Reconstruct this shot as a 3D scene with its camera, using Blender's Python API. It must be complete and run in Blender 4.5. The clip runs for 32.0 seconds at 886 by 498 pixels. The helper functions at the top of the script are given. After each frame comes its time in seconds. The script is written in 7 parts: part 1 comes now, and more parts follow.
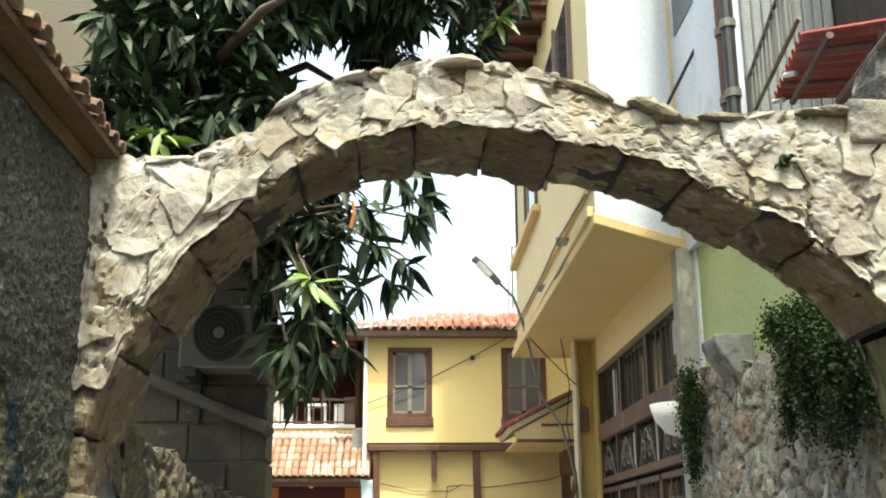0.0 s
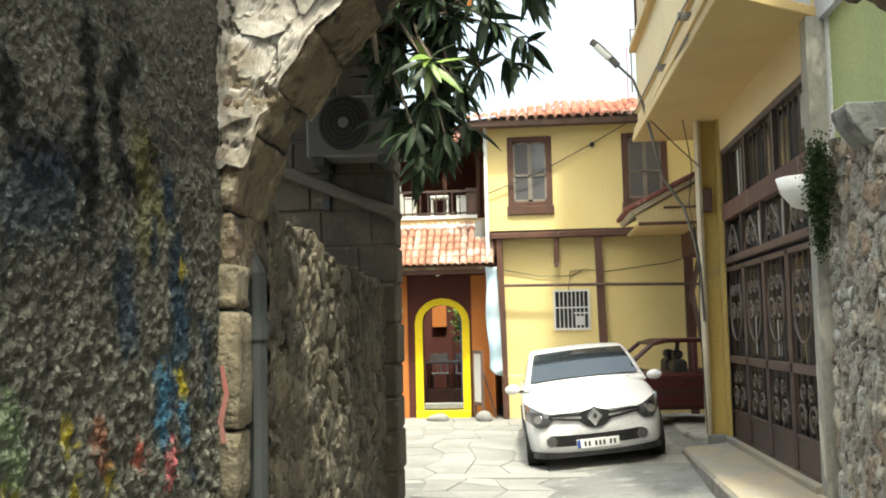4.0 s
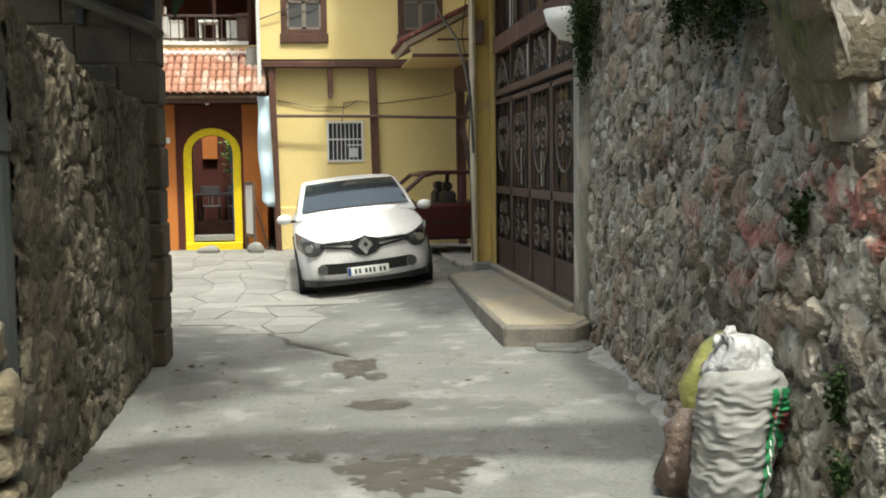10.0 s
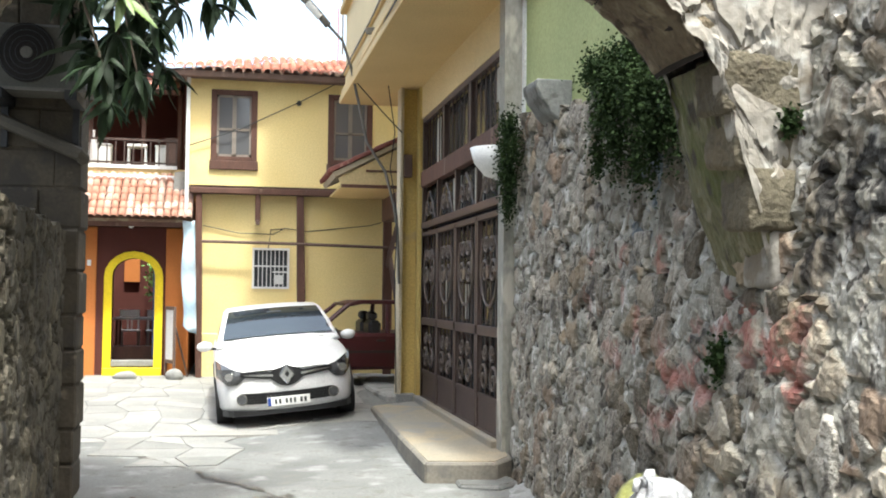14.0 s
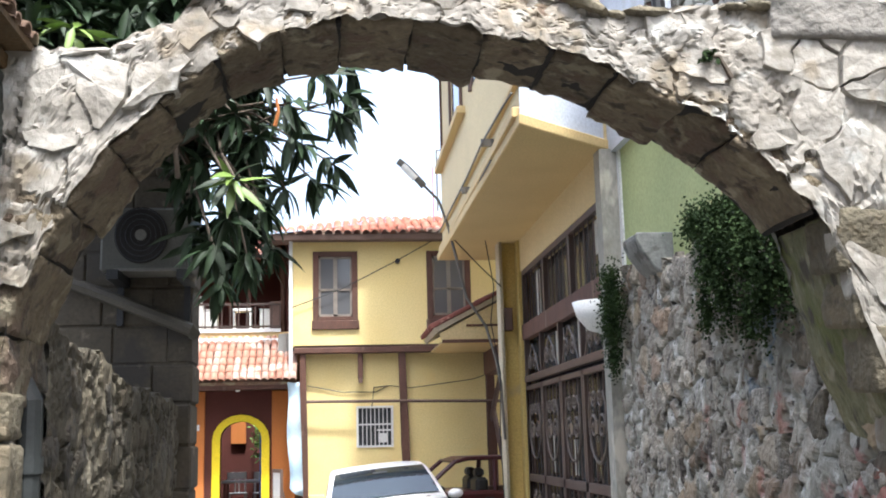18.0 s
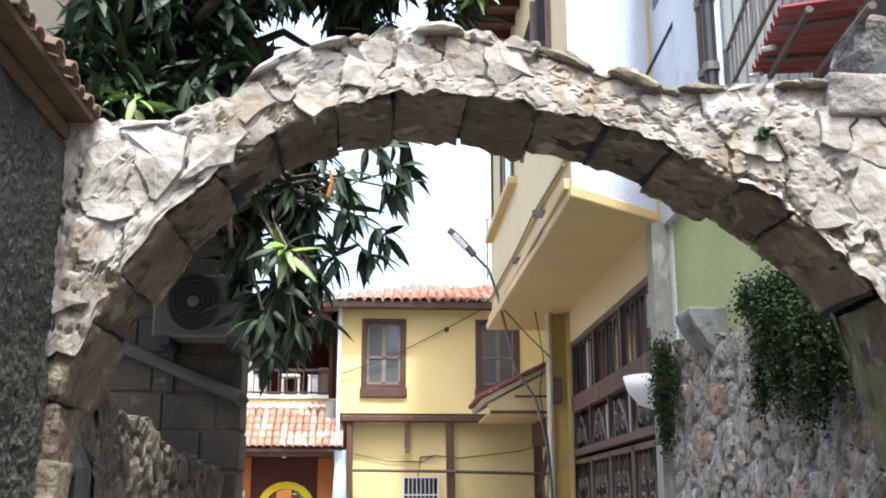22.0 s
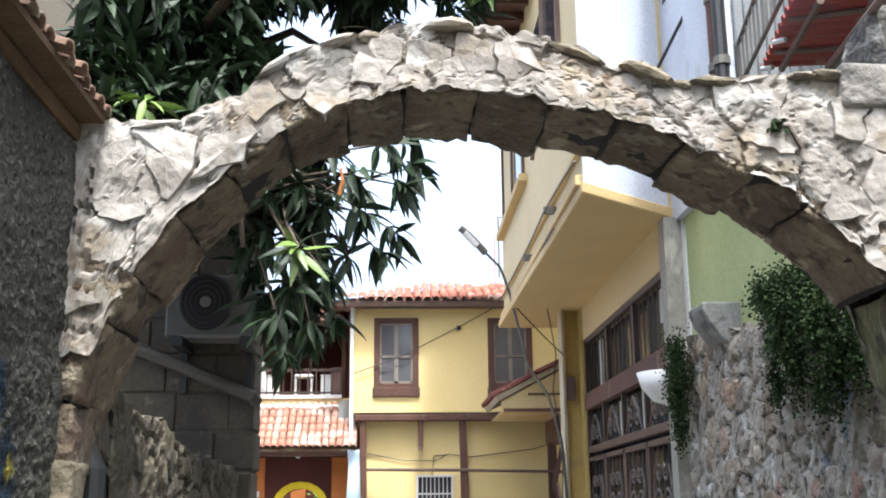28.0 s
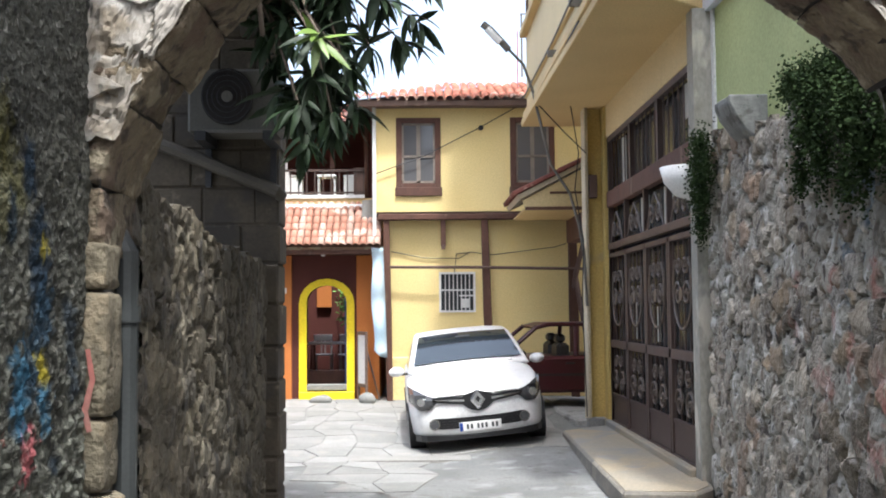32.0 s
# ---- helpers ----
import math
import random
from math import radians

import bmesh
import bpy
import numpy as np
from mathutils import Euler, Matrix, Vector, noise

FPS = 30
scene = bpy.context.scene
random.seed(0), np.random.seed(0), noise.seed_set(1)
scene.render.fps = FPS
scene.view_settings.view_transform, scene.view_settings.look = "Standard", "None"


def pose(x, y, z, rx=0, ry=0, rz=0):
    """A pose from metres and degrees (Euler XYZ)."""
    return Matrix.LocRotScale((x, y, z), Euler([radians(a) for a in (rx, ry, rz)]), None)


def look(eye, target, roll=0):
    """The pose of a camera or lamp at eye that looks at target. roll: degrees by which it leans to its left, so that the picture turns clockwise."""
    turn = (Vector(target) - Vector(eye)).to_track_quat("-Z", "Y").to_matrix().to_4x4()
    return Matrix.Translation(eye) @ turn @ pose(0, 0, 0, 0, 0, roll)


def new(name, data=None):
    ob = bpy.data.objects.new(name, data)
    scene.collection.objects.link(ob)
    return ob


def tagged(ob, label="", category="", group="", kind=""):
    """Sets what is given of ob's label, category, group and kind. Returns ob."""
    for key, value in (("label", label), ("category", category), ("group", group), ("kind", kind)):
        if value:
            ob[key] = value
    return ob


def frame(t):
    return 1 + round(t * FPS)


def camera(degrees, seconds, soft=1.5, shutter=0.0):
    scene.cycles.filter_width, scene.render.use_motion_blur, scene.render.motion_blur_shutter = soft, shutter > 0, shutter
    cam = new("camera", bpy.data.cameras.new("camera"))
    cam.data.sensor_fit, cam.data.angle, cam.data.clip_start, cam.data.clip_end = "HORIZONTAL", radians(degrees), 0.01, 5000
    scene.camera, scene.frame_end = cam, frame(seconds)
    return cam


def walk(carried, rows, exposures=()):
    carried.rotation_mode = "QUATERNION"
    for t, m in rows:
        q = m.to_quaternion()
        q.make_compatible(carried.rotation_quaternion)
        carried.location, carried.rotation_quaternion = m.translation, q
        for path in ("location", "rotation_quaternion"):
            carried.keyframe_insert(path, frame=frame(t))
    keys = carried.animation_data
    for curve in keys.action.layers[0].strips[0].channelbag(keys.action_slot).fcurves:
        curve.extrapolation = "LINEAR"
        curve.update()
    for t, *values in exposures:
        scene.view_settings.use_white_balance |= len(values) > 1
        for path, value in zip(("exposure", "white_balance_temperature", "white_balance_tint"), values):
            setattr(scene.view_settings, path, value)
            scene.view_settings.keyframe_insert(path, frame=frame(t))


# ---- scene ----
cam = camera(46.0, 32.0, soft=1.9)
PATH = [
    (0, (0.022, 0.187, 1.861), (0.082, 2.112, 2.398), -0.2),
    (0.5, (0.007, 0.181, 1.861), (-0.02, 2.105, 2.405), -0.4),
    (1, (-0.009, 0.17, 1.849), (-0.122, 2.094, 2.385), -0.7),
    (1.5, (-0.026, 0.182, 1.847), (-0.187, 2.11, 2.352), -0.6),
    (2, (-0.026, 0.16, 1.824), (-0.2, 2.099, 2.28), -0.7),
    (2.5, (-0.026, 0.146, 1.801), (-0.206, 2.099, 2.192), -0.8),
    (3, (-0.031, 0.164, 1.784), (-0.21, 2.131, 2.1), -1.0),
    (3.5, (-0.031, 0.157, 1.768), (-0.205, 2.135, 2.009), -1.1),
    (4, (-0.016, 0.117, 1.737), (-0.184, 2.103, 1.895), -1.3),
    (4.5, (-0.014, 0.108, 1.718), (-0.174, 2.1, 1.799), -1.5),
    (6.5, (-0.035, 0.159, 1.636), (-0.199, 2.143, 1.452), -0.1),
    (7, (-0.046, 0.167, 1.627), (-0.209, 2.147, 1.398), -0.1),
    (7.5, (-0.04, 0.16, 1.629), (-0.204, 2.14, 1.392), -0.7),
    (8, (-0.027, 0.15, 1.631), (-0.178, 2.137, 1.467), -0.8),
    (8.5, (-0.011, 0.157, 1.63), (-0.091, 2.149, 1.473), -0.7),
    (9, (-0.002, 0.168, 1.632), (0.014, 2.162, 1.479), -0.9),
    (9.5, (0.01, 0.178, 1.632), (0.143, 2.167, 1.479), -0.5),
    (10, (0.036, 0.166, 1.635), (0.286, 2.144, 1.475), -0.8),
    (10.5, (0.058, 0.178, 1.62), (0.418, 2.138, 1.447), -0.8),
    (11, (0.068, 0.188, 1.601), (0.499, 2.133, 1.428), -0.6),
    (11.5, (0.061, 0.179, 1.61), (0.458, 2.133, 1.459), -0.6),
    (12, (0.066, 0.182, 1.625), (0.454, 2.14, 1.51), -0.6),
    (12.5, (0.058, 0.173, 1.632), (0.447, 2.134, 1.556), -0.6),
    (13, (0.064, 0.172, 1.641), (0.459, 2.133, 1.604), -0.5),
    (13.5, (0.064, 0.179, 1.664), (0.461, 2.139, 1.692), 0.3),
    (14, (0.059, 0.18, 1.679), (0.449, 2.14, 1.763), 0.6),
    (14.5, (0.061, 0.187, 1.699), (0.447, 2.146, 1.819), 0.3),
    (16.5, (0.021, 0.168, 1.781), (0.316, 2.127, 2.054), -1.1),
    (17, (0.023, 0.181, 1.791), (0.289, 2.14, 2.096), -1.4),
    (17.5, (0.019, 0.179, 1.8), (0.259, 2.137, 2.133), -2.0),
    (18, (0.008, 0.192, 1.814), (0.213, 2.149, 2.174), -1.5),
    (18.5, (0.008, 0.203, 1.825), (0.176, 2.159, 2.207), -1.5),
    (19, (0.012, 0.202, 1.83), (0.162, 2.155, 2.237), -0.6),
    (19.5, (0.014, 0.199, 1.838), (0.157, 2.146, 2.274), -0.9),
    (20, (0.013, 0.193, 1.844), (0.148, 2.134, 2.307), -0.7),
    (20.5, (0.013, 0.2, 1.847), (0.14, 2.137, 2.329), -0.6),
    (21, (0.012, 0.202, 1.848), (0.133, 2.137, 2.336), -0.7),
    (21.5, (0.008, 0.202, 1.849), (0.127, 2.137, 2.338), -0.4),
    (22, (0.004, 0.209, 1.851), (0.114, 2.145, 2.337), -0.0),
    (22.5, (-0.003, 0.214, 1.848), (0.092, 2.153, 2.328), 0.1),
    (23, (-0.002, 0.215, 1.849), (0.075, 2.157, 2.324), 0.5),
    (23.5, (0.004, 0.218, 1.848), (0.078, 2.16, 2.323), 0.6),
    (24, (0.007, 0.216, 1.846), (0.09, 2.158, 2.318), 0.3),
    (24.5, (0.004, 0.218, 1.844), (0.092, 2.162, 2.306), -0.1),
    (26.5, (0.003, 0.216, 1.846), (0.098, 2.158, 2.312), -0.1),
    (27, (-0.003, 0.216, 1.852), (0.093, 2.155, 2.332), 0.1),
    (27.5, (0.003, 0.212, 1.852), (0.093, 2.149, 2.344), -0.1),
    (28, (0.0, 0.225, 1.842), (0.089, 2.163, 2.327), -0.5),
    (28.5, (0.001, 0.225, 1.826), (0.088, 2.171, 2.277), -0.3),
    (29, (-0.002, 0.228, 1.819), (0.082, 2.184, 2.228), -0.6),
    (29.5, (-0.001, 0.229, 1.811), (0.081, 2.194, 2.175), -0.4),
    (30, (-0.003, 0.227, 1.799), (0.077, 2.2, 2.12), -0.5),
    (30.5, (-0.004, 0.233, 1.786), (0.07, 2.212, 2.06), -0.4),
    (31, (-0.006, 0.234, 1.779), (0.062, 2.221, 1.997), -0.7),
    (31.5, (-0.01, 0.242, 1.765), (0.045, 2.234, 1.933), -0.5),
    (32, (-0.011, 0.244, 1.76), (0.036, 2.24, 1.877), -0.5),
]
walk(cam, [(t, look(eye, target, roll)) for t, eye, target, roll in PATH],
     [(0.0, 2.25, 6600, -6), (4.0, 2.2, 6550, -4), (7.0, 1.95, 6700, -4), (9.0, 1.3, 6650, -4), (10.0, 1.6, 6400, -2), (11.0, 1.75, 6100, 0), (14.0, 2.3, 6000, 2), (19.0, 2.3, 5700, 7), (29.0, 2.25, 5700, 7), (32.0, 2.05, 5750, 7)])

# ---- world, sun ----
SUN_FROM = Vector((0.10, -0.43, 1.0)).normalized()
world = bpy.data.worlds.new("sky")
scene.world = world
world.use_nodes = True
wn, wl = world.node_tree.nodes, world.node_tree.links
sky = wn.new("ShaderNodeTexSky")
sky.sky_type, sky.sun_disc = 'NISHITA', False
sky.sun_elevation = math.asin(SUN_FROM.z)
sky.sun_rotation = math.atan2(SUN_FROM.x, SUN_FROM.y)
sky.air_density, sky.dust_density, sky.ozone_density = 0.85, 10.0, 1.0
wn["Background"].inputs["Strength"].default_value = 0.19
haze = wn.new("ShaderNodeMix")
haze.data_type = 'RGBA'
haze.inputs["Factor"].default_value = 0.5
haze.inputs["B"].default_value = (2.0, 2.15, 2.4, 1)
wl.new(sky.outputs["Color"], haze.inputs["A"])
wl.new(haze.outputs["Result"], wn["Background"].inputs["Color"])
sun = new("sun", bpy.data.lights.new("sun", 'SUN'))
sun.data.energy, sun.data.angle, sun.data.color = 1.35, radians(3.6), (1.0, 0.94, 0.84)
sun.matrix_world = look(SUN_FROM * 40, (0, 0, 0))

# ---- materials ----
def mat(name, a, b=None, scale=3.0, rough=0.8, bump=0.25, grain=60.0, metal=0.0, stain=None, stain_scale=1.2, stain_at=0.62,
        vary=0.0, wet=0.0, spec=0.4, mid=0.5, stretch=(1, 1, 1), depth=0.01, more=(), paint=False):
    """A surface of two tones in patches with fine grain, optional stains, and relief."""
    m = bpy.data.materials.new(name)
    m.use_nodes = True
    n, l = m.node_tree.nodes, m.node_tree.links
    p = n["Principled BSDF"]
    p.inputs["Roughness"].default_value, p.inputs["Metallic"].default_value = rough, metal
    p.inputs["Specular IOR Level"].default_value = spec
    co = n.new("ShaderNodeTexCoord")
    mp = n.new("ShaderNodeMapping")
    mp.inputs["Scale"].default_value = stretch
    geo = n.new("ShaderNodeNewGeometry")
    l.new(geo.outputs["Position"], mp.inputs["Vector"])

    def noise_tex(s, detail=6.0):
        t = n.new("ShaderNodeTexNoise")
        t.inputs["Scale"].default_value, t.inputs["Detail"].default_value = s, detail
        l.new(mp.outputs["Vector"], t.inputs["Vector"])
        return t.outputs["Fac"]

    def ramp(src, lo, hi):
        r = n.new("ShaderNodeMapRange")
        r.inputs["From Min"].default_value, r.inputs["From Max"].default_value = lo, hi
        l.new(src, r.inputs["Value"])
        return r.outputs["Result"]

    def mix(fac, x, y, kind='MIX'):
        k = n.new("ShaderNodeMix")
        k.data_type, k.blend_type = 'RGBA', kind
        for sock, v in ((k.inputs["Factor"], fac), (k.inputs["A"], x), (k.inputs["B"], y)):
            if isinstance(v, (int, float)):
                sock.default_value = v
            elif isinstance(v, tuple):
                sock.default_value = (*v[:3], 1)
            else:
                l.new(v, sock)
        return k.outputs["Result"]
    b = b or tuple(v * 0.75 for v in a)
    coarse = noise_tex(scale)
    fine = noise_tex(grain, 4.0)
    col = mix(ramp(coarse, mid - 0.17, mid + 0.17), a, b)
    col = mix(ramp(fine, 0.3, 0.75), col, mix(0.55, col, tuple(v * 0.55 for v in b)))
    if stain:
        col = mix(ramp(noise_tex(stain_scale, 8.0), stain_at, stain_at + 0.07), col, stain)
    for tone, s, at, soft in more:
        col = mix(ramp(noise_tex(s, 7.0), at, at + soft), col, tone)
    if paint:
        att = n.new("ShaderNodeAttribute")
        att.attribute_name = "paint"
        col = mix(att.outputs["Alpha"], col, att.outputs["Color"])
    if vary:
        oi = n.new("ShaderNodeObjectInfo")
        hs = n.new("ShaderNodeHueSaturation")
        l.new(ramp(oi.outputs["Random"], 0, 1), hs.inputs["Value"])
        v = n.new("ShaderNodeMapRange")
        v.inputs["To Min"].default_value, v.inputs["To Max"].default_value = 1 - vary, 1 + vary
        l.new(oi.outputs["Random"], v.inputs["Value"])
        l.new(v.outputs["Result"], hs.inputs["Value"])
        l.new(col, hs.inputs["Color"])
        col = hs.outputs["Color"]
    l.new(col, p.inputs["Base Color"])
    if bump:
        bm_ = n.new("ShaderNodeBump")
        bm_.inputs["Strength"].default_value, bm_.inputs["Distance"].default_value = bump, depth
        add = n.new("ShaderNodeMath")
        add.operation = 'ADD'
        l.new(fine, add.inputs[0])
        l.new(coarse, add.inputs[1])
        l.new(add.outputs[0], bm_.inputs["Height"])
        l.new(bm_.outputs["Normal"], p.inputs["Normal"])
    return m


def glass_mat(name, tint, rough=0.05):
    m = bpy.data.materials.new(name)
    m.use_nodes = True
    p = m.node_tree.nodes["Principled BSDF"]
    p.inputs["Base Color"].default_value = (*tint, 1)
    p.inputs["Roughness"].default_value, p.inputs["Specular IOR Level"].default_value = rough, 0.6
    return m


M_CONCRETE = mat("worn_concrete", (0.215, 0.217, 0.207), (0.15, 0.152, 0.146), 1.1, 0.85, 0.6, 35, stain=(0.12, 0.12, 0.115), stain_scale=0.8, stain_at=0.54,
                 more=(((0.245, 0.247, 0.24), 2.6, 0.56, 0.12), ((0.135, 0.132, 0.12), 4.5, 0.56, 0.10), ((0.09, 0.085, 0.075), 11, 0.64, 0.06)))
M_DAMP = mat("damp_concrete", (0.095, 0.085, 0.068), (0.065, 0.058, 0.048), 5, 0.5, 0.3, 40, more=(((0.15, 0.145, 0.13), 9, 0.57, 0.06),))
M_FLAG = mat("flagstone", (0.27, 0.267, 0.253), (0.21, 0.207, 0.197), 2, 0.85, 0.5, 40, vary=0.15, more=(((0.24, 0.23, 0.21), 3.5, 0.57, 0.1),))
M_JOINT = mat("paving_joint", (0.30, 0.29, 0.27), None, 3, 0.9, 0.4)
M_ROUGHCAST = mat("roughcast_render", (0.0576, 0.0562, 0.0504), (0.0288, 0.0288, 0.0266), 1.6, 0.95, 1.0, 38, depth=0.03)
M_MORTAR = mat("grey_mortar", (0.30, 0.28, 0.25), (0.20, 0.185, 0.165), 4, 0.95, 0.9, 30, stain=(0.10, 0.095, 0.085), stain_scale=4, stain_at=0.58, depth=0.02)
M_PLASTER = mat("arch_mortar", (0.394, 0.369, 0.328), (0.285, 0.258, 0.22), 4, 0.92, 0.4, 24, stain=(0.25, 0.212, 0.16), stain_scale=3, stain_at=0.56, vary=0.12, depth=0.03,
                more=(((0.465, 0.456, 0.423), 5.5, 0.57, 0.1), ((0.209, 0.19, 0.157), 8, 0.60, 0.09), ((0.228, 0.142, 0.095), 2.3, 0.68, 0.08), ((0.123, 0.114, 0.095), 17, 0.65, 0.06)))
M_VOUSSOIR = mat("cut_limestone", (0.189, 0.153, 0.101), (0.117, 0.09, 0.0594), 5, 0.92, 1.0, 30, stain=(0.108, 0.0765, 0.054), stain_scale=5, stain_at=0.55, vary=0.2, depth=0.03,
                 more=(((0.243, 0.211, 0.149), 7, 0.58, 0.08), ((0.054, 0.0423, 0.0315), 9, 0.58, 0.07)))
M_QUOIN = mat("pale_quoin", (0.194, 0.168, 0.116), (0.12, 0.103, 0.0705), 4, 0.92, 0.9, 30, stain=(0.172, 0.142, 0.0946), stain_scale=6, stain_at=0.56, vary=0.15, depth=0.025,
              more=(((0.103, 0.086, 0.0645), 10, 0.62, 0.07),))
# tree canopy's shade on this house is put into the stone colour
M_ASHLAR = mat("shaded_ashlar", (0.092, 0.076, 0.0528), (0.06, 0.0496, 0.036), 3, 0.9, 0.6, 35, stain=(0.048, 0.0416, 0.0336), stain_scale=2.2, stain_at=0.54, vary=0.1,
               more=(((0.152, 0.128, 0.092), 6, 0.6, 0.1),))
M_YELLOW = mat("yellow_paint", (0.86, 0.70, 0.33), (0.83, 0.66, 0.29), 1.5, 0.75, 0.15, 50, stain=(0.77, 0.60, 0.25), stain_scale=1.0, stain_at=0.6)
M_CREAM = mat("cream_paint", (0.67, 0.54, 0.29), (0.61, 0.49, 0.26), 1.2, 0.7, 0.12, 50)
M_CREAM_D = mat("ochre_paint", (0.63, 0.47, 0.22), (0.57, 0.42, 0.195), 1.4, 0.7, 0.15, 50)
M_OFFWHITE = mat("offwhite_render", (0.78, 0.78, 0.76), (0.7, 0.7, 0.69), 1.2, 0.8, 0.15, 40, stain=(0.55, 0.54, 0.5), stain_scale=0.9, stain_at=0.64)
M_GREEN = mat("green_paint", (0.42, 0.47, 0.22), (0.36, 0.41, 0.19), 1.5, 0.75, 0.2, 40, stain=(0.28, 0.32, 0.16), stain_scale=1.4, stain_at=0.62)
M_BEIGE = mat("beige_render", (0.45, 0.38, 0.27), (0.38, 0.32, 0.23), 1.0, 0.8, 0.1, 40)
M_WOOD = mat("dark_wood", (0.13, 0.06, 0.04), (0.085, 0.04, 0.028), 4, 0.7, 0.4, 50, stretch=(1, 1, 0.3), stain=(0.17, 0.11, 0.08), stain_scale=4, stain_at=0.64)
M_WOODG = mat("weathered_wood", (0.17, 0.11, 0.088), (0.12, 0.078, 0.062), 4, 0.8, 0.4, 50)
M_MAROON = mat("maroon_paint", (0.10, 0.026, 0.018), (0.085, 0.022, 0.016), 2, 0.8, 0.15, 50)
M_ORANGE = mat("orange_paint", (0.56, 0.20, 0.045), (0.50, 0.17, 0.04), 2, 0.8, 0.15, 50)
M_BRIGHT = mat("bright_yellow_paint", (0.86, 0.66, 0.01), (0.80, 0.60, 0.01), 3, 0.6, 0.1, 50)
M_TILE = mat("terracotta_tile", (0.46, 0.19, 0.125), (0.38, 0.15, 0.10), 6, 0.85, 0.3, 50, stain=(0.6, 0.42, 0.34), stain_scale=2.2, stain_at=0.6, vary=0.2)
M_TILE_W = mat("limewashed_tile", (0.58, 0.43, 0.36), (0.50, 0.31, 0.24), 5, 0.9, 0.3, 50, vary=0.1)
M_OLDTILE = mat("old_tile", (0.194, 0.118, 0.0758), (0.14, 0.0915, 0.0648), 6, 0.9, 0.4, 50, stain=(0.216, 0.178, 0.118), stain_scale=7, stain_at=0.55, vary=0.2)
M_IRON = mat("brown_iron", (0.095, 0.063, 0.052), (0.07, 0.048, 0.04), 4, 0.5, 0.15, 60, metal=0.2)
M_SCROLL = mat("bronze_scroll", (0.17, 0.135, 0.11), (0.12, 0.095, 0.08), 6, 0.45, 0.1, 60, metal=0.5)
M_DARK = mat("dark_interior", (0.03, 0.026, 0.024), (0.02, 0.018, 0.017), 1, 0.9, 0)
M_GLASS = glass_mat("dark_window_glass", (0.05, 0.055, 0.06), 0.06)
M_GREYGLASS = glass_mat("grey_window_glass", (0.11, 0.11, 0.115), 0.08)
M_WHITE = mat("white_enamel", (0.8, 0.8, 0.78), (0.74, 0.74, 0.72), 3, 0.5, 0.05)
M_PIPE = mat("grey_pipe", (0.045, 0.05, 0.05), (0.032, 0.036, 0.036), 3, 0.6, 0.1)
M_PIPE_L = mat("pale_pipe", (0.165, 0.154, 0.131), (0.12, 0.112, 0.0975), 3, 0.6, 0.1)
M_BLACK = mat("black_rubber", (0.018, 0.018, 0.018), None, 3, 0.75, 0.1)
M_METALDK = mat("dark_metal", (0.05, 0.05, 0.052), None, 3, 0.5, 0.1, metal=0.4)
M_LEAF = mat("loquat_leaf", (0.0288, 0.0496, 0.0216), (0.016, 0.0304, 0.0128), 3, 0.55, 0.1, 30, vary=0.35, spec=0.3)
M_LEAF_Y = mat("young_leaf", (0.16, 0.24, 0.05), (0.12, 0.19, 0.04), 3, 0.45, 0.1, 30, vary=0.2)
# beige facade with its shade put into a darker base colour
M_BEIGE_SHADE = mat("shaded_beige_render", (0.118, 0.101, 0.0725), (0.102, 0.0868, 0.0632), 0.8, 0.85, 0.1, 40)
M_BARK = mat("bark", (0.12, 0.095, 0.07), (0.08, 0.06, 0.045), 8, 0.9, 0.6, 30)
M_IVY = mat("creeper_leaf", (0.036, 0.0589, 0.0186), (0.0174, 0.031, 0.0105), 7, 0.85, 0.1, 40, spec=0.12)

# ---- building helpers ----
def mesh_of(name, bm, material):
    me = bpy.data.meshes.new(name)
    bm.to_mesh(me)
    bm.free()
    me.materials.append(material)
    return me


def part(name, bm, material, parent=None, label="", smooth=False):
    me = mesh_of(name, bm, material) if isinstance(bm, bmesh.types.BMesh) else bm
    if smooth:
        me.shade_smooth()
    ob = new(name, me)
    if parent is not None:
        ob.parent = parent
    if label:
        tagged(ob, label)
    return ob


def thing(name, label, category, at=(0, 0, 0), group="", kind="", turn=0.0):
    ob = new(name)
    ob.matrix_basis = pose(*at, 0, 0, turn)
    return tagged(ob, label, category, group, kind)


def structure(name, bm, material, label, category="wall", smooth=False):
    return tagged(part(name, bm, material, None, "", smooth), label, category, "", "structure")


def box(bm, x0, x1, y0, y1, z0, z1, bevel=0.0):
    vs = [bm.verts.new((x, y, z)) for x in (x0, x1) for y in (y0, y1) for z in (z0, z1)]
    fs = [bm.faces.new([vs[i] for i in q]) for q in ((0, 1, 3, 2), (4, 6, 7, 5), (0, 4, 5, 1), (2, 3, 7, 6), (0, 2, 6, 4), (1, 5, 7, 3))]
    if bevel:
        es = list({e for f in fs for e in f.edges})
        bmesh.ops.bevel(bm, geom=es, offset=bevel, segments=1, affect='EDGES')
    return bm


def boxes(*dims, bevel=0.0):
    bm = bmesh.new()
    for d in dims:
        box(bm, *d, bevel=bevel)
    return bm


def tube(bm, points, radius, sides=8, taper=None, caps=True):
    """A round bar along points."""
    pts = [Vector(p) for p in points]
    rings = []
    for i, p in enumerate(pts):
        d = (pts[min(i + 1, len(pts) - 1)] - pts[max(i - 1, 0)]).normalized()
        u = d.cross(Vector((0, 0, 1)) if abs(d.z) < 0.9 else Vector((1, 0, 0))).normalized()
        v = d.cross(u)
        r = radius if taper is None else radius + (taper - radius) * i / (len(pts) - 1)
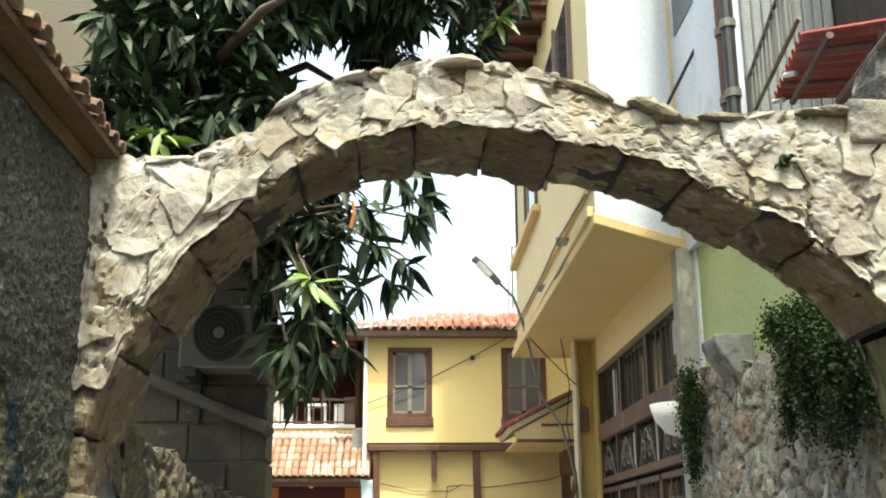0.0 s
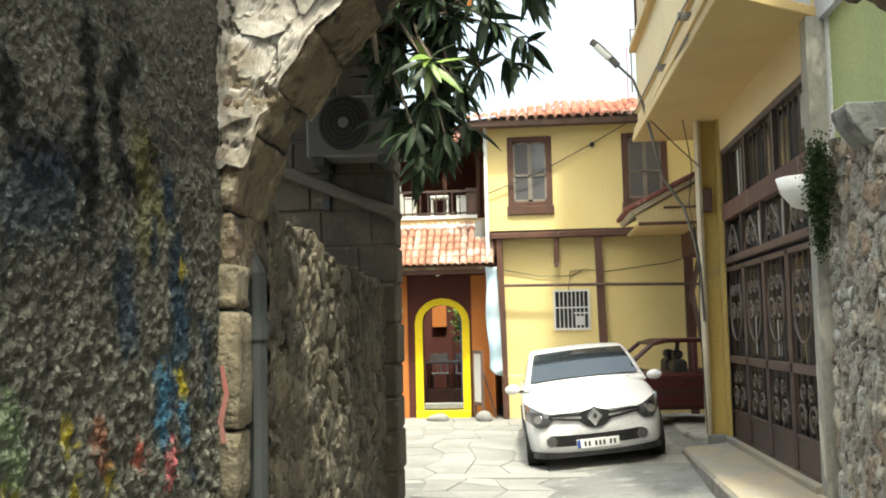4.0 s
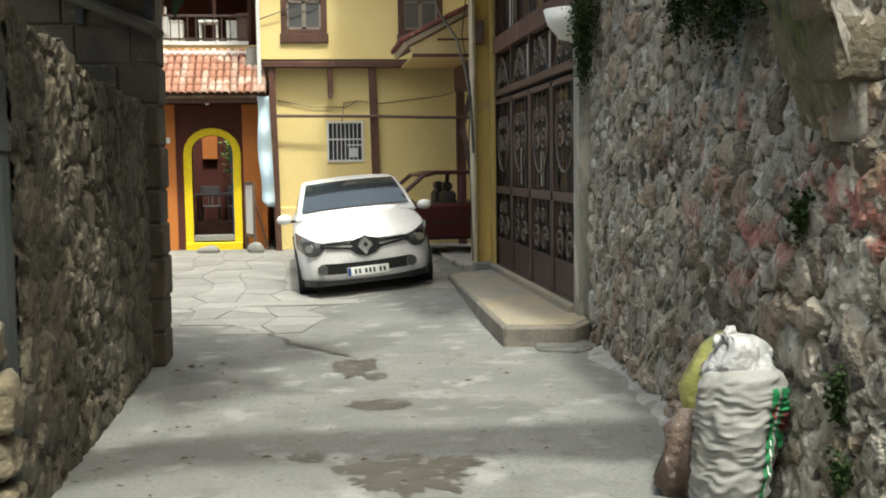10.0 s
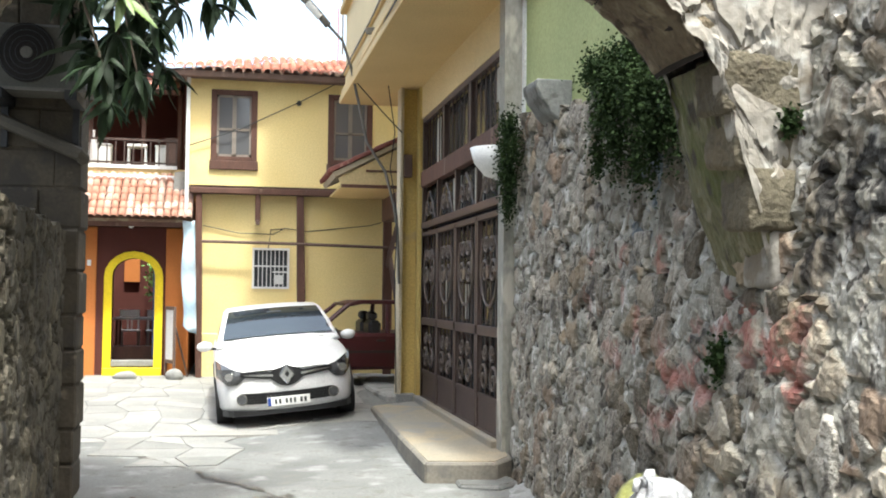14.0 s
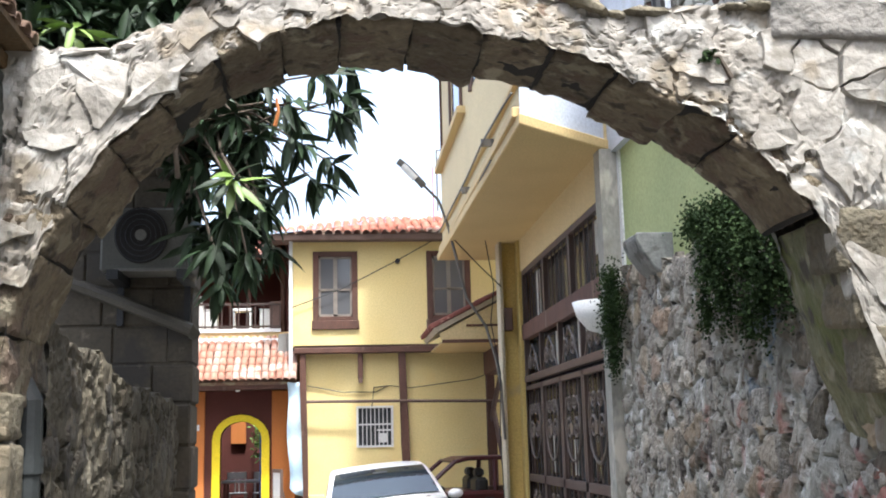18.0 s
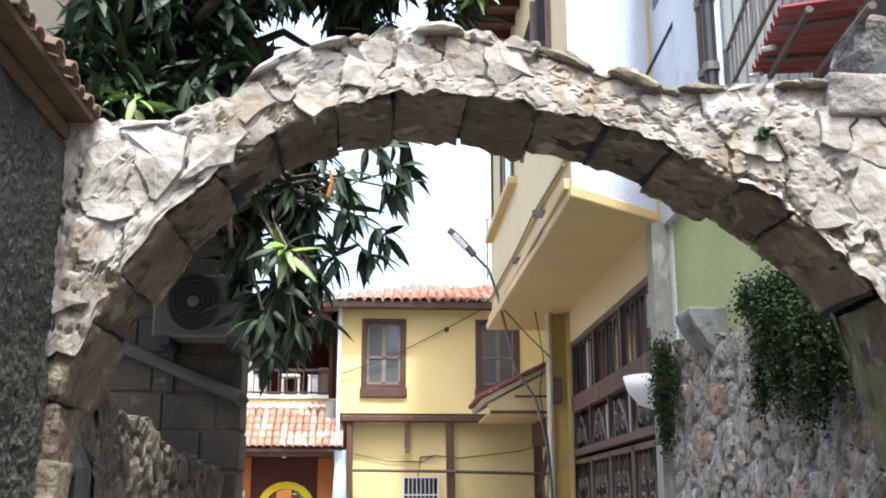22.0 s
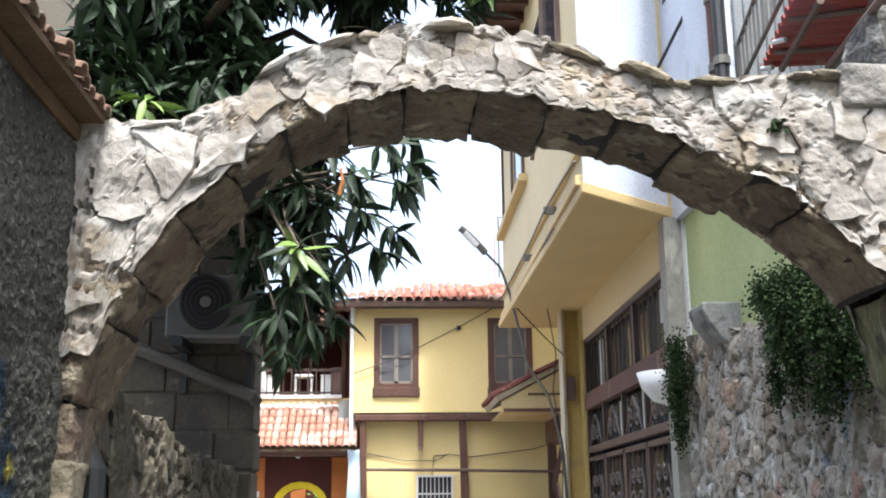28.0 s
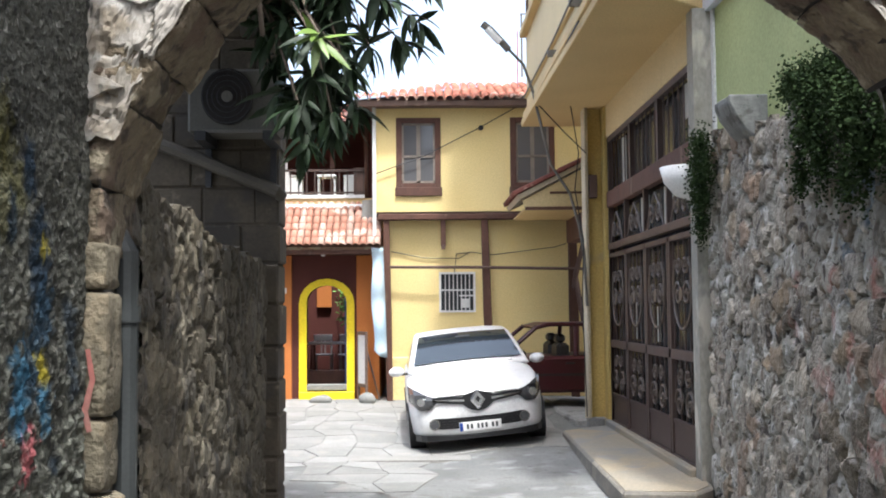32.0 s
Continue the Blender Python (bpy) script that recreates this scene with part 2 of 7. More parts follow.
        rings.append([bm.verts.new(p + r * (math.cos(a) * u + math.sin(a) * v)) for a in (2 * math.pi * k / sides for k in range(sides))])
    for a, b in zip(rings, rings[1:]):
        for k in range(sides):
            bm.faces.new((a[k], a[(k + 1) % sides], b[(k + 1) % sides], b[k]))
    if caps:
        bm.faces.new(rings[0][::-1])
        bm.faces.new(rings[-1])
    return bm


def rod(points, radius, sides=8, taper=None):
    return tube(bmesh.new(), points, radius, sides, taper)


def prism(outline, lo, hi, axis='y', bevel=0.0):
    """A flat outline pulled along an axis. Outline is (x, z) for y, (y, z) for x, (x, y) for z."""
    bm = bmesh.new()
    put = {'y': lambda a, b, c: (a, c, b), 'x': lambda a, b, c: (c, a, b), 'z': lambda a, b, c: (a, b, c)}[axis]
    lows = [bm.verts.new(put(a, b, lo)) for a, b in outline]
    highs = [bm.verts.new(put(a, b, hi)) for a, b in outline]
    n = len(outline)
    fs = [bm.faces.new(lows[::-1]), bm.faces.new(highs)]
    fs += [bm.faces.new((lows[i], lows[(i + 1) % n], highs[(i + 1) % n], highs[i])) for i in range(n)]
    bmesh.ops.recalc_face_normals(bm, faces=bm.faces)
    if bevel:
        bmesh.ops.bevel(bm, geom=list(bm.edges), offset=bevel, segments=1, affect='EDGES')
    return bm


def interp(x, table):
    if x <= table[0][0]:
        return table[0][1]
    for (a, va), (b, vb) in zip(table, table[1:]):
        if x <= b:
            return va + (vb - va) * (x - a) / (b - a)
    return table[-1][1]


def blob_stone(rng, thick=0.35, sides=9):
    """An irregular stone of unit size: outline in x, z and its proud face towards -y."""
    bm = bmesh.new()
    rad = [rng.uniform(0.40, 0.56) for _ in range(sides)]
    rings = []
    for s, y in ((1.0, 0.25), (0.97, -thick * 0.45), (0.78, -thick * 0.85)):
        ring = []
        for k in range(sides):
            a = 2 * math.pi * k / sides + 0.15
            c, d = math.cos(a), math.sin(a)
            sq = 1.0 / max(abs(c), abs(d)) ** 0.45
            ring.append(bm.verts.new((rad[k] * s * sq * c, y + rng.uniform(-0.05, 0.05) * thick, rad[k] * s * sq * d)))
        rings.append(ring)
    top = bm.verts.new((rng.uniform(-.1, .1), -thick, rng.uniform(-.1, .1)))
    for a, b in zip(rings, rings[1:]):
        for k in range(sides):
            bm.faces.new((a[k], a[(k + 1) % sides], b[(k + 1) % sides], b[k]))
    for k in range(sides):
        bm.faces.new((rings[-1][k], rings[-1][(k + 1) % sides], top))
    bmesh.ops.recalc_face_normals(bm, faces=bm.faces)
    return bm


def relief(name, x_of, us, vs, height, material, kind_label, category="wall"):
    """A wall sheet: x_of(u, v, h) gives the place for plan u, height v and relief h."""
    verts = [x_of(u, v, height(u, v)) for v in vs for u in us]
    n = len(us)
    faces = [(j * n + i, j * n + i + 1, (j + 1) * n + i + 1, (j + 1) * n + i) for j in range(len(vs) - 1) for i in range(n - 1)]
    me = bpy.data.meshes.new(name)
    me.from_pydata(verts, [], faces)
    me.materials.append(material)
    return me


def cells(seeds, x0, x1, z0, z1, reach=18):
    """The patches of a plane that lie nearest to each seed, as convex outlines."""
    out = []
    pts = np.array(seeds)
    for i, (sx_, sz_) in enumerate(seeds):
        poly = [(x0, z0), (x1, z0), (x1, z1), (x0, z1)]
        near_i = np.argsort(((pts - pts[i]) ** 2).sum(1))[1:reach]
        for j in near_i:
            nx, nz = pts[j][0] - sx_, pts[j][1] - sz_
            c = (pts[j][0] ** 2 + pts[j][1] ** 2 - sx_ ** 2 - sz_ ** 2) / 2
            nxt = []
            for k in range(len(poly)):
                a, b = poly[k], poly[(k + 1) % len(poly)]
                da, db = a[0] * nx + a[1] * nz - c, b[0] * nx + b[1] * nz - c
                if da <= 0:
                    nxt.append(a)
                if (da < 0 < db) or (db < 0 < da):
                    t = da / (da - db)
                    nxt.append((a[0] + t * (b[0] - a[0]), a[1] + t * (b[1] - a[1])))
            poly = nxt
            if len(poly) < 3:
                break
        out.append(poly)
    return out


def chip(poly, rng, gap, proud, wob=0.02, dome=0.35, back=0.05, inset=0.78, tilt=0.09):
    """A broken piece from an outline: (bmesh, centre). Lies in x, z and faces -y."""
    cx, cz = sum(p[0] for p in poly) / len(poly), sum(p[1] for p in poly) / len(poly)
    fine = []
    for k in range(len(poly)):
        a, b = poly[k], poly[(k + 1) % len(poly)]
        L = math.hypot(b[0] - a[0], b[1] - a[1])
        if L < 0.02:
            continue
        n = max(2, int(L / 0.045))
        fine += [(a[0] + (b[0] - a[0]) * i / n, a[1] + (b[1] - a[1]) * i / n) for i in range(n)]
    if len(fine) < 4:
        return None, None
    size = max(0.04, min(math.hypot(p[0] - cx, p[1] - cz) for p in fine))
    shrink = max(0.6, 1 - gap / size)
    ring0 = []
    for x, z in fine:
        x2 = x + wob * noise.noise((x * 11, z * 11, 3)) + wob * noise.noise((x * 26, z * 26, 9))
        z2 = z + wob * noise.noise((x * 11, z * 11, 13)) + wob * noise.noise((x * 26, z * 26, 19))
        ring0.append(((x2 - cx) * shrink, (z2 - cz) * shrink))
    bm = bmesh.new()
    tx, tz = rng.uniform(-tilt, tilt), rng.uniform(-tilt, tilt)
    rings = []
    for s, y in ((1.0, back), (0.97, -proud * (1 - dome)), (inset, -proud)):
        rings.append([bm.verts.new((x * s, y + (0 if y > 0 else (x * tx + z * tz) + rng.uniform(-.12, .12) * proud), z * s)) for x, z in ring0])
    top = bm.verts.new((0, -proud * rng.uniform(0.95, 1.15), 0))
    m = len(ring0)
    for a, b in zip(rings, rings[1:]):
        for k in range(m):
            bm.faces.new((a[k], a[(k + 1) % m], b[(k + 1) % m], b[k]))
    for k in range(m):
        bm.faces.new((rings[-1][k], rings[-1][(k + 1) % m], top))
    bmesh.ops.recalc_face_normals(bm, faces=bm.faces)
    return bm, (cx, cz)


def flaky(a, b, scale, seed, warp=0.35):
    """Broken plates of a surface: (a level for the plate at this place, distance to its edge)."""
    s = scale
    wa = a * s + warp * noise.noise((a * s * 1.4, b * s * 1.4, seed)) + 0.12 * noise.noise((a * s * 5, b * s * 5, seed))
    wb = b * s + warp * noise.noise((a * s * 1.4, b * s * 1.4, seed + 9)) + 0.12 * noise.noise((a * s * 5, b * s * 5, seed + 9))
    d, p = noise.voronoi((wa, wb, seed * 7.13))
    level = (math.sin(p[0].x * 127.1 + p[0].y * 311.7 + p[0].z * 74.7) * 43758.5) % 1.0
    return level, d[1] - d[0]


def sprayed(a, b, marks, seed):
    """Paint at a place of a wall, as colour and cover; marks are (line, half width, colour, strength)."""
    col, cover = Vector((0, 0, 0)), 0.0
    for pts, w, tone, strength in marks:
        if not (min(p[0] for p in pts) - 2 * w < a < max(p[0] for p in pts) + 2 * w and min(p[1] for p in pts) - 2 * w < b < max(p[1] for p in pts) + 2 * w):
            continue
        best = 9.0
        for (p, q), (r, s) in zip(pts, pts[1:] if len(pts) > 1 else pts):
            L = (r - p) ** 2 + (s - q) ** 2
            t = 0.0 if L == 0 else max(0.0, min(1.0, ((a - p) * (r - p) + (b - q) * (s - q)) / L))
            best = min(best, math.hypot(a - p - t * (r - p), b - q - t * (s - q)))
        ragged = 0.6 if max(tone) < 0.1 else 1.3
        e = 1.2 - best / w + 0.5 * noise.noise((a * 15, b * 15, seed)) + ragged * noise.noise((a * 38, b * 38, seed))
        k = max(0.0, min(1.0, e * 1.5)) * strength
        if k > 0:
            col = col * (1 - k) + Vector(tone) * k
            cover = cover * (1 - k) + k
    return (*(col / cover if cover > 0 else col), cover)


def paint_layer(me, colours):
    """Store the paint of a wall on its mesh."""
    at = me.attributes.new("paint", 'FLOAT_COLOR', 'POINT')
    at.data.foreach_set("color", [v for c in colours for v in c])

# ---- ground ----
def ground_z(y, x=0.0):
    fall = interp(x, [(-0.9, 0.0), (-0.1, -0.045), (0.1, -0.04), (1.5, 0.09), (1.9, 0.08), (2.6, 0.08)]) * interp(y, [(10.8, 0.0), (13.0, 1.0), (16.5, 1.0), (18.5, 0.2)])
    return interp(y, [(13.0, 0.0), (18.5, 0.2)]) + fall


bm = bmesh.new()
ys = [-300, -20, 0, 4, 8, 10.5, 11.4, 12.3, 13, 14.5, 16, 17.5, 18.5, 30, 400]
xs = [-300, -10, -1.3, -0.9, -0.5, -0.1, 0.1, 0.5, 0.8, 1.15, 1.5, 1.9, 2.6, 10, 300]
grid = [[bm.verts.new((x, y, ground_z(y, x))) for x in xs] for y in ys]
for a, b in zip(grid, grid[1:]):
    for i in range(len(xs) - 1):
        bm.faces.new((a[i], a[i + 1], b[i + 1], b[i]))
structure("ground", bm, M_CONCRETE, "worn pale grey concrete lane with cracks", "ground")

# ---- arch wall across the lane ----
ARCH_Y0, ARCH_Y1 = 4.4, 4.95
INTRADOS = [(-1.27, 1.98), (-1.262, 2.2), (-1.245, 2.36), (-1.15, 2.58), (-1.03, 2.80), (-0.9, 3.0), (-0.74, 3.16), (-0.6, 3.29), (-0.43, 3.42), (-0.2, 3.52), (0.05, 3.565), (0.3, 3.575),
            (0.5, 3.55), (0.8, 3.485), (1.05, 3.42), (1.3, 3.31), (1.55, 3.19), (1.75, 3.05), (1.95, 2.84), (2.04, 2.72)]
TOP = [(-1.4, 3.44), (-0.97, 3.43), (-0.76, 3.50), (-0.58, 3.63), (-0.52, 3.71), (-0.29, 3.80), (-0.05, 3.87), (0.12, 3.90), (0.37, 3.90), (0.59, 3.86), (0.81, 3.78),
       (1.06, 3.71), (1.18, 3.65), (1.4, 3.64), (1.68, 3.68), (1.93, 3.70), (2.1, 3.71), (3.6, 3.72)]
HAUNCH = [(1.95, 2.84), (2.1, 2.70), (2.19, 2.42), (2.25, 2.16), (2.46, 1.62), (3.5, 1.6)]


def arch_z(x, grow=0.0):
    """The height of the arch's lower edge, and beyond its springing the edge of the wall beside the pier."""
    if x > 1.95:
        return interp(x, HAUNCH) + grow
    if x < -1.15:
        return max(2.44, interp(x, INTRADOS)) + grow
    return interp(0.33 + (x - 0.33) * (1 - grow / 1.75), INTRADOS) + grow


RUN = [0.0]
for (xa, za), (xb, zb) in zip(INTRADOS, INTRADOS[1:]):
    RUN.append(RUN[-1] + math.hypot(xb - xa, zb - za))


def ring_at(run, r):
    """A place on the ring: run metres along its lower edge and r metres out from it."""
    def on(q):
        return Vector((interp(q, list(zip(RUN, [p[0] for p in INTRADOS]))), interp(q, list(zip(RUN, [p[1] for p in INTRADOS])))))
    d = (on(min(run + 0.09, RUN[-1])) - on(max(run - 0.09, 0.0))).normalized()
    return on(run) + Vector((-d.y, d.x)) * r


def arch_sheet(y, lift, bulge, seed, material, name, parent):
    """One face of the arch wall, rough, from the ring up to the uneven top."""
    xs_ = [-1.36 + i * (3.45 - -1.36) / 330 for i in range(331)]
    rows_ = 46
    verts, faces = [], []
    for i, x in enumerate(xs_):
        lo = arch_z(x, lift)
        lo += 0.03 * noise.noise((x * 5 + seed, 0, 1)) + 0.03 * noise.noise((x * 13 + seed, 3, 1)) + 0.012 * noise.noise((x * 40, 3, 1))
        hi = interp(x, TOP) + 0.03 * noise.noise((x * 7 + seed, 5, 2)) + 0.02 * noise.noise((x * 19, 5, 2))
        for j in range(rows_ + 1):
            z = lo + (hi - lo) * j / rows_
            lev, edge = flaky(x, z, 4.6, seed)
            lev2, edge2 = flaky(x, z, 11.0, seed + 4)
            open_ = max(0.0, min(1.0, 0.5 + 2.2 * noise.noise((x * 2.2, z * 2.2, seed + 5))))
            h = 0.034 * (lev - 0.5) * min(1, edge / 0.08) + 0.010 * (lev2 - 0.5) - 0.045 * open_ * max(0.0, 1 - edge / 0.06) - 0.008 * max(0.0, 1 - edge2 / 0.1)
            h += 0.035 * noise.noise((x * 3, z * 3, seed)) + 0.010 * noise.noise((x * 12, z * 12, seed)) + 0.003 * noise.noise((x * 35, z * 35, seed))
            verts.append((x, y - bulge * (0.02 + h), z))
    n = rows_ + 1
    for i in range(len(xs_) - 1):
        for j in range(rows_):
            faces.append((i * n + j, (i + 1) * n + j, (i + 1) * n + j + 1, i * n + j + 1))
    me = bpy.data.meshes.new(name)
    me.from_pydata(verts, [], faces)
    me.materials.append(material)
    return part(name, me, None, parent)


arch = thing("arch_wall", "old rubble stone arch across the lane with pale mortar smeared front", "arch", (0, 0, 0), kind="structure")
arch_sheet(ARCH_Y0, 0.012, 1.0, 3.0, M_PLASTER, "front_face", arch)
arch_sheet(ARCH_Y1 - 0.02, 0.05, -1.0, 9.0, M_MORTAR, "back_face", arch)
bm = bmesh.new()
steps = 60
prev = None
for i in range(steps + 1):
    x = -1.36 + (3.45 + 1.36) * i / steps
    z = interp(x, TOP) + 0.02 * noise.noise((x * 7 + 3.0, 5, 2))
    cur = [bm.verts.new((x, ARCH_Y0 - 0.01, z - 0.05)), bm.verts.new((x, (ARCH_Y0 + ARCH_Y1) / 2, z)), bm.verts.new((x, ARCH_Y1, z - 0.01))]
    if prev:
        for k in range(2):
            bm.faces.new((prev[k], cur[k], cur[k + 1], prev[k + 1]))
    prev = cur
part("top_face", bm, M_PLASTER, arch, smooth=True)
# ring core behind the voussoirs
bm = bmesh.new()
prev = None
for i in range(61):
    p = ring_at(RUN[-1] * i / 60, 0.025)
    cur = [bm.verts.new((p.x, y, p.y)) for y in (ARCH_Y0 + 0.01, ARCH_Y1 - 0.01)]
    if prev:
        bm.faces.new((prev[0], prev[1], cur[1], cur[0]))
    prev = cur
part("ring_core", bm, M_DARK, arch)
# mortar in the joints
def joint_fill(run):
    bm = bmesh.new()
    rows_ = [[bm.verts.new((p.x, y, p.y)) for y in (ARCH_Y0 + 0.02, ARCH_Y1 - 0.02)] for p in (ring_at(run - 0.012, 0.2), ring_at(run - 0.012, 0.014), ring_at(run + 0.012, 0.014), ring_at(run + 0.012, 0.2))]
    for a, b in zip(rows_, rows_[1:]):
        bm.faces.new((a[0], a[1], b[1], b[0]))
    bm.faces.new([p[0] for p in rows_])
    bm.faces.new([p[1] for p in rows_][::-1])
    return bm


# voussoirs, cut where the joints stand
rng = random.Random(5)
joints = [interp(x, list(zip([p[0] for p in INTRADOS], RUN))) for x in (-1.27, -1.255, -1.15, -1.05, -0.89, -0.69, -0.47, -0.22, 0.03, 0.34, 0.66, 0.95, 1.22, 1.51, 1.72, 2.03)]
for run in joints[2:-1]:
    part("joint", joint_fill(run), M_DARK, arch)
for s0, s1 in zip(joints, joints[1:]):
    bm = bmesh.new()
    bmesh.ops.create_cube(bm, size=1.0)
    bmesh.ops.subdivide_edges(bm, edges=list(bm.edges), cuts=11, use_grid_fill=True)
    d, g = rng.uniform(-0.022, 0.018), rng.choice((0.003, 0.004, 0.006, 0.009))
    y0_, y1_ = ARCH_Y0 + rng.uniform(-0.012, 0.02), ARCH_Y1 + rng.uniform(-0.025, 0.025)
    tip, lean, key = rng.uniform(-0.025, 0.025), rng.uniform(-0.025, 0.025), rng.uniform(0, 50)
    for v in bm.verts:
        u, w, q = v.co.x, v.co.y, v.co.z
        run = (s0 + s1) / 2 + (s1 - s0 - 2 * g) * u + 0.02 * noise.noise((w * 3, q * 2, key))
        worn = 0.4 * max(0.0, abs(u) - 0.40) / 0.10 + max(0.0, abs(w) - 0.43) / 0.07
        r = d + (0.2 - d) * (q + 0.5) + (0.5 - q) * (tip * u + lean * w + 0.014 * worn * (0.7 + noise.noise((u * 5, w * 5, key)))
            + 0.022 * noise.noise((u * 2.2 + key, w * 3, 1)) + 0.010 * noise.noise((u * 7 + key, w * 10, 2)) + 0.004 * noise.noise((u * 18 + key, w * 26, 2)))
        p = ring_at(run, r)
        v.co = Vector((p.x, y0_ + (y1_ - y0_) * (w + 0.5) + 0.015 * noise.noise((u * 5, q * 5, key)), p.y))
    part("voussoir", bm, M_VOUSSOIR, arch, smooth=True)

# ---- right rubble wall ----
def wall_r(y, z):
    base = interp(y, [(-6, 2.1), (4.4, 2.13), (6.3, 2.28), (8.0, 2.45), (9.9, 2.62)])
    return base + interp(y, [(4.4, 0.155), (6.0, 0.12), (7.5, 0.08), (8.5, 0.045), (9.9, 0.01)]) * max(0.0, min(z, 3.2))


def wall_r_top(y):
    return interp(y, [(-6, 3.0), (4.3, 2.95), (4.9, 2.85), (5.6, 3.1), (6.3, 3.12), (6.9, 3.36), (7.4, 3.34), (7.7, 3.12), (8.5, 3.25), (9.3, 3.33)])


def rough(a, b, s):
    return 0.6 * noise.noise((a * 2.5, b * 2.5, s)) + 0.35 * noise.noise((a * 7, b * 7, s)) + 0.2 * noise.noise((a * 18, b * 18, s))


M_WALLSKIN = mat("weathered_mortar", (0.36, 0.349, 0.306), (0.252, 0.238, 0.202), 4, 0.95, 1.0, 24, stain=(0.122, 0.108, 0.0864), stain_scale=4, stain_at=0.57, depth=0.03, stretch=(1, 1, 0.6), paint=True,
                 more=(((0.475, 0.464, 0.432), 6.5, 0.53, 0.1), ((0.144, 0.122, 0.0972), 9, 0.58, 0.08), ((0.194, 0.13, 0.101), 2.6, 0.7, 0.1), ((0.0504, 0.0454, 0.0396), 13, 0.595, 0.05)))
BLK, RED = (0.008, 0.008, 0.009), (0.30, 0.115, 0.095)
MARKS_R = [([(4.16, 2.23), (4.08, 2.02), (4.16, 1.9), (4.16, 1.75)], 0.045, BLK, 0.92),
           ([(3.8, 2.27), (3.93, 2.12), (3.86, 1.95), (3.68, 2.02), (3.71, 2.23), (3.82, 2.23)], 0.05, BLK, 0.92),
           ([(4.01, 2.06), (4.02, 1.8)], 0.045, BLK, 0.9),
           ([(3.53, 2.32), (3.53, 1.9)], 0.06, BLK, 0.9),
           ([(4.44, 1.48), (4.32, 1.4), (4.21, 1.42), (4.13, 1.27)], 0.05, RED, 0.75),
           ([(4.9, 1.68), (4.83, 1.56), (4.66, 1.58), (4.54, 1.46)], 0.05, RED, 0.7),
           ([(5.53, 1.27), (5.42, 1.22), (5.17, 1.29), (5.0, 1.17)], 0.06, RED, 0.65),
           ([(5.92, 1.99), (5.85, 1.76)], 0.05, RED, 0.5),
           ([(5.83, 1.07), (5.54, 0.97), (5.32, 1.05)], 0.06, RED, 0.45),
           ([(6.7, 1.37), (6.41, 1.27)], 0.07, RED, 0.4),
           ([(4.92, 1.58), (4.91, 1.42)], 0.05, RED, 0.55),
           ([(4.66, 1.56), (4.6, 1.37), (4.7, 1.35)], 0.06, RED, 0.6),
           ([(4.37, 1.66), (4.35, 1.41)], 0.07, RED, 0.65),
           ([(5.23, 1.52), (5.15, 1.37), (5.03, 1.49)], 0.05, RED, 0.5),
           ([(4.14, 1.56), (4.1, 1.35)], 0.07, RED, 0.6),
           ([(5.67, 1.37), (5.55, 1.19), (5.38, 1.27)], 0.05, RED, 0.5),
           ([(6.15, 1.57), (6.13, 1.37)], 0.05, RED, 0.5),
           ([(6.5, 1.95), (6.44, 1.66)], 0.05, RED, 0.45),
           ([(7.24, 1.96), (7.19, 1.57)], 0.06, RED, 0.4),
           ([(6.43, 2.38), (6.2, 2.52), (6.01, 2.42), (6.09, 2.24)], 0.05, (0.1, 0.15, 0.2), 0.7),
           ([(6.41, 2.14), (6.27, 2.05), (6.31, 1.81)], 0.05, (0.12, 0.16, 0.2), 0.6),
           ([(6.07, 2.05), (6.19, 1.9)], 0.04, (0.1, 0.15, 0.2), 0.6)]


def stone_tone(level, edge, palette, cover=0.8):
    """The colour of one stone of a rubble wall and how far it hides the mortar."""
    k = max(0.0, min(1.0, (edge - 0.07) / 0.09))
    if level < 0.3:
        return (0, 0, 0, 0)
    tone = Vector(palette[int(level * 997) % len(palette)]) * (0.75 + 0.5 * ((level * 61.7) % 1.0))
    return (*tone, k * cover)


def over(top_paint, below):
    """One coat of paint over another."""
    a, b = top_paint[3], below[3]
    c = a + b * (1 - a)
    if c <= 0:
        return (0, 0, 0, 0)
    return (*((Vector(top_paint[:3]) * a + Vector(below[:3]) * b * (1 - a)) / c), c)


STONES_R = [(0.281, 0.24, 0.184), (0.371, 0.33, 0.262), (0.185, 0.145, 0.0994), (0.101, 0.077, 0.0534), (0.26, 0.203, 0.135), (0.435, 0.39, 0.322), (0.212, 0.155, 0.112), (0.138, 0.115, 0.0883), (0.18, 0.13, 0.0902)]
# left wall's stone tones, darker than the right wall's
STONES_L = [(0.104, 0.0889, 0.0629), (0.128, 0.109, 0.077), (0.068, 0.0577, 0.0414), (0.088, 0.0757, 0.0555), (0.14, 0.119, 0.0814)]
right_wall = thing("wall_right", "old rubble stone wall with worn grey mortar and faint graffiti", "wall", kind="structure")
verts, faces, nv, tint = [], [], 136, []
ys_ = [-6.0 + i * 0.35 for i in range(27)] + [3.2 + i * 0.0225 for i in range(286)]
ys_ = [y for y in ys_ if y <= 9.62]
for y in ys_:
    top = wall_r_top(y) + 0.05 * noise.noise((y * 4, 0, 3))
    for j in range(nv + 1):
        z = -0.05 + (top + 0.05) * j / nv
        lev, edge = flaky(y * 0.8, z * 1.05, 4.8, 2.0, 0.5)
        lev2, edge2 = flaky(y, z * 0.8, 13.0, 6.0)
        gap = max(0.0, min(1.0, 0.6 + 2.2 * noise.noise((y * 2, z * 2, 31))))
        dome = min(1.0, edge / 0.34) ** 0.6
